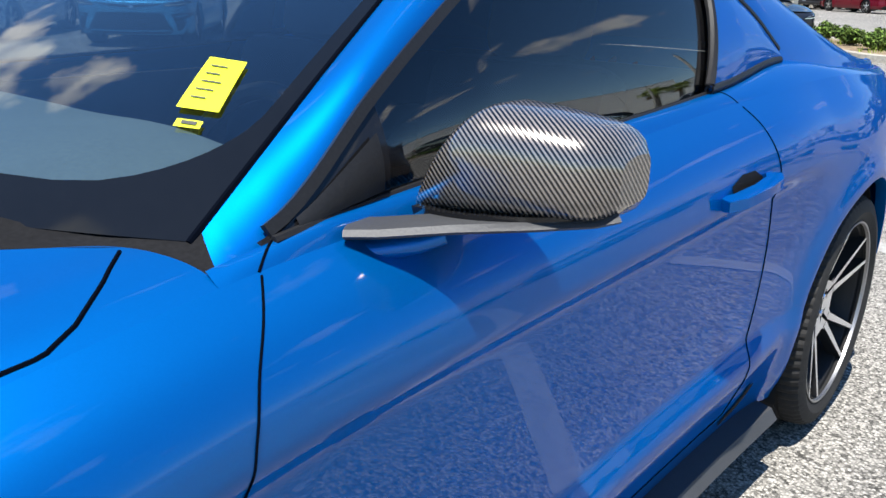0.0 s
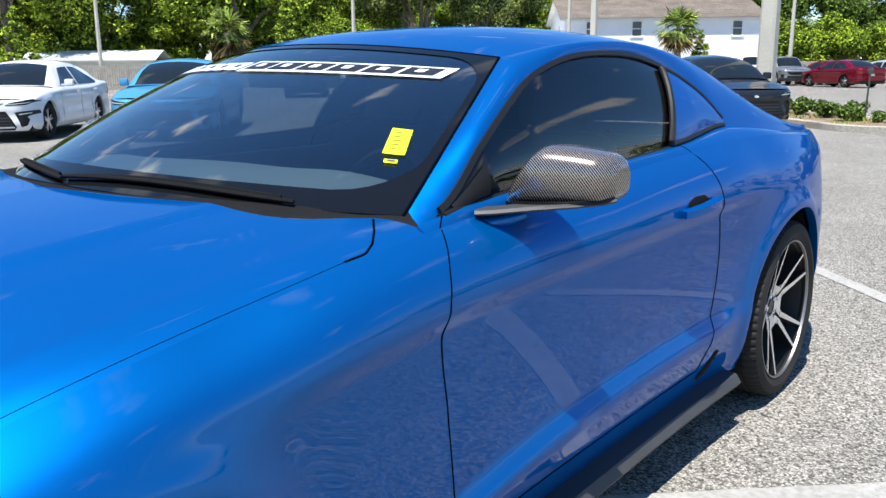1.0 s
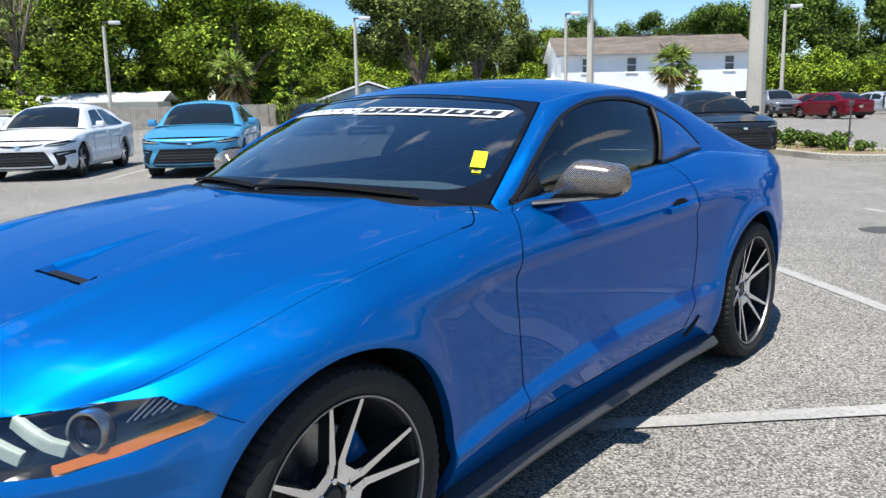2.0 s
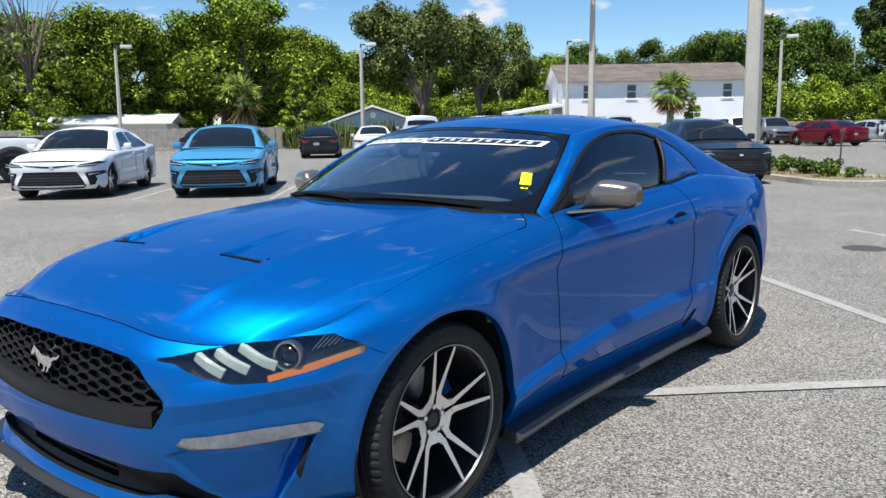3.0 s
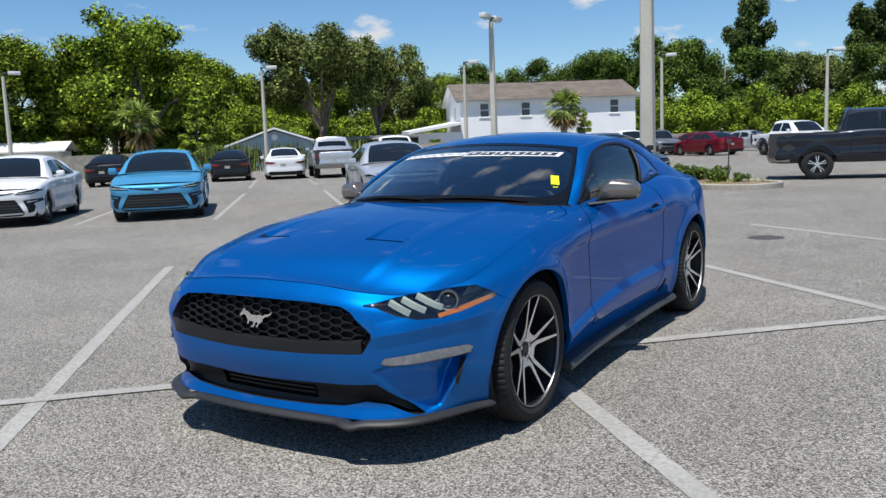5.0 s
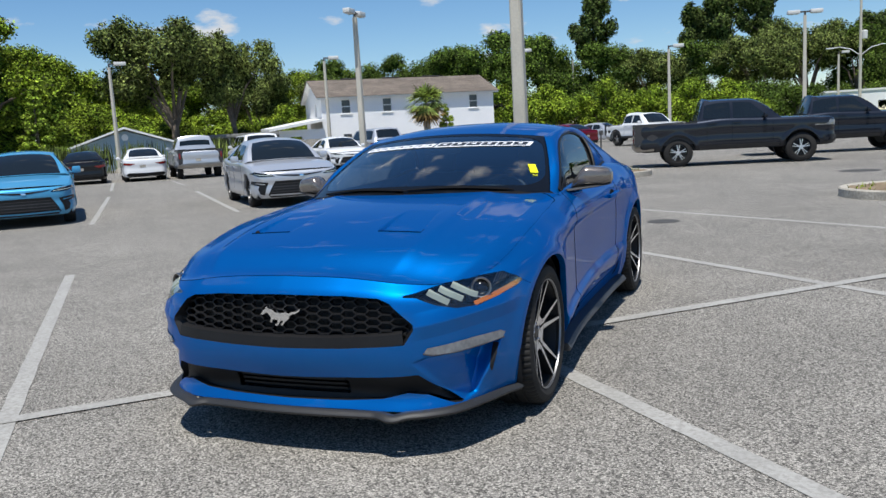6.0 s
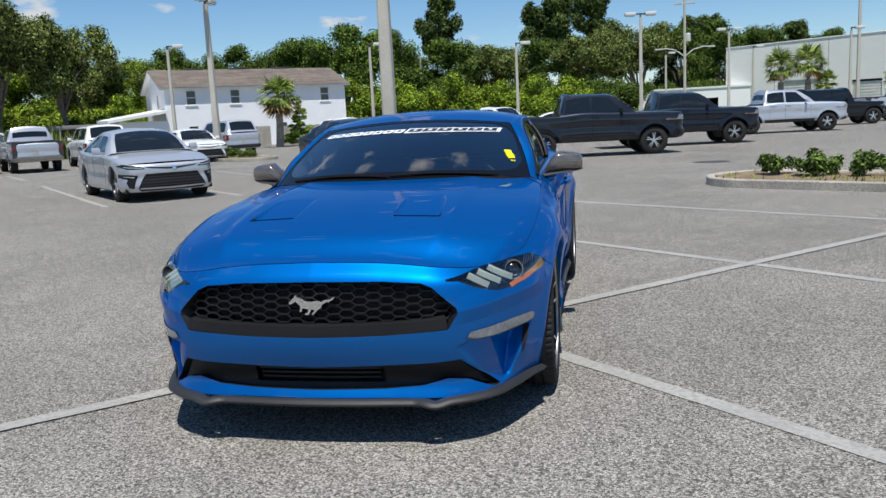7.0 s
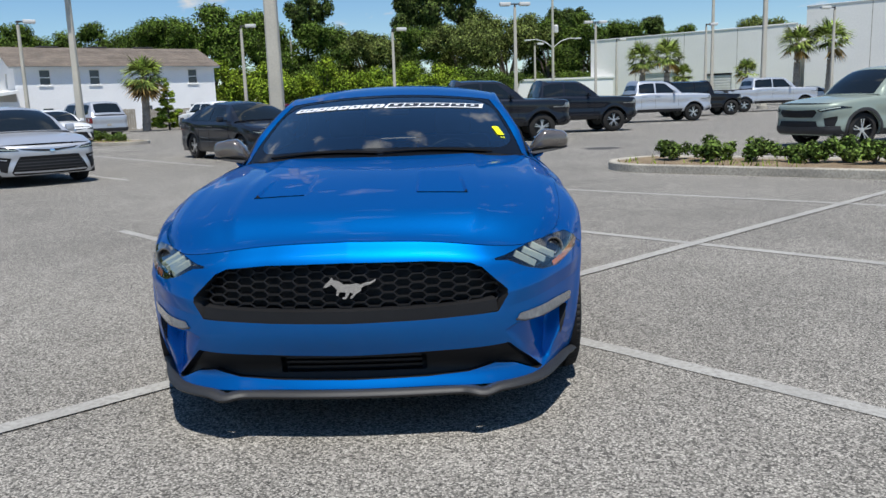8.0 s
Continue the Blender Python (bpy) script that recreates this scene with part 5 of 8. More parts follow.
recess("lamp", 0.06, M_BLACKGLOSS, "lamp_well")


def front_patch(poly_f, out, m, name, parent, label="", grow=0.0, s1=None, n=(150, 90), twin=True, extra=None):
    """A piece that follows the nose's skin inside an outline, set out or in by some metres."""
    def keep(X):
        f = -(poly_f(X[..., 0], X[..., 2]) - grow)
        return front_only(X, f)
    V, Fs, cut = sheet(lambda s, v: belt(s, v, out), np.linspace(0 if s1 is None else s1[0], ST[6] if s1 is None else s1[1], n[0]), np.linspace(0, 1, n[1]), keep)
    if extra:
        w = rim_walls(V, cut, lambda p: True, lambda p: (p[0], p[1] + extra, p[2]))
        V, Fs = merge((V, Fs), w)
    if min(v[0] for v in V) > 0.01:
        return put_pair(name, (V, Fs), m, parent, label, 50)
    return put(name, mesh_of(name, *(welded(both((V, Fs))) if twin else (V, Fs)), m, angle=50), parent, label=label)


def back_plate(key, depth, m, name, shrink=0.0):
    poly = HOLES[key][1]
    return front_patch(poly_sdf(poly), -depth, m, name, body, grow=0.03)


back_plate("grille", 0.085, M_BLACK, "grille_backing")
back_plate("intake", 0.09, M_BLACK, "intake_backing")


def nose_y(x, z, out=0.0):
    """Depth of the nose's skin behind a point of the front view."""
    s = np.linspace(0, ST[6], 400)
    vz = np.clip((z - Z_BOT(s)) / (Z_TOP(s) - Z_BOT(s)), 0, 1)
    X = belt(s, vz, out)
    i = int(np.argmin(np.abs(X[:, 0] - abs(x))))
    return float(X[i, 1])


# honeycomb grille
def honeycomb(poly, cw, ch, out, r=0.005):
    f = poly_sdf(poly)
    parts = []
    row = 0
    z = 0.44
    while z < 0.70:
        x = -0.66 + (cw * 0.5 if row % 2 else 0)
        while x < 0.66:
            if float(f(x, z)) < 0.012:
                hexa = []
                for a, b in ((-0.333, 0), (-0.167, 1.0), (0.167, 1.0), (0.333, 0), (0.167, -1.0), (-0.167, -1.0)):
                    px, pz = x + a * cw, z + b * ch
                    hexa.append((px, nose_y(px, pz) + out, pz))
                parts.append(sweep(hexa, [(-r, -0.012), (r, -0.012), (r, 0.012), (-r, 0.012)], True, up=(0, -1, 0)))
            x += cw
        z += ch
        row += 1
    return merge(*parts)


put("grille_mesh", mesh_of("grille_mesh", *honeycomb(GRILLE, 0.108, 0.0165, 0.045, 0.0030), M_BLACK, smooth=False), body, label="black honeycomb grille")
# smooth lower lip inside the grille
lipz = [(x, nose_y(x, 0.497) + 0.03, 0.495 + 0.015 * abs(x / 0.5) ** 3) for x in np.linspace(-0.545, 0.545, 40)]
put("grille_lip", mesh_of("grille_lip", *sweep(lipz, [(-0.02, -0.03), (0.025, -0.026), (0.02, 0.018), (-0.02, 0.024)]), M_BLACK), body, label="smooth dark lower grille lip")
# plain dark panel round the narrow middle opening of the intake
S_PANEL = lambda x, z: np.maximum(S_INTAKE(x, z), -np.maximum(np.abs(x) - 0.285, np.abs(z - 0.290) - 0.038))
front_patch(S_PANEL, -0.030, M_BLACK, "intake_panel", body, "smooth black panel round the lower intake", grow=0.004)
bars = [[(x, nose_y(x, z) + 0.05, z) for x in np.linspace(-0.26, 0.26, 24)] for z in (0.252, 0.274, 0.296, 0.318)]
for b in bars:
    put("intake_bar", mesh_of("intake_bar", *sweep(b, [(-0.012, -0.004), (0.012, -0.004), (0.012, 0.004), (-0.012, 0.004)]), M_BLACK), body)
# badge: a plain bright running shape
BADGE = [(-0.086, 0.004), (-0.080, 0.012), (-0.066, 0.024), (-0.058, 0.034), (-0.052, 0.026), (-0.036, 0.022), (-0.020, 0.012), (0.004, 0.011), (0.024, 0.014), (0.036, 0.010), (0.050, 0.016), (0.068, 0.018), (0.086, 0.027), (0.084, 0.020), (0.066, 0.010), (0.050, 0.007), (0.038, 0.000), (0.034, -0.010), (0.018, -0.020), (0.004, -0.034), (-0.002, -0.032), (0.010, -0.018), (0.000, -0.014), (-0.014, -0.034), (-0.026, -0.034), (-0.026, -0.029), (-0.017, -0.027), (-0.014, -0.014), (-0.034, -0.012), (-0.040, -0.024), (-0.046, -0.022), (-0.042, -0.006), (-0.048, 0.002), (-0.060, 0.012), (-0.076, 0.003)]
bv = [(x * 1.14 + 0.010, nose_y(0, 0.6) + 0.012, z * 1.22 + 0.598) for x, z in BADGE]
nB = len(bv)
put("badge", mesh_of("badge", bv + [(x, y + 0.02, z) for x, y, z in bv], [tuple(range(nB)), tuple(range(2 * nB - 1, nB - 1, -1))] + [(i, nB + i, nB + (i + 1) % nB, (i + 1) % nB) for i in range(nB)], M_CHROME, smooth=False), body, label="bright metal badge of plain shape")


# headlamps and fog lamps
M_FOG = mat("clear_lamp_plastic", (0.22, 0.235, 0.25), 0.08, 0.3, 0.16, 25.0, 60.0, 0.0004, 1.0)
def headlamp(sign):
    flip = (lambda vf: vf) if sign > 0 else mirror_x
    root = put("headlamp", mesh_of("headlamp", *flip(sheet(lambda s, v: belt(s, v, -0.055), np.linspace(ST[1], ST[6], 90), np.linspace(0.5, 1, 50), lambda X: -(S_LAMP(X[..., 0], X[..., 2]) - 0.02))[:2]), M_BLACKGLOSS), coupe, label="black headlamp with three white bars and an amber reflector")
    lens = flip(sheet(lambda s, v: belt(s, v, 0.001), np.linspace(ST[1], ST[6], 110), np.linspace(0.5, 1, 60), lambda X: -S_LAMP(X[..., 0], X[..., 2]))[:2])
    cov = put("cover", mesh_of("cover", *lens, M_LENS), root, label="clear headlamp cover")
    cov.visible_shadow = False
    for i in range(3):
        P = [(0.628 + 0.034 * i, 0.683 + 0.008 * i), (0.668 + 0.038 * i, 0.660 + 0.006 * i), (0.704 + 0.041 * i, 0.636 + 0.005 * i)]
        q = [P[0], ((P[0][0] + P[1][0]) / 2, (P[0][1] + P[1][1]) / 2), P[1], ((P[2][0] + P[1][0]) / 2, (P[2][1] + P[1][1]) / 2), P[2]]
        path = [(x, nose_y(x, z) + 0.022, z) for x, z in q]
        put("light_bar", mesh_of("light_bar", *flip(sweep(path, [(-0.009, -0.012), (0.009, -0.012), (0.009, 0.013), (-0.009, 0.013)])), M_LED), root, label="white slanted light bar")
    c = Vector((0.792, nose_y(0.792, 0.668) + 0.040, 0.668))
    d = Vector((0.45, -1, 0.12)).normalized()
    m = Matrix.Translation(c) @ d.to_track_quat("Z", "Y").to_matrix().to_4x4()
    put("bezel", mesh_of("bezel", *flip(moved(lathe([(0.034, 0.0), (0.037, 0.012), (0.042, 0.014), (0.044, 0.004), (0.044, -0.02)], 36), m)), M_STEEL), root, label="grey ribbed projector ring")
    put("projector", mesh_of("projector", *flip(moved(lathe([(0.0, 0.018), (0.012, 0.016), (0.024, 0.008), (0.034, -0.002)], 30), m)), M_BLACKGLOSS), root)
    amb = poly_sdf([(0.79, 0.607), (0.85, 0.626), (0.910, 0.656), (0.912, 0.678), (0.88, 0.664), (0.83, 0.641), (0.782, 0.624)])
    put("reflector", mesh_of("reflector", *flip(sheet(lambda s, v: belt(s, v, -0.008), np.linspace(ST[3], ST[6], 90), np.linspace(0.6, 1, 50), lambda X: -amb(X[..., 0], X[..., 2]))[:2]), M_AMBER), root, label="amber side reflector")
    for i in range(7):
        x = 0.828 + 0.009 * i
        p = [(x, nose_y(x, 0.69) + 0.02, 0.678 + 0.003 * i), (x + 0.006, nose_y(x, 0.72) + 0.02, 0.715 + 0.001 * i)]
        put("rib", mesh_of("rib", *flip(tube(p, 0.0022, 5)), M_STEEL), root)
    fog = put("fog_lamp", mesh_of("fog_lamp", *flip(sheet(lambda s, v: belt(s, v, 0.004), np.linspace(ST[2], ST[6], 90), np.linspace(0.2, 0.7, 60), lambda X: -S_FOG(X[..., 0], X[..., 2]))[:2]), M_FOG), coupe, label="clear slim fog lamp strip")
    path = [(x, nose_y(x, z + 0.012) - 0.004, z) for x, z in ((0.626, 0.444), (0.66, 0.434), (0.74, 0.434), (0.80, 0.438), (0.868, 0.445))]
    put("frame", mesh_of("frame", *flip(tube(path, 0.004, 6)), M_GREYPLASTIC), fog)
    slit = poly_sdf([(0.822, 0.424), (0.852, 0.426), (0.843, 0.375), (0.822, 0.300), (0.817, 0.345)])
    put("vent_slit", mesh_of("vent_slit", *flip(sheet(lambda s, v: belt(s, v, 0.003), np.linspace(ST[3], ST[6], 90), np.linspace(0, 0.6, 70), lambda X: -slit(X[..., 0], X[..., 2]))[:2]), M_BLACK), fog)


headlamp(1)
headlamp(-1)

# splitter under the nose
ss = np.linspace(0, ST[5] + 0.06, 60)
lip = []
for s in ss:
    p = belt(np.array(s), np.array(0.0))
    e = 1e-3
    t = np.array([float(PX(s + e) - PX(s - e)), float(PY(s + e) - PY(s - e))])
    t /= np.hypot(*t)
    k = 0.004 + 0.020 * min(max((p[0] - 0.42) / 0.05, 0.0), 1.0) - 0.016 * min(max((p[0] - 0.6) / 0.25, 0.0), 1.0)
    tooth = math.exp(-((p[0] - 0.49) / 0.035) ** 2)
    k += 0.010 * tooth
    lip.append((p[0] + t[1] * k, p[1] - t[0] * k, 0.190 - 0.012 * tooth + 0.006 * min(max((p[0] - 0.42) / 0.05, 0.0), 1.0) - 0.004 * (p[0] / 0.8) ** 2))
lip = [(-x, y, z) for x, y, z in lip[:0:-1]] + lip
put("splitter", mesh_of("splitter", *sweep(lip, [(-0.03, 0.008), (0.0, 0.014), (0.020, 0.006), (0.026, -0.004), (0.016, -0.016), (-0.03, -0.012)]), M_SPLIT, angle=40), coupe, label="matt black front splitter")


# hood and cowl
def edge_table():
    s = np.linspace(ST[3], ST[10], 240)
    X = belt(s, np.ones_like(s))
    return X


ET = edge_table()
EDGE_X, EDGE_Z = (lambda y: np.interp(y, ET[:, 1], ET[:, 0])), (lambda y: np.interp(y, ET[:, 1], ET[:, 2]))
Y_CORNER, Y_COWL = -0.58, 0.775
FT = belt(np.linspace(0, ST[5], 200), np.ones(200))
X_CORNER = float(EDGE_X(Y_CORNER))
HOOD_C = spline([-0.80, -0.66, -0.45, -0.2, 0.1, 0.42], [0.757, 0.816, 0.876, 0.926, 0.964, 0.992])
DOME_T, DOME_V = rounded([(0, 1.0), (0.2, 1.0), (0.40, 0.985), (0.575, 0.960), (0.63, 0.79), (0.78, 0.53), (0.91, 0.38), (0.965, 0.20), (1.0, 0.0)], 0.009)
HOOD_G = lambda a: np.interp(a, DOME_T, DOME_V) - np.interp(1.0, DOME_T, DOME_V) * np.clip((a - 0.9) / 0.1, 0, 1)


HOOD_END = spline([0, 0.4, 0.635, 0.73, 0.80, 0.831, 0.85, 0.92, 1.0], [0.44, 0.497, 0.56, 0.585, 0.640, 0.682, 0.71, 0.755, 0.775])


def hood(r, q, out=0.0):
    r, q = np.asarray(r, float), np.asarray(q, float)
    a = np.abs(r)
    yf = np.interp(a * X_CORNER, FT[:, 0], FT[:, 1])
    yc = HOOD_END(a)
    ys = Y_CORNER + (Y_COWL - Y_CORNER) * q
    y = yf + (yc - yf) * q
    x = r * EDGE_X(ys)
    zf = np.interp(a * X_CORNER, FT[:, 0], FT[:, 2])
    ze = EDGE_Z(ys)
    yc0 = -0.80 + 1.20 * q
    w = np.clip(q / 0.22, 0, 1)
    w = w * w * (3 - 2 * w)
    zin = ze + (HOOD_C(yc0) - ze) * HOOD_G(a)
    z = zin * w + (1 - w) * (zf + (zin - zf) * w)
    # two heat vents, sunk at their front edge
    ax = np.abs(x)
    inside = np.clip((ax - 0.235) / 0.006, 0, 1) * np.clip((0.455 - 0.10 * (y + 0.36) - ax) / 0.006, 0, 1)
    ramp = np.clip((y + 0.36) / 0.008, 0, 1) * np.clip((0.0 - y) / 0.36, 0, 1)
    z = z - 0.018 * inside * ramp
    return np.stack([x, y, z + out], -1)


hv, hf, _ = sheet(hood, np.linspace(-1, 1, 261), np.linspace(0, 1, 190))
put("hood", mesh_of("hood", hv, hf, M_BLUE, angle=50), coupe, label="long blue hood with two sunken vents")


def hood_at(x, y, out=0.0):
    """The hood's point over a place in plan."""
    x, y = np.asarray(x, float), np.asarray(y, float)
    q = np.clip((y + 0.8) / 1.25, 0, 1)
    for _ in range(25):
        r = x / EDGE_X(Y_CORNER + (Y_COWL - Y_CORNER) * q)
        q = np.clip(q + (y - hood(r, q)[..., 1]) * 0.75, 0, 1)
    return hood(r, q, out)


def line_on(surface, pts, r=0.0022, out=0.0005):
    u = np.array([p[0] for p in pts], float)
    v = np.array([p[1] for p in pts], float)
    X = surface(u, v)
    return tube([tuple(p) for p in X], r, 6)


def gap(vf, parent=None):
    return put("panel_gap", mesh_of("panel_gap", *vf, M_SEAM), parent or body)


front_edge = [(r, 0.004) for r in np.linspace(-1, 1, 70)]
gap(line_on(hood, front_edge, 0.0019))
for sg in (1, -1):
    gap(line_on(hood, [(sg * 0.988, q) for q in np.linspace(0.0, 0.84, 60)], 0.0006))
    gap(line_on(hood, [(sg * float(r_), float(q_)) for r_, q_ in zip(np.interp(np.linspace(0, 1, 24), [0, 0.25, 0.6, 0.85, 1], [0.884, 0.925, 0.972, 0.990, 0.988]), np.interp(np.linspace(0, 1, 24), [0, 0.25, 0.6, 0.85, 1], [0.992, 0.954, 0.908, 0.878, 0.84]))], 0.0024))
    # black strip on the vent's floor, just behind its front lip
    slot = sheet(lambda x, y: hood_at(x, y, 0.0015), np.linspace(0.243, 0.452, 16), np.linspace(-0.350, -0.316, 4))[:2]
    put("vent_strip", mesh_of("vent_strip", *((lambda vf: vf) if sg > 0 else mirror_x)(slot), M_BLACK), body, label="dark strip on the vent floor")
    # dark line along the vent's front lip, where no panels meet
    gap(((lambda vf: vf) if sg > 0 else mirror_x)(tube([tuple(hood_at(np.array(x), np.array(-0.362), 0.0)) for x in np.linspace(0.24, 0.456, 14)], 0.003, 6)))


# windscreen, roof, glass and pillars
def screen(r, q, out=0.0):
    r, q = np.asarray(r, float), np.asarray(q, float)
    a = np.abs(r)
    x = r * (0.766 + (0.603 - 0.766) * q + 0.012 * 4 * q * (1 - q))
    y = (0.47 + 0.316 * a**2.2) * (1 - q) + (1.215 + 0.115 * a**2) * q
    z = (0.992 - 0.035 * a**2) * (1 - q) + (1.307 - 0.043 * a**2) * q + 0.028 * 4 * q * (1 - q) * (1 - 0.5 * a**2)
    return np.stack([x, y - 0.35 * out, z + out], -1)


R_Y = [1.33, 1.5, 1.8, 2.1, 2.4, 2.7, 3.0, 3.3, 3.6, 3.86]
ROOF_X = spline(R_Y, [0.60, 0.622, 0.635, 0.637, 0.645, 0.665, 0.69, 0.70, 0.68, 0.62])
ROOF_Z = spline(R_Y, [1.264, 1.292, 1.312, 1.302, 1.252, 1.165, 1.065, 0.99, 0.96, 0.95])
ROOF_C = spline([1.215, 1.4, 1.7, 2.0, 2.3, 2.6, 2.9, 3.2, 3.45, 3.6, 3.86], [1.307, 1.342, 1.370, 1.372, 1.348, 1.290, 1.205, 1.11, 1.03, 0.99, 0.97])


def roof(r, q, out=0.0):
    r, q = np.asarray(r, float), np.asarray(q, float)
    a = np.abs(r)
    y = (1.215 + 0.115 * a**2) * (1 - q) + 3.86 * q
    ys, yc = 1.33 + 2.53 * q, 1.215 + 2.645 * q
    x = r * ROOF_X(ys)
    z = ROOF_Z(ys) + (ROOF_C(yc) - ROOF_Z(ys)) * (1 - a**2.4)
    return np.stack([x, y, z + out], -1)


rv, rf, _ = sheet(roof, np.linspace(-1, 1, 61), np.linspace(0, 1, 110))
put("roof", mesh_of("roof", rv, rf, M_BLUE, angle=60), coupe, label="curved blue fastback roof")
rg = sheet(lambda r, q: roof(r, q, 0.004), np.linspace(-0.86, 0.86, 40), np.linspace(0.56, 0.80, 30))[:2]
put("rear_window", mesh_of("rear_window", *rg, M_CERAMIC), coupe)

D_Y = [0.74, 0.86, 1.03, 1.15, 1.30, 1.50, 1.75, 2.0, 2.18, 2.34, 2.44, 2.8, 3.2, 3.6, 3.76]
DLO_X = spline(D_Y, [0.815, 0.804, 0.774, 0.743, 0.706, 0.676, 0.662, 0.664, 0.680, 0.715, 0.755, 0.785, 0.775, 0.70, 0.62])
DLO_Z = spline(D_Y, [0.946, 0.962, 1.072, 1.134, 1.202, 1.252, 1.272, 1.256, 1.210, 1.130, 1.045, 1.000, 0.968, 0.950, 0.945])
SILL_Y = [0.74, 0.86, 1.02, 1.5, 2.03, 2.44, 2.8, 3.2, 3.6, 3.76]
SILL_X = spline(SILL_Y, [0.820, 0.812, 0.802, 0.794, 0.783, 0.758, 0.786, 0.776, 0.70, 0.62])
SILL_Z = spline(SILL_Y, [0.943, 0.956, 0.966, 0.982, 1.004, 1.036, 0.999, 0.968, 0.950, 0.945])


def ws_edge(y):
    """Screen edge, then roof edge, at a place along the car."""
    y = np.asarray(y, float)
    q = np.linspace(0, 1, 120)
    E = screen(np.ones(120), q)
    lo = y < 1.33
    return np.where(lo, np.interp(y, E[:, 1], E[:, 0]), ROOF_X(np.maximum(y, 1.33))), np.where(lo, np.interp(y, E[:, 1], E[:, 2]), ROOF_Z(np.maximum(y, 1.33)))


def pillar(y, w, out=0.0):
    y, w = np.asarray(y, float), np.asarray(w, float)
    x0, z0 = ws_edge(y)
    x1, z1 = DLO_X(y), DLO_Z(y)
    b = 0.018 * 4 * w * (1 - w) * np.clip((y - 0.78) / 0.25, 0, 1)
    sink = 0.040 * np.clip((0.80 - y) / 0.09, 0, 1) ** 1.3
    z0, z1 = z0 - sink, z1 - sink * 0.6 - 0.012 * np.clip((0.88 - y) / 0.06, 0, 1)
    return np.stack([x0 + (x1 - x0) * w + b * 0.6 + out * 0.7, y, z0 + (z1 - z0) * w + b * 0.8 + out * 0.7], -1)


def side_glass(y, w, out=0.0):
    y, w = np.asarray(y, float), np.asarray(w, float)
    x0, z0, x1, z1 = SILL_X(y), SILL_Z(y), DLO_X(y), DLO_Z(y)
    return np.stack([x0 + (x1 - x0) * w + 0.022 * 4 * w * (1 - w) * np.clip((z1 - z0) / 0.2, 0, 1) + out, y, z0 + (z1 - z0) * w + out * 0.3], -1)


TT = belt(np.linspace(ST[8], ST[17], 300), np.ones(300))


def shoulder(y, w):
    y, w = np.asarray(y, float), np.asarray(w, float)
    x0, z0 = np.interp(y, TT[:, 1], TT[:, 0]), np.interp(y, TT[:, 1], TT[:, 2])
    x1, z1 = SILL_X(y), SILL_Z(y)
    hump = 0.010 * 4 * w * (1 - w) * np.clip((y - 0.77) / 0.15, 0, 1)
    return np.stack([x0 + (x1 - x0) * w, y, z0 + (z1 - z0) * w + hump], -1)


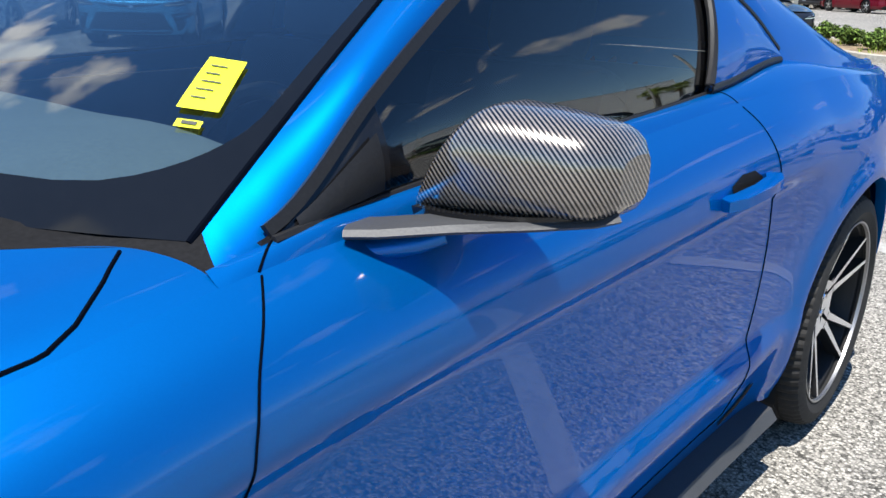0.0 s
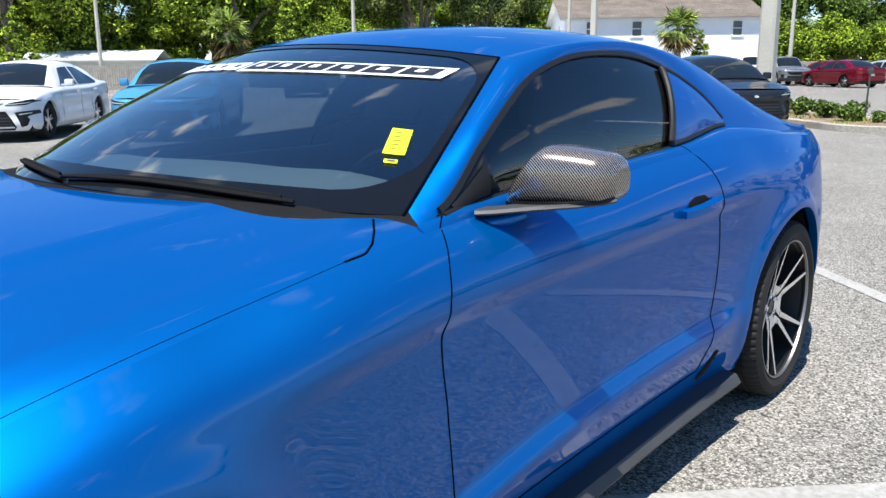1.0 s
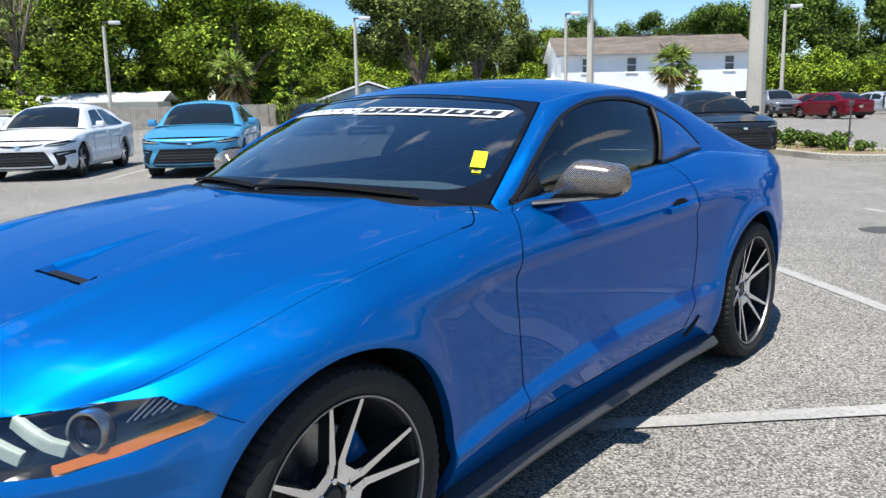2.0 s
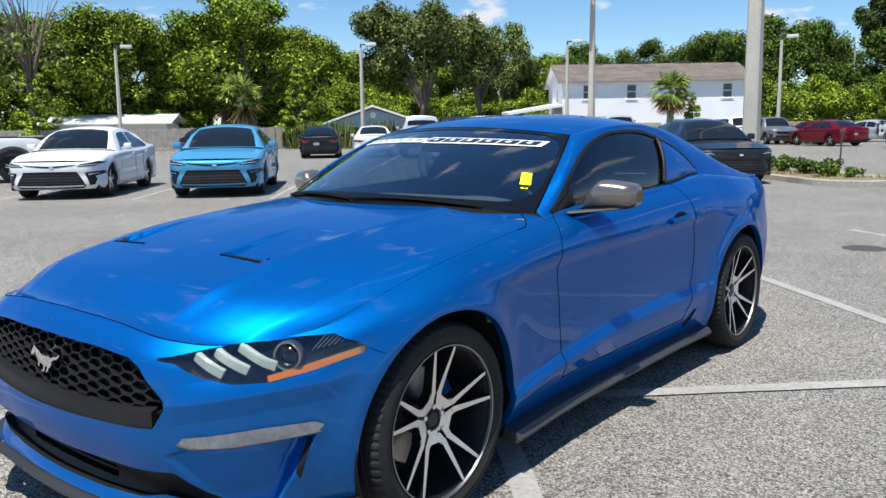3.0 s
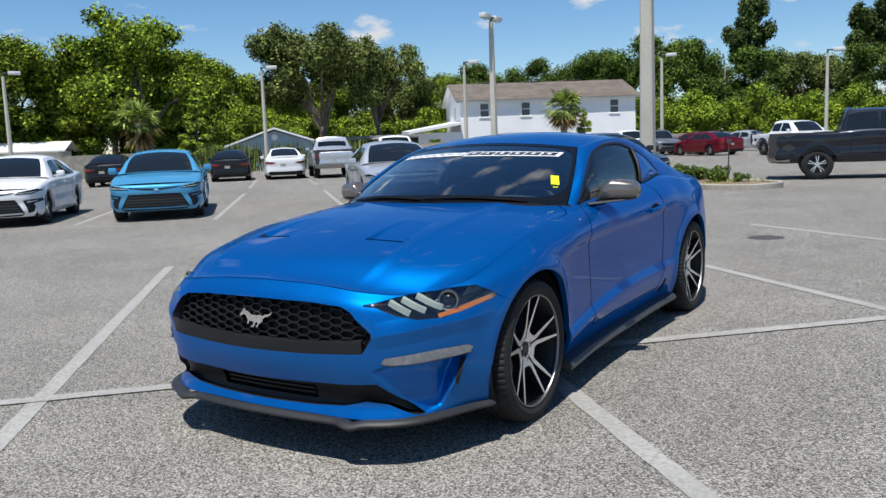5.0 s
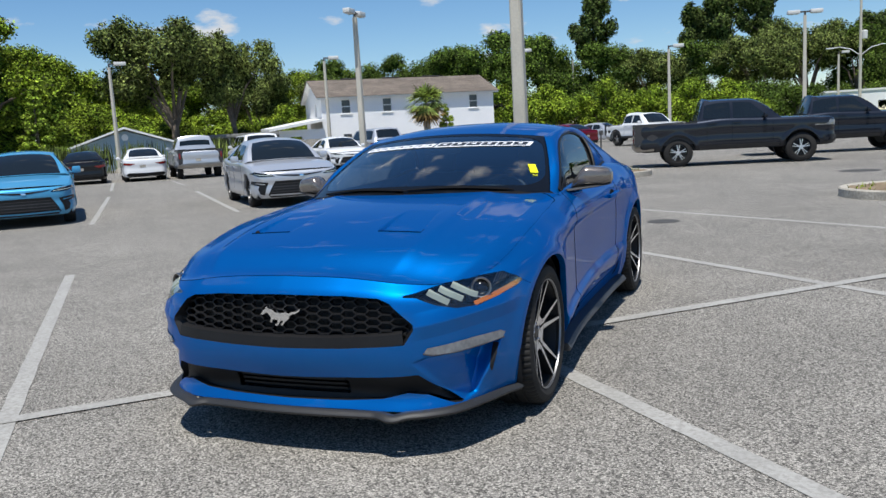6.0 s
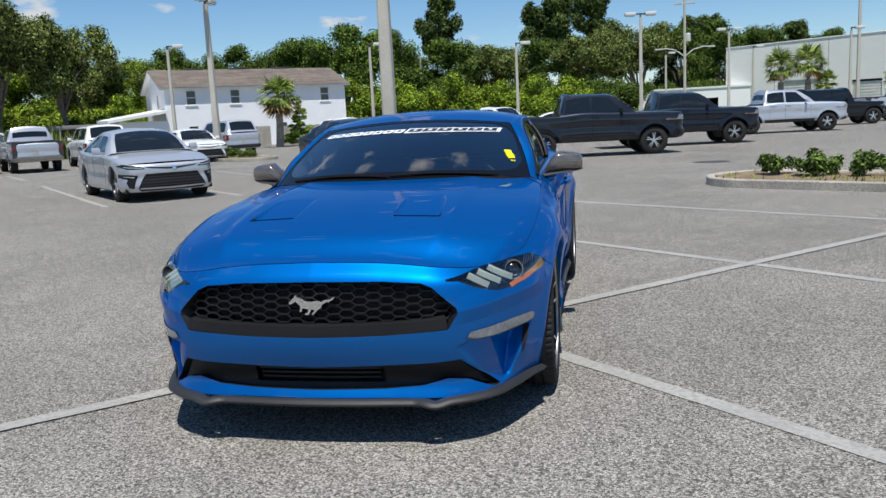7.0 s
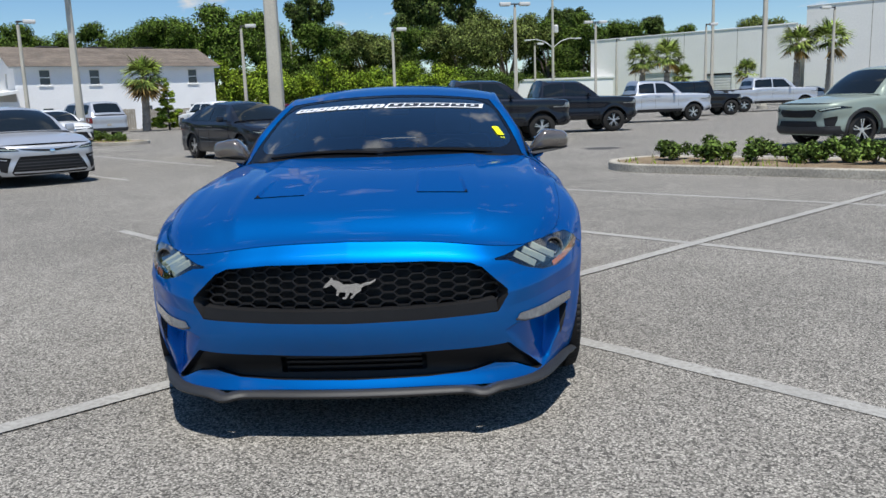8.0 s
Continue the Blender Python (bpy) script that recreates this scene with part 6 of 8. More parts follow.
yy = np.linspace(0.70, 3.72, 200)
pl = sheet(pillar, yy, np.linspace(0, 1, 9))[:2]
put_pair("roof_rail", pl, M_BLUE, coupe, angle=60)
sh = sheet(shoulder, np.linspace(0.768, 3.62, 190), np.linspace(0, 1, 8))[:2]
put_pair("shoulder", sh, M_BLUE, coupe, angle=60)
for sg in (1, -1):
    fl = (lambda vf: vf) if sg > 0 else mirror_x
    g = sheet(lambda y, w: side_glass(y, w), np.linspace(1.0, 2.12, 60), np.linspace(0.0, 1.0, 16))[:2]
    pane = put("side_window", mesh_of("side_window", *fl(g), M_SIDEGLASS), coupe, label="dark smoked side window")
    base = sheet(lambda y, w: side_glass(y, w, 0.001), np.linspace(0.835, 1.03, 24), np.linspace(0, 1, 10))[:2]
    put("window_trim", mesh_of("window_trim", *fl(base), M_BLACKGLOSS), pane)
    sail = sheet(lambda y, w: side_glass(y, w, 0.005 + 0.004 * np.clip((y - 0.88) / 0.1, 0, 1)), np.linspace(0.885, 1.012, 20), np.linspace(0.10, 0.78, 10))[:2]
    put("mirror_sail", mesh_of("mirror_sail", *fl(sail), M_BLACK), pane, label="black triangular corner trim")
    qp = sheet(lambda y, w: side_glass(y + (w - 0.5) * 0.15 * np.clip((2.4 - y) / 0.38, 0, 1), w, 0.015), np.linspace(2.02, 2.42, 30), np.linspace(0.03, 0.96, 14))[:2]
    put("quarter_panel", mesh_of("quarter_panel", *fl(qp), M_BLUE), pane, label="blue panel over the rear quarter window")
    qpos = lambda y, w, o: tuple(side_glass(np.array(y + (w - 0.5) * 0.15 * np.clip((2.4 - y) / 0.38, 0, 1)), np.array(w), o))
    for o, mt, r_ in ((0.011, M_BLACK, 0.010), (0.0135, M_BLUE, 0.0035)):
        rim = [qpos(y, 0.03, o) for y in np.linspace(2.42, 2.02, 24)] + [qpos(2.02, w, o) for w in np.linspace(0.06, 0.96, 16)] + [qpos(y, 0.96, o) for y in np.linspace(2.04, 2.42, 24)]
        put("panel_edge", mesh_of("panel_edge", *fl(tube(rim, r_, 8)), mt), pane)
    edge = [tuple(side_glass(y, 1.0, 0.003)) for y in np.linspace(0.85, 2.44, 70)]
    low = [tuple(side_glass(y, 0.0, 0.003)) for y in np.linspace(0.85, 2.44, 60)]
    put("window_trim", mesh_of("window_trim", *fl(sweep(edge, [(-0.012, -0.003), (0.002, -0.003), (0.002, 0.004), (-0.012, 0.004)], up=(1, 0, 0.5))), M_BLACK), pane)
    put("window_trim", mesh_of("window_trim", *fl(tube(low, 0.0055, 6)), M_BLACK), pane)
    # shut lines of the door
    def flank_line(zs, ys):
        n_ = 70
        z_ = np.linspace(zs[0], zs[-1], n_)
        y_ = spline(zs, ys)(z_)
        s_ = np.interp(y_, PY(np.linspace(ST[7], ST[16], 800)), np.linspace(ST[7], ST[16], 800))
        v_ = (z_ - Z_BOT(s_)) / (Z_TOP(s_) - Z_BOT(s_))
        return [(float(p_), float(min(q_, 1.0))) for p_, q_ in zip(s_, v_)]
    f_lo = flank_line([0.29, 0.40, 0.60, 0.776, 0.838, 0.881, 0.918, 0.935], [0.775, 0.770, 0.745, 0.725, 0.738, 0.760, 0.798, 0.818])
    r_lo = flank_line([0.30, 0.394, 0.53, 0.66, 0.78, 0.858, 0.93, 0.978], [1.99, 2.028, 2.068, 2.08, 2.062, 2.04, 2.015, 2.0])
    gap(fl(line_on(lambda s, v: belt(s, v, 0.0006), f_lo, 0.0014)))
    gap(fl(line_on(lambda s, v: belt(s, v, 0.0006), r_lo, 0.0014)))
    gap(fl(line_on(shoulder, [(0.815 + 0.035 * w, w) for w in np.linspace(0, 1, 16)], 0.0016)))
    gap(fl(line_on(shoulder, [(2.0 - 0.03 * w, w) for w in np.linspace(0, 1, 12)], 0.0014)))
    gap(fl(line_on(lambda s, v: belt(s, v, 0.0004), [(s_, 0.14) for s_ in np.linspace(f_lo[0][0], r_lo[0][0], 120)], 0.0018)))
    # bumper to wing joint
    gap(fl(line_on(lambda s, v: belt(s, v, 0.0), [(ST[5] + 0.01 + 0.13 * t, 0.93 - 0.16 * t) for t in np.linspace(0, 1, 12)], 0.0010)))

wsv = sheet(screen, np.linspace(-1, 1, 50), np.linspace(0, 1, 40))[:2]
wscreen = put("windscreen", mesh_of("windscreen", *wsv, M_WSGLASS), coupe, label="dark tinted windscreen with a banner strip")


def screen_patch(name, m, r0, r1, q0, q1, out, slant=0.0, n=(6, 4), label="", parent=None):
    f = lambda r, q: screen(r + slant * (q - q0), q, out)
    return put(name, mesh_of(name, *sheet(f, np.linspace(r0, r1, n[0]), np.linspace(q0, q1, n[1]))[:2], m), parent or wscreen, label=label)


# black ceramic border with rounded inner corners
def border():
    def rounded(r, q):
        a = np.abs(r)
        dx, dy = a - 0.82, np.maximum(0.30 - q, q - 0.74)
        return np.hypot(np.maximum(dx, 0) / 0.155, np.maximum(dy, 0) / 0.21) - 1.0
    R, Q = [], []
    V, Fs = [], []
    n = 160
    for i in range(n):
        a = 2 * math.pi * i / n
        lo, hi = 0.0, 3.0
        c, s_ = math.cos(a), math.sin(a)
        for _ in range(40):
            m = (lo + hi) / 2
            if rounded(np.array(c * m), np.array(0.5 + s_ * m * 0.5)) < 0:
                lo = m
            else:
                hi = m
        k = 1.0 / max(abs(c), abs(s_))
        for t in np.linspace(0, 1, 7):
            m = lo + (k - lo) * t
            V.append(tuple(screen(np.array(np.clip(c * m, -1, 1)), np.array(np.clip(0.5 + s_ * m * 0.5, 0, 1)), 0.002)))
    for i in range(n):
        k = (i + 1) % n
        for j in range(6):
            Fs.append((i * 7 + j, i * 7 + j + 1, k * 7 + j + 1, k * 7 + j))
    return V, Fs


put("glass_border", mesh_of("glass_border", *border(), M_CERAMIC), wscreen, label="black glass border")
# banner: plain slanted blocks, white on glass and dark on a white strip
def banner(m, u0, u1, h0, h1, out, n=(5, 3), label=""):
    f = lambda u, h: screen(u + 0.036 * h, 0.690 + 0.088 * u * u + 0.095 * h, out)
    put("banner_block", mesh_of("banner_block", *sheet(f, np.linspace(u0, u1, n[0]), np.linspace(h0, h1, n[1]))[:2], m), wscreen, label=label)


# eight plain white blocks on the glass, then a white strip with plain dark blocks
for i in range(8):
    r0 = -0.885 + 0.107 * i
    banner(M_DECALWHITE, r0, r0 + 0.092, 0.14, 0.86, 0.004, (5, 3), "white block of the banner strip")
    banner(M_CERAMIC, r0 + 0.032, r0 + 0.062, 0.36, 0.64, 0.0055, (3, 3), "dark notch in the block")
banner(M_DECALWHITE, -0.02, 0.86, 0.0, 1.0, 0.004, (20, 4), "white banner strip")
for i in range(6):
    r0 = 0.005 + 0.139 * i
    banner(M_DECALBLACK, r0, r0 + 0.122, 0.16, 0.84, 0.0055, (5, 3), "dark block of the banner strip")
    banner(M_DECALWHITE, r0 + 0.044, r0 + 0.078, 0.36, 0.64, 0.007, (3, 3), "pale notch in the block")
# yellow windscreen sticker with dark writing rows
screen_patch("price_sticker", M_YELLOW, 0.872, 0.926, 0.27, 0.405, 0.005, -0.17, (4, 4), "bright yellow paper sticker")
for i in range(5):
    screen_patch("print_row", M_PRINT, 0.878 - 0.0036 * i, 0.898 + 0.004 * (i % 3) - 0.0036 * i, 0.295 + 0.021 * i, 0.2985 + 0.021 * i, 0.0065, 0.0, (3, 2))
screen_patch("price_sticker", M_YELLOW, 0.890, 0.922, 0.226, 0.244, 0.005, -0.17, (3, 3), "small yellow sticker strip")
screen_patch("print_row", M_PRINT, 0.897, 0.916, 0.231, 0.239, 0.0065, -0.17)
gap(line_on(lambda r, q: screen(r, q, 0.0), [(1, q) for q in np.linspace(0, 1, 20)], 0.004), wscreen)
gap(line_on(lambda r, q: screen(r, q, 0.0), [(-1, q) for q in np.linspace(0, 1, 20)], 0.004), wscreen)
gap(line_on(lambda r, q: screen(r, q, 0.0), [(r, 1.0) for r in np.linspace(-1, 1, 40)], 0.004), wscreen)


# cowl between hood and glass, wipers
def cowl(r, w):
    r, w = np.asarray(r, float), np.asarray(w, float)
    a, b = hood(r, np.ones_like(r) * 1.0), screen(r, np.zeros_like(r) + 0.03)
    X = a + (b - a) * w[..., None]
    X[..., 2] -= 0.006 * np.sin(math.pi * w)
    return X


put("cowl", mesh_of("cowl", *sheet(cowl, np.linspace(-1, 1, 50), np.linspace(0, 1, 8))[:2], M_MATTBLACK), coupe, label="black plastic cowl below the windscreen")
for x0, x1 in ((-0.62, 0.02), (0.02, 0.60)):
    root = put("wiper", mesh_of("wiper", *tube([tuple(screen(np.array((x1 + (x0 - x1) * t) / 0.77), np.array(0.01 + 0.030 * math.sin(math.pi * t * 0.9)), 0.012)) for t in np.linspace(0, 1, 16)], 0.005, 6), M_MATTBLACK), coupe, label="thin black wiper")
    put("blade", mesh_of("blade", *sweep([tuple(screen(np.array((x1 + (x0 - x1) * t) / 0.77), np.array(0.02 + 0.030 * math.sin(math.pi * t)), 0.006)) for t in np.linspace(0.05, 1, 16)], [(-0.005, 0), (0.005, 0), (0.002, 0.010), (-0.002, 0.010)]), M_MATTBLACK), root)


# door mirrors
def mirror_cap(n=30, k=32):
    V, Fs = [], []
    for i in range(n + 1):
        u = i / n
        x = 0.834 + 0.228 * u
        rise = min(u / 0.40, 1)
        up = (1 - (1 - rise) ** 1.7) * (1 - 0.30 * max(0, (u - 0.36) / 0.64) ** 1.4)
        end = max(0.0, 1 - (max(0, u - 0.80) / 0.205) ** 3.2) ** 0.5
        h = (0.020 + 0.104 * up) * (0.38 + 0.62 * end)
        d = (0.034 + 0.046 * up) * (0.35 + 0.65 * end)
        zb = 0.954 + 0.016 * u + 0.026 * (1 - end)
        yc = 1.075 + 0.055 * u
        for j in range(k):
            a = 2 * math.pi * j / k
            c, s_ = math.cos(a), math.sin(a)
            y_ = -abs(c) ** 0.75 * d if c > 0 else abs(c) ** 0.4 * 0.045 * (0.5 + 0.5 * end)
            V.append((x, yc + y_, zb + h * (0.5 + 0.5 * (abs(s_) ** 0.62) * (1 if s_ > 0 else -1))))
    for i in range(n):
        for j in range(k):
            q = (j + 1) % k
            Fs.append((i * k + j, i * k + q, (i + 1) * k + q, (i + 1) * k + j))
    Fs.append(tuple(range(k)))
    Fs.append(tuple((n * k + j) for j in range(k))[::-1])
    return V, Fs


for sg in (1, -1):
    fl = (lambda vf: vf) if sg > 0 else mirror_x
    arm = [(0.822, 0.945, 0.950), (0.85, 0.965, 0.952), (0.905, 1.02, 0.957), (0.975, 1.075, 0.963), (1.025, 1.11, 0.970), (1.042, 1.125, 0.976)]
    root = put("door_mirror", mesh_of("door_mirror", *fl(sweep(arm, lambda t: [(-0.026 - 0.006 * t, -0.004), (0.026, -0.005), (0.032 + 0.004 * t, 0.0), (0.026, 0.006), (-0.022, 0.006), (-0.030 - 0.006 * t, 0.0)])), M_GREYPLASTIC), coupe, label="door mirror with a carbon-weave cap")
    put("mirror_cap", mesh_of("mirror_cap", *fl(mirror_cap()), M_CARBON, angle=60), root, label="glossy carbon-weave mirror cap")
    put("mirror_glass", mesh_of("mirror_glass", *fl(moved(box(-0.08, 0.07, -0.003, 0.003, -0.04, 0.03, 0.003), pose(0.945, 1.148, 1.010, 0, 0, 12))), M_CHROME), root)
    band = [(0.846 + 0.185 * t, 1.078 + 0.05 * t - (0.026 + 0.038 * math.sin(math.pi * min(1, 0.15 + t * 0.8))), 0.958 + 0.014 * t) for t in np.linspace(0, 1, 20)]
    put("lower_trim", mesh_of("lower_trim", *fl(sweep(band, [(-0.012, -0.007), (0.010, -0.007), (0.012, 0.006), (-0.012, 0.008)])), M_BLACKGLOSS), root, label="gloss black strip under the cap")
    foot = [(0.805, 0.95, 0.922), (0.835, 0.97, 0.926), (0.875, 1.0, 0.936), (0.895, 1.02, 0.944)]
    put("foot", mesh_of("foot", *fl(sweep(foot, lambda t: [(a * (1 - 0.5 * t), b * 0.55 * (1 - 0.4 * t)) for a, b in ring(0.036, 18)])), M_BLUE), root)

# door handles
for sg in (1, -1):
    fl = (lambda vf: vf) if sg > 0 else mirror_x
    sx = lambda y: float(np.interp(y, PY(np.linspace(ST[7], ST[16], 400)), np.linspace(ST[7], ST[16], 400)))
    vz = lambda s_, z: (z - float(Z_BOT(s_))) / (float(Z_TOP(s_)) - float(Z_BOT(s_)))

    def on_flank(y, z, out):
        s_ = sx(y)
        return tuple(belt(np.array(s_), np.array(vz(s_, z)), out))
    # black patch on the skin stands in for shade in the handle's hollow
    cup_shade = poly_sdf([(1.80, 0.862), (1.85, 0.876), (1.91, 0.875), (1.945, 0.858), (1.93, 0.838), (1.86, 0.828), (1.81, 0.838)])
    dish = sheet(lambda s, v: belt(s, v, 0.0015), np.linspace(sx(1.7), sx(2.05), 50), np.linspace(0.6, 1, 50), lambda X: -cup_shade(X[..., 1], X[..., 2]))[:2]
    root = put("door_handle", mesh_of("door_handle", *fl(sweep([on_flank(y, z, o) for y, z, o in ((1.755, 0.838, 0.004), (1.79, 0.842, 0.022), (1.87, 0.848, 0.030), (1.94, 0.852, 0.026), (1.985, 0.852, 0.006))], [(-0.010, -0.016), (0.010, -0.016), (0.013, 0.0), (0.010, 0.016), (-0.010, 0.016)], up=(1, 0, 0))), M_BLUE), coupe, label="body-coloured door handle over a black patch for shade")
    put("cup_shade", mesh_of("cup_shade", *fl(dish), M_MATTBLACK), root)

# sills, underside, tail
for sg in (1, -1):
    fl = (lambda vf: vf) if sg > 0 else mirror_x
    path = [(float(np.interp(y, PY(np.linspace(ST[7], ST[14], 300)), PX(np.linspace(ST[7], ST[14], 300)))) - 0.020, y, 0.165 + 0.012 * (y - 0.42)) for y in np.linspace(0.405, 2.30, 30)]
    put("side_skirt", mesh_of("side_skirt", *fl(sweep(path, [(-0.09, -0.022), (0.010, -0.026), (0.018, -0.012), (0.0, 0.014), (-0.09, 0.026)])), M_GREYPLASTIC), coupe, label="matt black side skirt")
    vent = poly_sdf([(2.02, 0.262), (2.11, 0.34), (2.135, 0.335), (2.10, 0.265), (2.05, 0.245)])
    ve = sheet(lambda s, v: belt(s, v, 0.003), np.linspace(sx(1.9), sx(2.3), 50), np.linspace(0, 0.4, 50), lambda X: -vent(X[..., 1], X[..., 2]))[:2]
    put("rocker_insert", mesh_of("rocker_insert", *fl(ve), M_MATTBLACK), body)
ub_y = np.concatenate([np.linspace(-0.80, -0.40, 14), [-0.399, 0.399], np.linspace(0.40, 2.30, 12), [2.301, 3.12], np.linspace(3.121, 3.66, 10)])
PLAN_Y, PLAN_X = PY(np.linspace(0, S_END, 900)), PX(np.linspace(0, S_END, 900))
ub_x = [0.58 if -0.4 < y_ < 0.3995 or 2.3005 < y_ < 3.1205 else float(np.interp(y_, PLAN_Y, PLAN_X)) - 0.075 for y_ in ub_y]
ub = [(sx_ * x_, y_, z_) for x_, y_ in zip(ub_x, ub_y) for sx_ in (-1, 1) for z_ in (0.185, 0.21)]
ubf = [f for i in range(len(ub_y) - 1) for f in ((4 * i, 4 * i + 2, 4 * i + 6, 4 * i + 4), (4 * i + 1, 4 * i + 5, 4 * i + 7, 4 * i + 3), (4 * i, 4 * i + 4, 4 * i + 5, 4 * i + 1), (4 * i + 2, 4 * i + 3, 4 * i + 7, 4 * i + 6))]
put("underbody", mesh_of("underbody", *merge((ub, ubf), box(-0.55, 0.55, -0.70, 0.40, 0.23, 0.60)), M_BLACK, smooth=False), coupe)
wing = [(x, 3.70 - 0.14 * abs(x / 0.7) ** 3, 1.005 - 0.04 * abs(x / 0.66) ** 4) for x in np.linspace(-0.68, 0.68, 40)]
put("spoiler", mesh_of("spoiler", *sweep(wing, [(-0.08, -0.035), (0.09, -0.05), (0.10, -0.005), (0.03, 0.008), (-0.08, -0.025)]), M_BLUE), coupe, label="blue lip spoiler on the tail")
for sg in (1, -1):
    for i in range(3):
        x0 = 0.28 + 0.10 * i
        y_ = 3.770 - 0.02 * i
        put("tail_lamp", mesh_of("tail_lamp", *box(min(sg * x0, sg * (x0 + 0.06)), max(sg * x0, sg * (x0 + 0.06)), y_, y_ + 0.02, 0.76, 0.90, 0.006), M_REDLENS), coupe)


# cabin


tub = merge(box(-0.74, 0.74, 0.55, 2.9, 0.25, 0.28), box(-0.76, -0.73, 0.60, 2.9, 0.28, 0.93), box(0.73, 0.76, 0.60, 2.9, 0.28, 0.93), box(-0.73, 0.73, 2.86, 2.9, 0.28, 0.93), box(-0.73, 0.73, 0.45, 0.50, 0.28, 0.88))

put("cabin_tub", mesh_of("cabin_tub", *tub, M_DARKTRIM, smooth=False), coupe)
V, Fs = sheet(lambda x, w: np.stack([x, 0.50 + 0.30 * np.abs(x / 0.72) ** 2.2 * (1 - w) + 0.60 * w, 0.918 + 0.065 * np.sin(w * 2.4) - 0.10 * np.clip(w - 0.88, 0, 1) / 0.12 + 0.012 * np.cos(x * 4) + 0.018 * np.exp(-((x - 0.37) / 0.16) ** 2) * w], -1), np.linspace(-0.72, 0.72, 30), np.linspace(0, 1, 14))[:2]
put("dashboard", mesh_of("dashboard", *merge((V, Fs), box(-0.72, 0.72, 1.03, 1.09, 0.55, 0.86, 0.02)), M_DASH), coupe, label="dark grey dashboard")
sw = put("steering_wheel", mesh_of("steering_wheel", *moved(tube([(0.18 * math.cos(a), 0.18 * math.sin(a), 0) for a in np.linspace(0, 2 * math.pi, 40)[:-1]], 0.016, 8, True), pose(0.37, 1.14, 0.86, 68, 0, 0)), M_BLACK), coupe)
put("hub", mesh_of("hub", *moved(merge(box(-0.17, 0.17, -0.03, 0.03, -0.02, 0.01, 0.008), box(-0.06, 0.06, -0.16, 0.05, -0.025, 0.015, 0.01)), pose(0.37, 1.14, 0.86, 68, 0, 0)), M_STEEL), sw)


def seat(x, y):
    root = put("seat", mesh_of("seat", *merge(box(x - 0.26, x + 0.26, y, y + 0.52, 0.36, 0.56, 0.06)), M_DARKTRIM), coupe)
    back = moved(box(-0.25, 0.25, -0.07, 0.07, 0.0, 0.56, 0.055), pose(x, y + 0.55, 0.50, -18, 0, 0))
    put("backrest", mesh_of("backrest", *back, M_DARKTRIM), root)
    put("headrest", mesh_of("headrest", *moved(box(-0.13, 0.13, -0.05, 0.05, 0.0, 0.19, 0.045), pose(x, y + 0.74, 1.03, -12, 0, 0)), M_DARKTRIM), root)


for x in (-0.37, 0.37):
    seat(x, 1.22)
put("rear_bench", mesh_of("rear_bench", *merge(box(-0.6, 0.6, 2.2, 2.6, 0.40, 0.55, 0.05), moved(box(-0.6, 0.6, -0.06, 0.06, 0, 0.5, 0.05), pose(0, 2.62, 0.5, -25, 0, 0))), M_DARKTRIM), coupe)
put("rear_view_mirror", mesh_of("rear_view_mirror", *box(-0.12, 0.12, 1.10, 1.13, 1.19, 1.25, 0.012), M_BLACK), coupe)
put("headliner", mesh_of("headliner", *sheet(lambda r, q: roof(r, q, -0.03), np.linspace(-0.97, 0.97, 20), np.linspace(0.01, 0.55, 20))[:2], M_DARKTRIM), coupe)


# wheels
def tyre_mesh(R=0.338, r=0.262, w=0.255):
    prof = [(r - 0.004, w * 0.40), (r + 0.006, w * 0.46), (r + 0.03, w * 0.5), (R - 0.03, w * 0.495), (R - 0.012, w * 0.465), (R - 0.003, w * 0.40),
            (R, w * 0.30), (R, w * 0.27), (R - 0.008, w * 0.262), (R - 0.008, w * 0.225), (R, w * 0.217), (R + 0.001, w * 0.09), (R - 0.008, w * 0.08), (R - 0.008, w * 0.035), (R + 0.001, w * 0.025)]
    prof = prof + [(a, -b) for a, b in prof[::-1]]
    V, Fs = lathe(prof, 216, "x")
    n = len(prof)
    out = []
    for i, (x, y, z) in enumerate(V):
        seg, j = divmod(i, n)
        rr = math.hypot(y, z)
        if (j in (4, 5, 6, 7) or j in (n - 5, n - 6, n - 7, n - 8)) and seg % 3 == 0:
            k = (rr - 0.005) / rr
            y, z = y * k, z * k
        out.append((x, y, z))
    return mesh_of("tyre", out, Fs, M_RUBBER, angle=25)


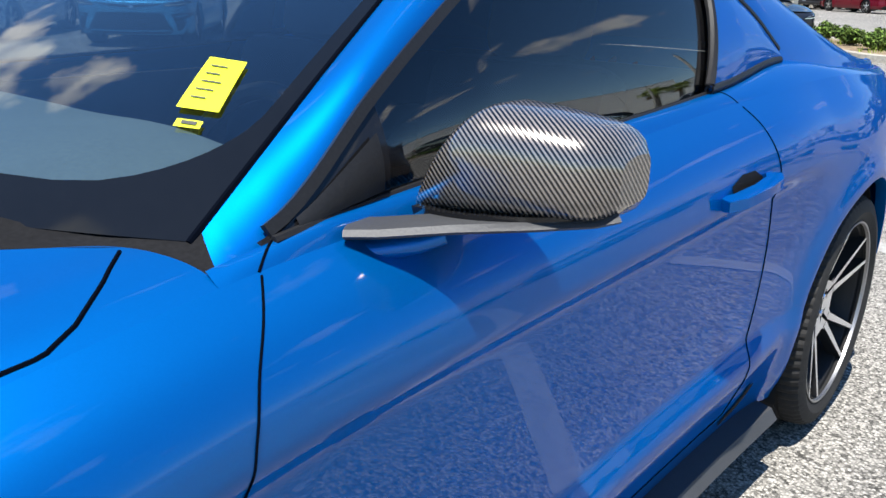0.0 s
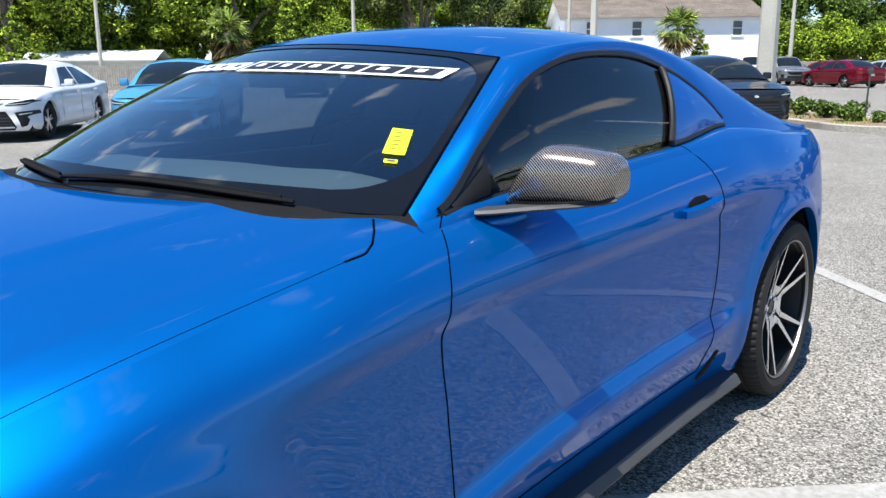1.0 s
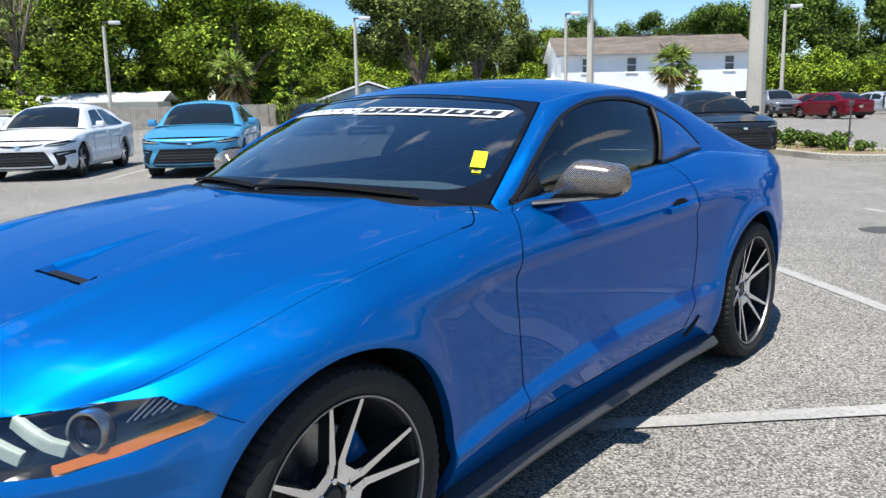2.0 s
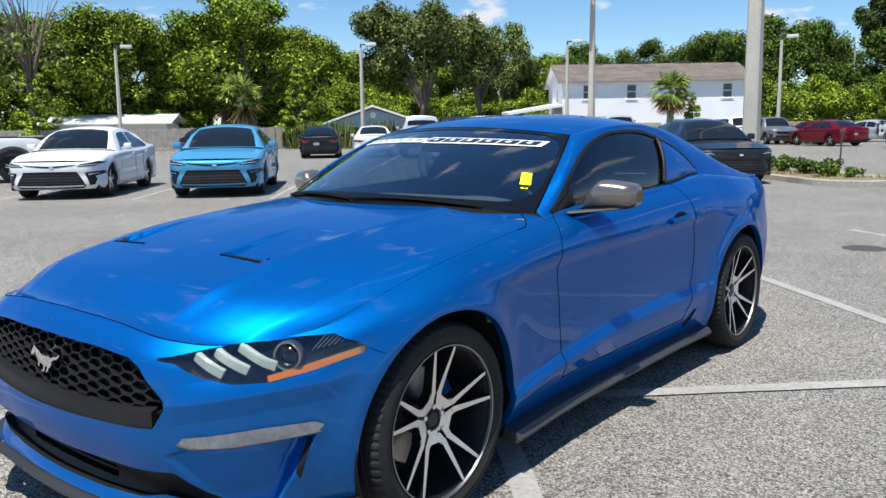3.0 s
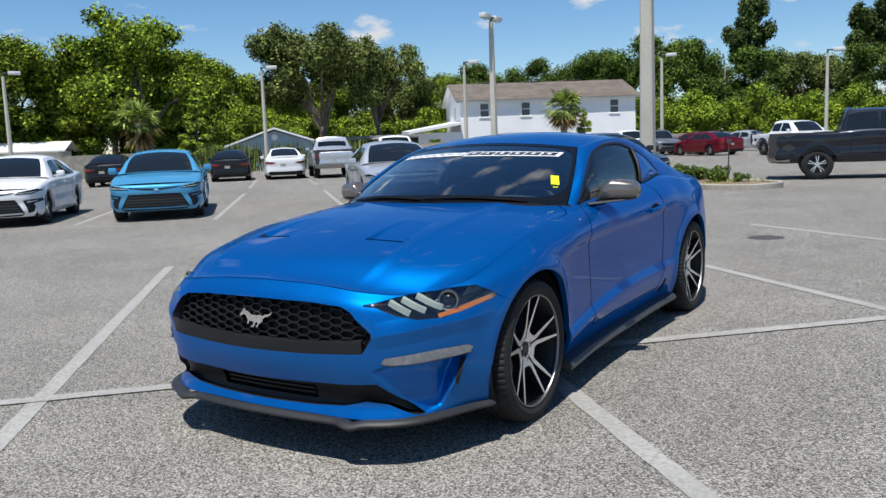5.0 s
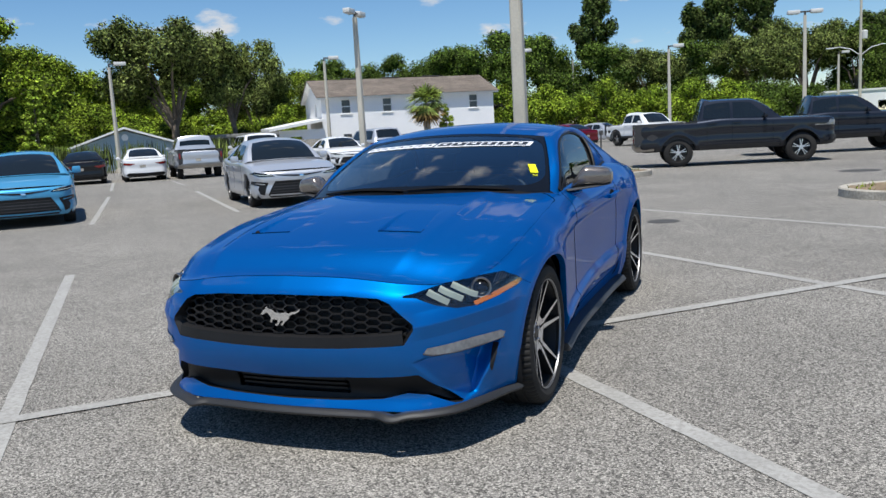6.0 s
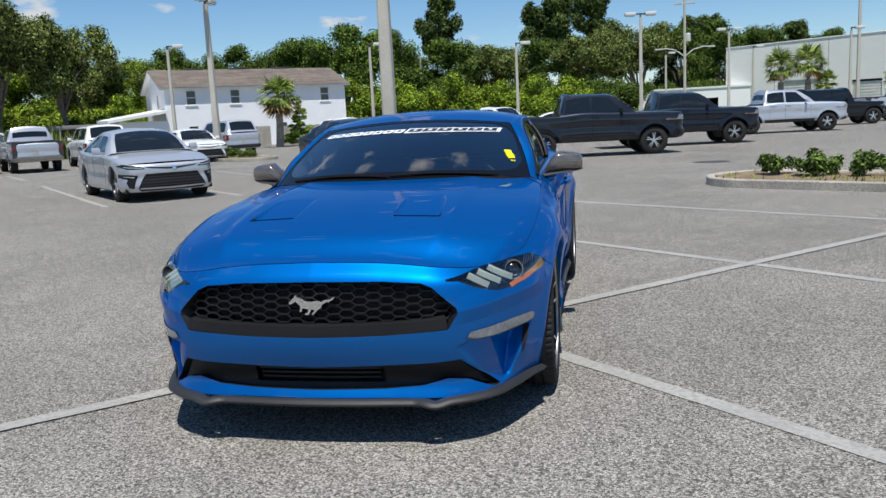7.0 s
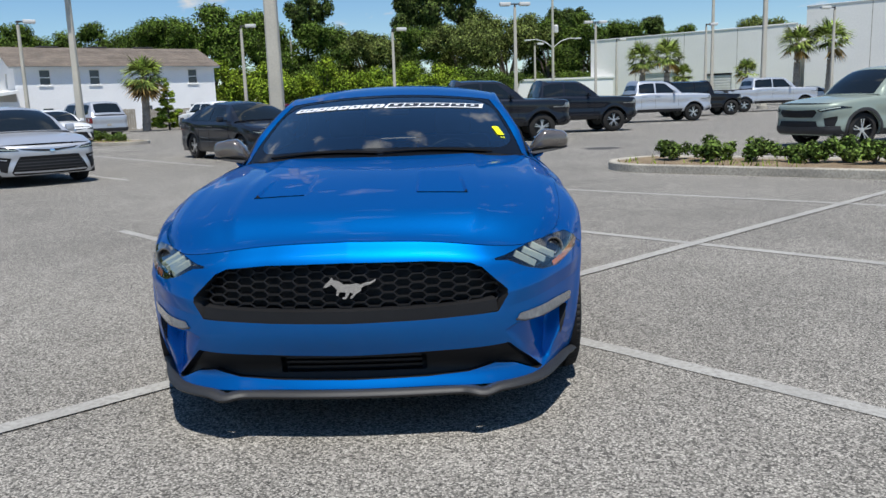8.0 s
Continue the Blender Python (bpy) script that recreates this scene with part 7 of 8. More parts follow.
def spoke_pair():
    """One forked spoke: bright machined face, black flanks. Local: axis x outward, the fork points up z."""
    V, Fs, idx = [], [], []

    def bar(p0, p1, w0, w1, x0, x1, depth):
        a, b = np.array(p0, float), np.array(p1, float)
        d = (b - a) / np.linalg.norm(b - a)
        n = np.array([-d[1], d[0]])
        o = len(V)
        for (p, w, x) in ((a, w0, x0), (b, w1, x1)):
            for sgn in (-1, 1):
                q = p + n * w * sgn
                V.append((x, q[0], q[1]))
            for sgn in (1, -1):
                q = p + n * w * sgn * 1.5
                V.append((x - depth, q[0], q[1]))
        F = [(o, o + 1, o + 5, o + 4), (o + 1, o + 2, o + 6, o + 5), (o + 2, o + 3, o + 7, o + 6), (o + 3, o, o + 4, o + 7), (o, o + 3, o + 2, o + 1), (o + 4, o + 5, o + 6, o + 7)]
        for k, f in enumerate(F):
            Fs.append(f)
            idx.append(0 if k == 0 else 1)

    bar((0.0, 0.040), (0.0, 0.082), 0.018, 0.038, 0.060, 0.0710, 0.03)
    for s in (-1, 1):
        bar((s * 0.016, 0.058), (s * 0.0435, 0.088), 0.0140, 0.0115, 0.0655, 0.073, 0.035)
        bar((s * 0.0415, 0.080), (s * 0.106, 0.231), 0.0108, 0.0056, 0.0725, 0.112, 0.035)
    return mesh_of("spoke", V, Fs, [M_ALLOY, M_WHEELBLACK], idx, False)


TYRE, SPOKE = tyre_mesh(), spoke_pair()
RIM = mesh_of("rim", *lathe([(0.258, 0.116), (0.266, 0.118), (0.267, 0.112), (0.262, 0.10), (0.252, 0.095), (0.235, 0.05), (0.228, -0.11), (0.26, -0.118)], 72, "x"), M_BLACK)
LIP = mesh_of("rim_lip", *lathe([(0.2575, 0.110), (0.259, 0.1185), (0.2632, 0.1195), (0.265, 0.114)], 72, "x"), M_LIP)
HUB = mesh_of("hub_face", *lathe([(0.0, 0.050), (0.030, 0.052), (0.034, 0.058), (0.062, 0.058), (0.066, 0.03), (0.062, -0.05)], 40, "x"), M_WHEELBLACK)
CAP = mesh_of("centre_cap", *lathe([(0.0, 0.062), (0.024, 0.061), (0.029, 0.056), (0.030, 0.048)], 28, "x"), M_WHEELBLACK)
NUT = mesh_of("wheel_nut", *lathe([(0.0, 0.066), (0.009, 0.065), (0.011, 0.06), (0.011, 0.045)], 6, "x"), M_CHROME)
DISC = mesh_of("brake_disc", *lathe([(0.06, -0.02), (0.075, -0.022), (0.165, -0.022), (0.168, -0.028), (0.168, -0.045), (0.06, -0.045)], 48, "x"), M_STEEL)
CALIPER = mesh_of("caliper", *box(-0.065, 0.012, -0.05, 0.06, 0.10, 0.175, 0.012), M_BLUE)


def alloy_wheel(x, y, z, turn, flip):
    m = pose(x, y, z, 0, 0, 180 if flip else 0) @ pose(0, 0, 0, turn)
    root = put("wheel", None, coupe, m, "black alloy wheel with five forked machined spokes")
    put("tyre", TYRE, root)
    put("rim", RIM, root)
    put("rim_lip", LIP, root)
    for i in range(5):
        put("spoke", SPOKE, root, pose(0, 0, 0, 72 * i))
        put("wheel_nut", NUT, root, pose(0, 0, 0, 72 * i + 36) @ pose(0, 0, 0.045))
    put("hub_face", HUB, root)
    put("centre_cap", CAP, root)
    put("brake_disc", DISC, root)
    put("caliper", CALIPER, root, pose(0, 0, 0, -62 - turn), "blue painted brake caliper")


for i, (y, z) in enumerate(WHEELS):
    alloy_wheel(0.815 + 0.012 * i, y, 0.338, 34 + 17 * i, False)
    alloy_wheel(-0.815 - 0.012 * i, y, 0.338, 10 + 31 * i, True)


# ---- parked vehicles ----
M_CARGLASS = mat("dark_car_glass", (0.010, 0.014, 0.017), 0.03, 0, 0.05)
M_CLAD = mat("black_cladding", (0.03, 0.03, 0.032), 0.6, 0, 0.12, 5.0, 120.0)
M_HEADGLASS = mat("bright_lamp_lens", (0.20, 0.21, 0.22), 0.10, 0.3, 0.2, 25.0, 90.0, 0, 0.6)
PAINTS = {k: paint(k.replace(" ", "_") + "_paint", c, mt, 0.35) for k, c, mt in (
    ("white", (0.74, 0.75, 0.76), 0.0), ("sky blue", (0.07, 0.30, 0.52), 0.2), ("silver", (0.53, 0.55, 0.59), 0.5), ("pewter", (0.24, 0.25, 0.27), 0.5), ("charcoal", (0.024, 0.028, 0.038), 0.5), ("black", (0.012, 0.012, 0.014), 0.1),
    ("dark red", (0.15, 0.004, 0.014), 0.3), ("grey", (0.017, 0.020, 0.028), 0.4), ("sage green", (0.27, 0.32, 0.28), 0.1))}
CAR_TYRES, CAR_RIMS = {}, {}


def car_wheel(R, w, rim, parent, x, y, flip):
    key = (R, w, rim)
    if key not in CAR_TYRES:
        prof = [(R * rim, w * 0.42), (R * (rim + 0.05), w * 0.5), (R * 0.94, w * 0.48), (R * 0.985, w * 0.42), (R, w * 0.25)]
        CAR_TYRES[key] = mesh_of("tyre", *lathe(prof + [(a, -b) for a, b in prof[::-1]], 40, "x"), M_RUBBER, angle=40)
        r0 = R * rim
        barrel = lathe([(r0, w * 0.44), (r0 * 0.96, w * 0.46), (r0 * 0.93, w * 0.36), (r0 * 0.90, -w * 0.1), (0.02, -w * 0.1)], 40, "x")
        CAR_RIMS[key] = (mesh_of("rim", *barrel, M_WHEELBLACK), spoke_mesh(r0, w))
    m = pose(x, y, R, 0, 0, 180 if flip else 0)
    root = put("wheel", None, parent, m)
    put("tyre", CAR_TYRES[key], root)
    put("rim", CAR_RIMS[key][0], root)
    put("spoke_face", CAR_RIMS[key][1], root, label="bright alloy spokes")


def spoke_mesh(r0, w):
    parts = []
    for i in range(5):
        for s in (-1, 1):
            V, Fs = box(0.0, 0.02, -0.011, 0.011, 0.03, r0 * 0.95)
            parts.append(moved((V, Fs), pose(w * 0.30, 0, 0, 72 * i + 9 * s)))
    parts.append(lathe([(0.0, w * 0.40), (0.05, w * 0.40), (0.06, w * 0.3)], 20, "x"))
    return mesh_of("spoke_face", *merge(*parts), M_ALLOY, smooth=False)


def vehicle(kind, colour, x, y, heading, label):
    """A parked car, truck or wagon. Local frame: nose at y = 0, tail at y = L, z up."""
    S = {
        "sedan": dict(L=4.88, W=1.84, H=1.445, WB=2.825, FO=0.95, R=0.335, sill=0.21, belt=0.93, nose=0.74, cowl=0.98, yw0=1.40, yw1=2.15, yr1=3.45, yr0=4.25, deck=1.03, rail=0.60),
        "compact": dict(L=4.63, W=1.78, H=1.435, WB=2.70, FO=0.93, R=0.318, sill=0.21, belt=0.93, nose=0.76, cowl=0.98, yw0=1.30, yw1=2.05, yr1=3.35, yr0=4.10, deck=1.05, rail=0.58),
        "suv": dict(L=4.60, W=1.86, H=1.70, WB=2.69, FO=0.93, R=0.36, sill=0.27, belt=1.08, nose=0.92, cowl=1.12, yw0=1.35, yw1=2.0, yr1=4.0, yr0=4.45, deck=1.12, rail=0.64),
        "wagon": dict(L=4.82, W=1.93, H=1.80, WB=2.79, FO=0.92, R=0.39, sill=0.34, belt=1.16, nose=1.0, cowl=1.18, yw0=1.45, yw1=2.0, yr1=4.3, yr0=4.68, deck=1.18, rail=0.68),
        "jeep": dict(L=4.33, W=1.87, H=1.84, WB=2.95, FO=0.68, R=0.405, sill=0.42, belt=1.18, nose=1.08, cowl=1.17, yw0=1.60, yw1=1.85, yr1=4.1, yr0=4.25, deck=1.18, rail=0.72),
        "pickup": dict(L=5.39, W=1.90, H=1.83, WB=3.235, FO=0.94, R=0.40, sill=0.46, belt=1.245, nose=1.16, cowl=1.27, yw0=1.45, yw1=2.15, yr1=3.48, yr0=3.66, deck=1.25, rail=0.68),
        "big pickup": dict(L=5.88, W=2.03, H=1.98, WB=3.68, FO=0.95, R=0.42, sill=0.50, belt=1.36, nose=1.28, cowl=1.38, yw0=1.45, yw1=2.10, yr1=3.98, yr0=4.18, deck=1.36, rail=0.70),
    }[kind]
    L, W, H, WB, FO, R = S["L"], S["W"], S["H"], S["WB"], S["FO"], S["R"]
    hx, hy = heading
    rz = math.degrees(math.atan2(hx, -hy))
    root = thing("pickup_truck" if "pickup" in kind else "car", label, "pickup truck" if "pickup" in kind else "car", pose(x, y, 0, 0, 0, rz) @ Matrix.Translation((0, -L / 2, 0)), "parked vehicles")
    pm = PAINTS[colour]
    hw = W / 2
    boxy = kind in ("pickup", "big pickup", "jeep", "wagon")
    e = 0.6 if boxy else 1.0
    px, py, st = along([(0, 0), (0.5 * hw, 0.02 * e), (0.80 * hw, 0.10 * e), (0.93 * hw, 0.28 * e), (0.985 * hw, 0.60), (hw, 1.0), (hw, L * 0.5), (hw, L - 1.0), (0.985 * hw, L - 0.55), (0.94 * hw, L - 0.22 * e), (0.80 * hw, L - 0.06 * e), (0.5 * hw, L - 0.01), (0, L)])
    zt = spline([0, 0.25, 0.7, S["yw0"], S["yw0"] + 0.6, S["yr0"] - 0.6, S["yr0"], L - 0.25, L], [S["nose"], S["nose"] + 0.02, S["nose"] + (S["cowl"] - S["nose"]) * 0.45, S["belt"] - 0.02, S["belt"], S["belt"] + 0.03, S["deck"] - 0.02, S["deck"] - 0.03, S["deck"] - 0.06])
    prof = spline([0, 0.12, 0.3, 0.5, 0.72, 0.86, 0.95, 1], [-0.06, -0.012, 0, -0.012, 0.0, -0.006, -0.022, -0.055])
    wheels = ((FO, R), (FO + WB, R))
    ar = R * (1.19 if boxy else 1.13)

    def skin(s, v, out=0.0):
        s, v = np.asarray(s, float), np.asarray(v, float)
        a, b = px(s), py(s)
        tx, ty = px(s + 1e-3) - px(s - 1e-3), py(s + 1e-3) - py(s - 1e-3)
        ln = np.hypot(tx, ty) + 1e-9
        z = S["sill"] + (zt(b) - S["sill"]) * v
        o = prof(v) + out
        for wy, wz in wheels:
            o = o + np.where(a > 0.5, 0.018 * np.exp(-((np.hypot(b - wy, z - wz) - ar - 0.02) / 0.06) ** 2), 0)
        return np.stack([a + ty / ln * o, b - tx / ln * o, z], -1)

    def keep(X):
        f = np.full(X.shape[:-1], 1.0)
        for wy, wz in wheels:
            f = np.minimum(f, np.where(X[..., 0] > 0.4, np.hypot(X[..., 1] - wy, X[..., 2] - wz) - ar, 1.0))
        return f

    us, vs = np.linspace(0, st[-1], 150), np.linspace(0, 1, 26)
    V, Fs, cut = sheet(lambda s, v: skin(s, v), us, vs, keep)
    lipw = rim_walls(V, cut, lambda p: True, lambda p: (p[0] - 0.05, p[1], p[2]))
    body = put("body", mesh_of("body", *welded(both(merge((V, Fs), lipw))), pm, angle=55), root, label=f"glossy {colour} bodywork")
    # hood and tail deck
    ed = skin(np.linspace(0, st[-1], 500), np.ones(500))
    half = ed[:, 1]

    def edge(yv, k):
        return np.interp(yv, half, ed[:, k])

    def lid(y0, y1, crown, name, front):
        def P(r, q):
            a = np.abs(r)
            yv = y0 + (y1 - y0) * q
            yb = np.interp(a * (edge(np.array(y0 if front else y1), 0)), *((ed[:250, 0], ed[:250, 1]) if front else (ed[:250:-1, 0], ed[:250:-1, 1])))
            yy_ = (yb + (y1 - yb) * q) if front else (y0 + (yb - y0) * q)
            return np.stack([r * edge(yv, 0), yy_, edge(yv, 2) + crown * (1 - a**2.5) * (0.25 + 0.75 * (q if front else 1 - q))], -1)
        return put(name, mesh_of(name, *sheet(P, np.linspace(-1, 1, 25), np.linspace(0, 1, 14))[:2], pm, angle=50), body)

    lid(0.25, S["yw0"] + 0.06, 0.055, "hood", True)
    truck = "pickup" in kind
    if not truck:
        lid(S["yr0"] - 0.06, L - 0.20, 0.02, "tail_deck", False)
    else:
        yb = S["yr0"]
        bed = merge(box(-hw + 0.08, hw - 0.08, yb, L - 0.06, 0.62, 0.66), box(-hw + 0.02, -hw + 0.10, yb, L - 0.04, 0.62, S["deck"] - 0.02), box(hw - 0.10, hw - 0.02, yb, L - 0.04, 0.62, S["deck"] - 0.02), box(-hw + 0.1, hw - 0.1, L - 0.1, L - 0.04, 0.62, S["deck"] - 0.04), box(-hw + 0.06, hw - 0.06, yb - 0.03, yb + 0.02, 0.62, S["deck"] + 0.02))
        put("bed", mesh_of("bed", *bed, M_CLAD, smooth=False), root, label="open black-lined truck bed")
    # canopy: screen, roof, rear glass
    rail, H0 = S["rail"] * W / 1.84 if kind != "sedan" else S["rail"], H
    yw0, yw1, yr1, yr0 = S["yw0"], S["yw1"], S["yr1"], S["yr0"]
    yt = [yw0, (yw0 + yw1) / 2, yw1, yw1 + 0.35, (yw1 + yr1) / 2, yr1 - 0.2, yr1, (yr1 + yr0) / 2, yr0]
    zl = [S["cowl"] - 0.03, (S["cowl"] + H) / 2 - 0.02, H - 0.105, H - 0.065, H - 0.05, H - 0.075, H - 0.10, (S["deck"] + H) / 2 - 0.02, S["deck"] - 0.01]
    if boxy:
        zl[2:7] = [H - 0.095, H - 0.068, H - 0.058, H - 0.062, H - 0.075]
    xl = [hw * 0.86, (hw * 0.86 + rail) / 2 + 0.015, rail, rail, rail, rail * 0.98, rail * 0.97, (hw * 0.82 + rail) / 2 + 0.01, hw * 0.80]
    CX, CZ = spline(yt, xl), spline(yt, zl)

    def canopy(r, yv, out=0.0):
        r, yv = np.asarray(r, float), np.asarray(yv, float)
        a = np.abs(r)
        ends = np.clip((yv - yw0) / (yw1 - yw0), 0, 1) * np.clip((yr0 - yv) / (yr0 - yr1), 0, 1)
        bow = 0.10 * a**2 - 0.10
        yv2 = yv + bow * np.clip((yw1 + 0.2 - yv) / 0.6, 0, 1) - bow * 0.5 * np.clip((yv - yr1 + 0.2) / 0.6, 0, 1)
        return np.stack([r * CX(yv), yv2, CZ(yv) + (0.045 * ends + 0.02) * (1 - a**2.2) + out], -1)

    rr = np.linspace(-1, 1, 21)
    put("roof", mesh_of("roof", *sheet(canopy, rr, np.linspace(yw1 - 0.02, yr1 + 0.02, 20))[:2], pm, angle=50), body)
    put("screen_frame", mesh_of("screen_frame", *sheet(canopy, rr, np.linspace(yw0, yw1, 12))[:2], pm, angle=50), body)
    put("windscreen", mesh_of("windscreen", *sheet(lambda r, q: canopy(r, q, 0.007), rr * 0.885, np.linspace(yw0 + 0.01, yw1 - 0.07, 12))[:2], M_CARGLASS, angle=50), root, label="dark windscreen")
    put("rear_frame", mesh_of("rear_frame", *sheet(canopy, rr, np.linspace(yr1, yr0, 10))[:2], pm, angle=50), body)
    put("rear_window", mesh_of("rear_window", *sheet(lambda r, q: canopy(r, q, 0.007), rr * 0.86, np.linspace(yr1 + 0.06, yr0 - 0.05, 10))[:2], M_CARGLASS, angle=50), root)

    def flank(yv, w, out=0.0):
        yv, w = np.asarray(yv, float), np.asarray(w, float)
        x0, z0 = edge(yv, 0), edge(yv, 2)
        return np.stack([x0 + (CX(yv) - x0) * w + 0.012 * 4 * w * (1 - w) + out, yv, z0 + (CZ(yv) - z0) * w + out * 0.3], -1)

    put_pair("side_frame", sheet(flank, np.linspace(yw0, yr0, 60), np.linspace(0, 1, 9))[:2], pm, body, angle=50)
    # side windows as panes of their own, split at the middle post
    ym = yw1 + (yr1 - yw1) * (0.44 if kind != "jeep" else 0.4)
    top = H - (0.115 if boxy else 0.135)
    zb0 = S["belt"] + 0.03
    q1 = poly_sdf([(yw0 + 0.34, zb0), (yw1 + 0.08, top - 0.02), (yw1 + 0.3, top), (ym - 0.04, top + 0.01), (ym - 0.03, zb0 + 0.01)])
    rear_end = (yr1 - 0.02, yr1 + (0.42 if not boxy and kind != "suv" else 0.02))
    q2 = poly_sdf([(ym + 0.04, zb0 + 0.01), (ym + 0.04, top + 0.01), (rear_end[0] - 0.25, top), (rear_end[0], top - 0.06), (rear_end[1], zb0 + 0.06), (rear_end[1] - 0.06, zb0 + 0.02)])
    for sg in (1, -1):
        fl = (lambda vf: vf) if sg > 0 else mirror_x
        for f in (q1, q2):
            g = sheet(lambda a, b: flank(a, b, 0.005), np.linspace(yw0, yr0, 110), np.linspace(0, 1, 26), lambda X: -f(X[..., 1], X[..., 2]))[:2]
            put("side_window", mesh_of("side_window", *fl(g), M_CARGLASS, angle=50), root)
        mv = box(hw + 0.0, hw + 0.17, yw0 + 0.38, yw0 + 0.48, zb0 - 0.02, zb0 + 0.12, 0.03)
        put("door_mirror", mesh_of("door_mirror", *fl(merge(mv, box(hw - 0.12, hw + 0.02, yw0 + 0.42, yw0 + 0.46, zb0, zb0 + 0.03))), pm), root)
        sv = lambda yv: float(np.interp(yv, py(np.linspace(st[3], st[9], 300)), np.linspace(st[3], st[9], 300)))
        for yd in (yw0 + 0.22, ym, min(rear_end[1] - 0.1, FO + WB - ar - 0.05 if kind != "big pickup" else yr0 - 0.1)):
            put("panel_gap", mesh_of("panel_gap", *fl(tube([tuple(skin(np.array(sv(yd)), np.array(v))) for v in np.linspace(0.1, 1, 9)], 0.004, 4)), M_SEAM), body)
        for yd in (ym - 0.22, min(rear_end[1] - 0.35, ym + 0.85)):
            p = skin(np.array([sv(yd), sv(yd + 0.2)]), np.array([0.86, 0.86]), 0.015)
            put("door_handle", mesh_of("door_handle", *fl(sweep([tuple(p[0]), tuple(p[1])], [(-0.012, -0.012), (0.012, -0.012), (0.012, 0.012), (-0.012, 0.012)])), pm), body)
        for wy, wz in wheels:
            car_wheel(R, 0.23 if not boxy else 0.26, 0.70 if not boxy else 0.60, root, sg * (hw - 0.14), wy, sg < 0)
        if boxy or kind == "suv":
            for wy, wz in wheels:
                s0, s1 = sv(max(0.35, wy - ar - 0.1)), sv(min(L - 0.3, wy + ar + 0.1))
                ringf = lambda X: np.minimum(np.hypot(X[..., 1] - wy, X[..., 2] - wz) - ar, ar + (0.10 if truck else 0.07) - np.hypot(X[..., 1] - wy, X[..., 2] - wz))
                put("arch_trim", mesh_of("arch_trim", *fl(sheet(lambda s, v: skin(s, v, 0.035 if truck else 0.012), np.linspace(s0, s1, 60), np.linspace(0, 0.97, 40), ringf)[:2]), M_CLAD if colour not in ("black", "grey", "silver") else pm), body)
            put("sill_trim", mesh_of("sill_trim", *fl(sheet(lambda s, v: skin(s, v, 0.008), np.linspace(sv(FO + ar), sv(FO + WB - ar), 20), np.linspace(0, 0.14, 6))[:2]), M_CLAD), body)

    def face_patch(poly, m, name, tail=False, out=0.006, twin=True, label=""):
        f = poly_sdf(poly)
        u0, u1 = (0, st[4]) if not tail else (st[8], st[-1])
        g = sheet(lambda s, v: skin(s, v, out), np.linspace(u0, u1, 90), np.linspace(0, 1, 60), lambda X: -f(X[..., 0], X[..., 2]))[:2]
        if twin and min(v[0] for v in g[0]) > 0.05:
            return put_pair(name, g, m, root, label, 50)
        return put(name, mesh_of(name, *(welded(both(g)) if twin else g), m, angle=50), root, label=label)

    k, n0, s0 = hw / 0.92, S["nose"], S["sill"]
    if kind in ("sedan", "compact"):
        face_patch([(0.0, 0.660), (0.40 * k, 0.684), (0.52 * k, 0.700), (0.44 * k, 0.668), (0.12 * k, 0.632), (0.0, 0.628)], M_BLACK, "grille", label="slim black upper grille")
        face_patch([(0.0, 0.555), (0.50 * k, 0.552), (0.585 * k, 0.42), (0.655 * k, 0.28), (0.60 * k, 0.222), (0.0, 0.222)], M_BLACK, "lower_grille", label="large black lower grille")
        for zg in (0.50, 0.445, 0.39, 0.335):
            wg = 0.50 + 0.10 * (0.55 - zg) / 0.25
            face_patch([(0.0, zg), (wg * k, zg), (wg * k, zg - 0.013), (0.0, zg - 0.013)], M_CLAD, "grille_bar", out=0.012)
        face_patch([(0.0, 0.282), (0.62 * k, 0.290), (0.625 * k, 0.262), (0.0, 0.250)], pm, "chin", out=0.014)
        face_patch([(0.635 * k, 0.53), (0.76 * k, 0.545), (0.90 * k, 0.56), (0.91 * k, 0.50), (0.80 * k, 0.46), (0.83 * k, 0.40), (0.80 * k, 0.30), (0.72 * k, 0.275), (0.70 * k, 0.38)], M_BLACK, "side_intake")
        face_patch([(0.70 * k, 0.505), (0.86 * k, 0.525), (0.86 * k, 0.512), (0.715 * k, 0.485)], pm, "intake_fin", out=0.016)
        face_patch([(0.50 * k, 0.650), (0.58 * k, 0.700), (0.86 * k, 0.752), (0.915 * k, 0.715), (0.80 * k, 0.655)], M_BLACKGLOSS, "headlamp", label="slim dark headlamp")
        face_patch([(0.54 * k, 0.662), (0.80 * k, 0.682), (0.89 * k, 0.715), (0.80 * k, 0.696), (0.555 * k, 0.674)], M_LED, "light_strip", out=0.010)
        face_patch([(0.60 * k, 0.69), (0.67 * k, 0.705), (0.67 * k, 0.722), (0.61 * k, 0.706)], M_HEADGLASS, "lamp_cell", out=0.010)
        face_patch([(0.70 * k, 0.712), (0.78 * k, 0.722), (0.78 * k, 0.738), (0.705 * k, 0.728)], M_HEADGLASS, "lamp_cell", out=0.010)
        face_patch([(-0.075, 0.625), (-0.09, 0.648), (-0.05, 0.668), (0.05, 0.668), (0.09, 0.648), (0.075, 0.625)], M_CHROME, "badge", out=0.016, twin=False)
        face_patch([(0.40 * k, 0.78), (0.86 * k, 0.83), (0.92 * k, 0.74), (0.62 * k, 0.70)], M_REDLENS, "tail_lamp", True, label="red tail lamp")
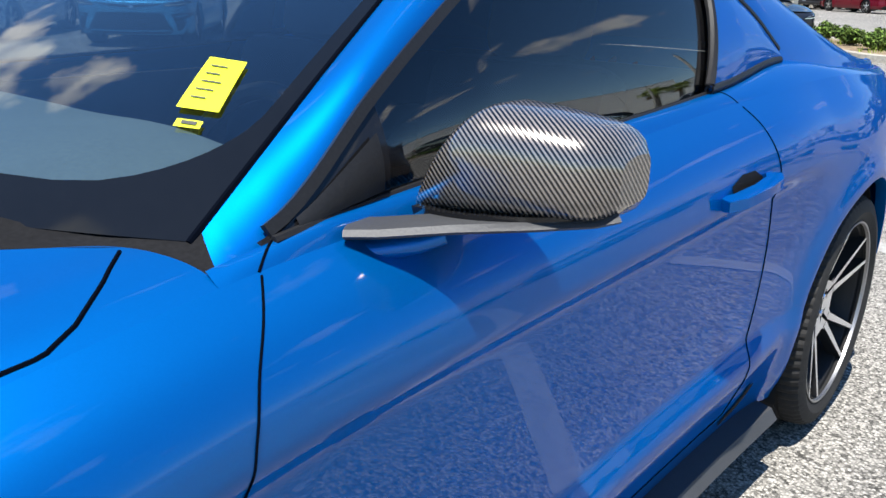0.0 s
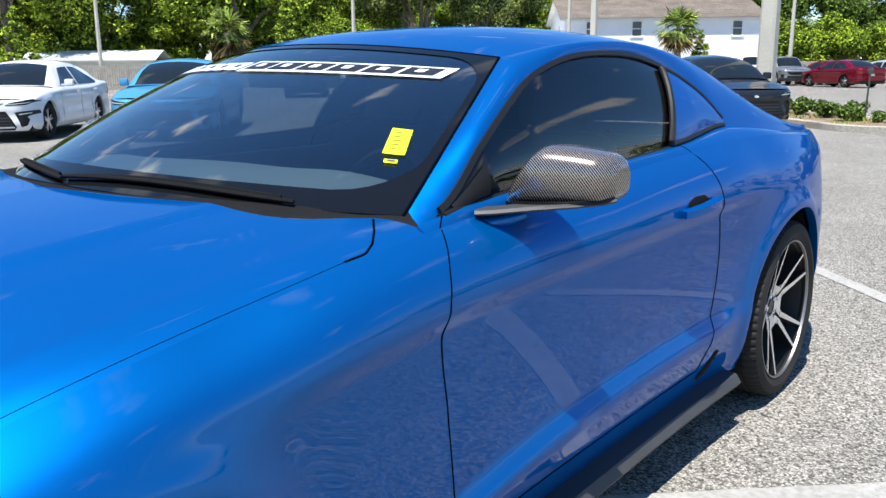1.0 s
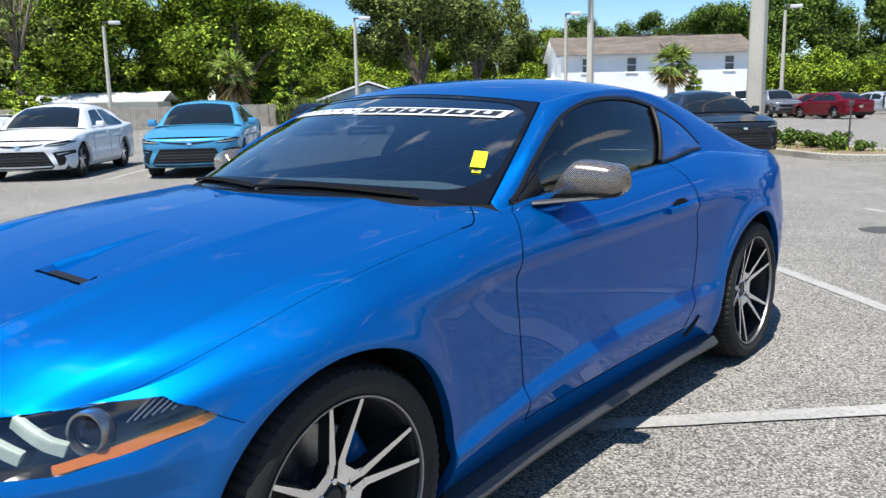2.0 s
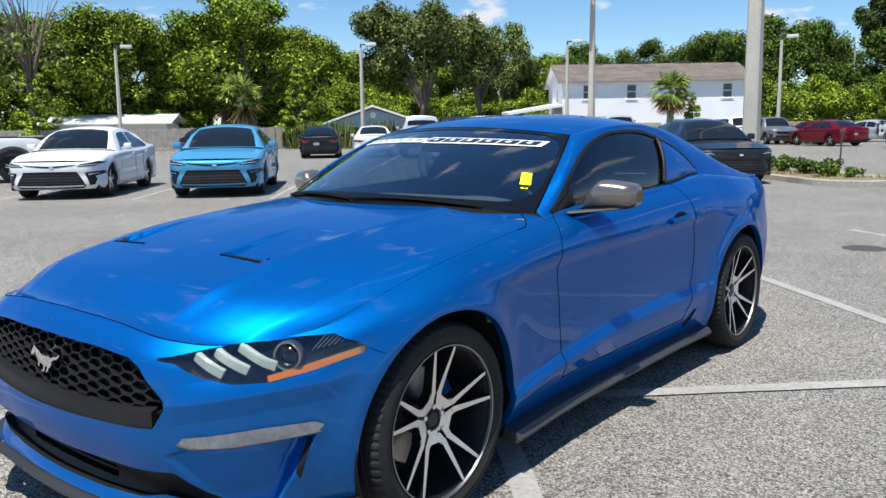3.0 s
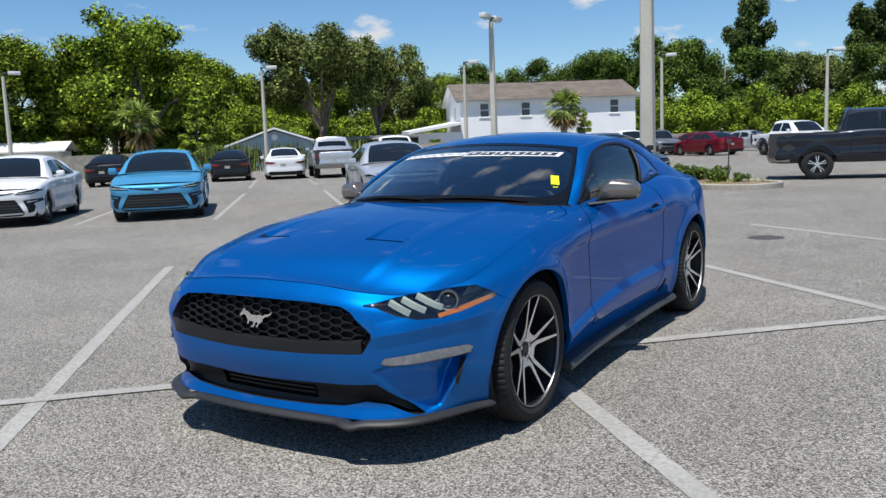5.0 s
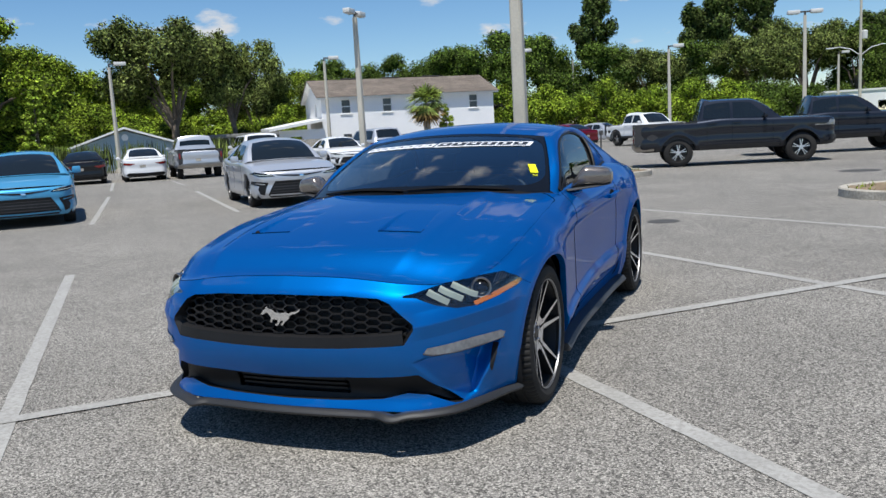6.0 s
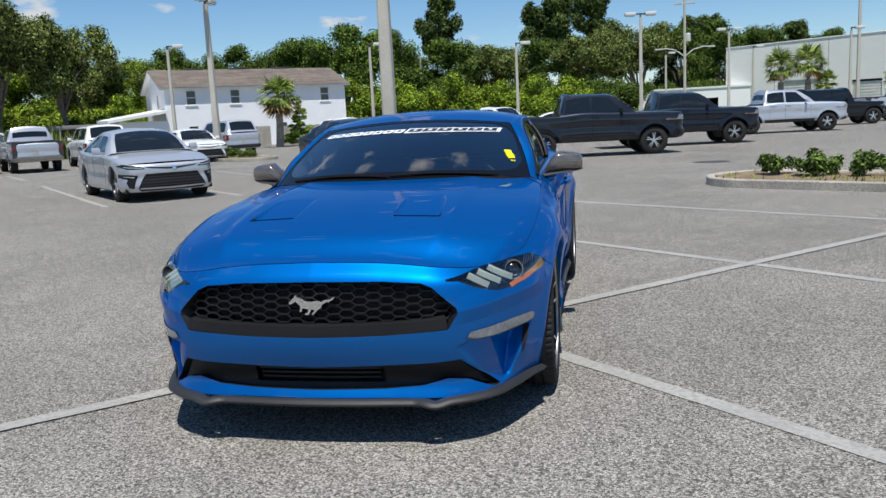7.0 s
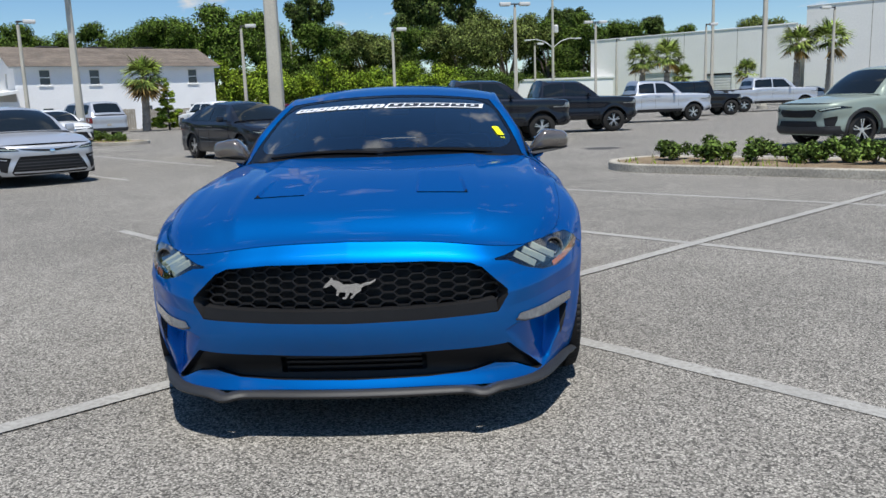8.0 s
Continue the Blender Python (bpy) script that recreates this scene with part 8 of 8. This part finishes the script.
        face_patch([(0.0, 0.36), (0.70 * k, 0.38), (0.82 * k, 0.30), (0.70 * k, 0.215), (0.0, 0.215)], M_BLACK, "rear_valance", True)
        face_patch([(-0.24, 0.60), (-0.24, 0.72), (0.24, 0.72), (0.24, 0.60)], M_KERB, "plate", True, twin=False, out=0.008)
    else:
        if kind == "suv":
            face_patch([(0.0, n0 - 0.13), (0.50 * k, n0 - 0.11), (0.56 * k, n0 - 0.17), (0.46 * k, n0 - 0.27), (0.0, n0 - 0.28)], M_BLACK, "grille", label="black upper grille")
            face_patch([(0.0, s0 + 0.30), (0.54 * k, s0 + 0.30), (0.60 * k, s0 + 0.16), (0.0, s0 + 0.14)], M_BLACK, "lower_grille")
            face_patch([(0.70 * k, s0 + 0.36), (0.86 * k, s0 + 0.40), (0.85 * k, s0 + 0.20), (0.74 * k, s0 + 0.20)], M_BLACK, "side_intake")
            face_patch([(0.62 * k, n0 - 0.115), (0.88 * k, n0 - 0.055), (0.885 * k, n0 - 0.075), (0.63 * k, n0 - 0.135)], M_LED, "light_strip", out=0.012)
        else:
            face_patch([(0.0, n0 - 0.06), (0.52 * k, n0 - 0.06), (0.60 * k, n0 - 0.20), (0.50 * k, s0 + 0.22), (0.0, s0 + 0.22)], M_BLACK, "grille", label="tall black grille")
        face_patch([(0.58 * k, n0 - 0.08), (0.88 * k, n0 - 0.05), (0.92 * k, n0 - 0.19), (0.64 * k, n0 - 0.20)] if kind != "suv" else [(0.56 * k, n0 - 0.12), (0.88 * k, n0 - 0.04), (0.93 * k, n0 - 0.08), (0.66 * k, n0 - 0.165)], M_HEADGLASS if kind != "suv" else M_BLACKGLOSS, "headlamp", label="bright headlamp")
        if truck:
            for zg in (n0 - 0.14, n0 - 0.23, n0 - 0.32):
                face_patch([(0.0, zg), (0.49 * k, zg), (0.49 * k, zg - 0.03), (0.0, zg - 0.03)], M_HEADDARK, "grille_bar", out=0.014)
            face_patch([(0.0, s0 + 0.185), (0.60 * k, s0 + 0.185), (0.88 * k, s0 + 0.26), (0.93 * k, s0 + 0.19), (0.86 * k, s0 + 0.06), (0.5 * k, s0 + 0.03), (0.0, s0 + 0.03)], pm, "bumper_cover", out=0.030)
            face_patch([(0.70 * k, s0 + 0.15), (0.80 * k, s0 + 0.17), (0.79 * k, s0 + 0.10), (0.71 * k, s0 + 0.09)], M_BLACK, "fog_lamp", out=0.036)
        face_patch([(0.0, s0 + 0.17), (0.9 * k, s0 + 0.20), (0.9 * k, s0 + 0.02), (0.0, s0 + 0.02)], M_CLAD, "bumper", out=0.02)
        if truck:
            for sg in (1, -1):
                lamp = box(hw * 0.86, hw * 0.955, L - 0.15, L - 0.035, S["deck"] - 0.40, S["deck"] - 0.14, 0.02)
                put("tail_lamp", mesh_of("tail_lamp", *((lambda vf: vf) if sg > 0 else mirror_x)(lamp), M_REDLENS), root, label="red tail lamp")
        else:
            face_patch([(0.84 * k, S["deck"] - 0.14), (0.915 * k, S["deck"] - 0.14), (0.915 * k, S["deck"] - 0.40), (0.84 * k, S["deck"] - 0.40)], M_REDLENS, "tail_lamp", True, label="red tail lamp")
        face_patch([(0.0, s0 + 0.20), (0.92 * k, s0 + 0.20), (0.92 * k, s0 + 0.02), (0.0, s0 + 0.02)], M_CLAD if not truck else M_STEEL, "rear_bumper", True, out=0.03)
        face_patch([(-0.22, s0 + 0.28), (-0.22, s0 + 0.40), (0.22, s0 + 0.40), (0.22, s0 + 0.28)], M_KERB, "plate", True, twin=False, out=0.012)
    put("underbody", mesh_of("underbody", *box(-hw + 0.08, hw - 0.08, 0.25, L - 0.25, s0 - 0.02, s0 + 0.12), M_BLACK, smooth=False), root)
    wells = []
    for wy, wz in wheels:
        for sg in (-1, 1):
            wells.append(box(min(sg * (hw - 0.34), sg * (hw - 0.30)), max(sg * (hw - 0.34), sg * (hw - 0.30)), wy - ar, wy + ar, s0, s0 + ar * 1.4))
    for well in wells:
        put("wheel_well", mesh_of("wheel_well", *well, M_BLACK, smooth=False), body)
    put("cabin_floor", mesh_of("cabin_floor", *box(-hw + 0.1, hw - 0.1, yw0 - 0.2, yr0 - 0.1, s0 + 0.2, S["belt"] - 0.12), M_DARKTRIM, smooth=False), root)
    return root


A45 = (0.707, -0.707)
B45 = (-0.707, 0.707)
vehicle("sedan", "white", -15.2, 7.1, A45, "white four-door sedan with a black lower grille")
vehicle("sedan", "sky blue", -12.8, 9.1, (0.72, -0.69), "sky blue four-door sedan with a black lower grille")
vehicle("sedan", "silver", -8.75, 12.45, (0.70, -0.71), "silver four-door sedan with a black lower grille")
vehicle("compact", "charcoal", -5.2, 17.2, (0.67, -0.74), "charcoal compact sedan parked beside an island")
vehicle("sedan", "dark red", -10.25, 48.0, (-0.80, 0.60), "glossy dark red four-door sedan")
vehicle("suv", "pewter", -14.4, 51.5, (0.6, -0.8), "silver crossover parked beside a red sedan")
vehicle("sedan", "dark red", -12.3, 52.8, (-0.80, 0.60), "dark red sedan behind another red car")
vehicle("pickup", "grey", 0.85, 21.2, (0.98, 0.18), "dark grey double-cab pickup truck")
vehicle("pickup", "grey", 3.85, 26.1, (0.98, 0.18), "dark grey double-cab pickup truck")
vehicle("pickup", "silver", 8.9, 34.2, (0.98, 0.16), "silver double-cab pickup truck")
vehicle("jeep", "black", 13.2, 41.5, (0.98, 0.14), "black boxy off-road wagon")
vehicle("big pickup", "silver", 18.6, 46.5, (0.97, 0.1), "large silver crew-cab pickup truck")
vehicle("suv", "sage green", 9.85, 14.95, (-0.95, -0.3), "pale sage green crossover behind an island")
vehicle("sedan", "black", -27.0, 24.7, B45, "black sedan seen from its tail")
vehicle("sedan", "white", -24.9, 26.1, B45, "white sedan seen from its tail")
vehicle("pickup", "silver", -22.6, 26.9, B45, "silver pickup truck seen from its tail")
vehicle("wagon", "white", -21.0, 29.4, B45, "white wagon seen from its tail")
vehicle("sedan", "black", -31.2, 21.2, B45, "black sedan seen from its tail")
vehicle("sedan", "white", -16.6, 29.7, A45, "white sedan nosed out of a stall")
vehicle("wagon", "silver", -18.6, 37.2, (-0.78, 0.62), "silver wagon parked by the island")
vehicle("pickup", "white", -21.6, 6.6, (-0.45, -0.89), "white double-cab pickup truck in a stall")
vehicle("suv", "white", -14.57, 44.10, (-0.72, 0.69), "white crossover parked in a stall")
vehicle("pickup", "white", -4.6, 44.0, (0.7, -0.7), "white double-cab pickup truck in a stall")
vehicle("sedan", "white", -1.0, 51.0, (0.9, -0.4), "white sedan parked before the trees")
vehicle("sedan", "silver", -9.8, 58.5, (0.9, -0.4), "silver sedan parked before the trees")
vehicle("suv", "black", 33.0, 60.5, (0.9, 0.3), "black crossover before the warehouse")
vehicle("sedan", "white", 30.0, 67.0, (0.9, 0.3), "white sedan before the warehouse")
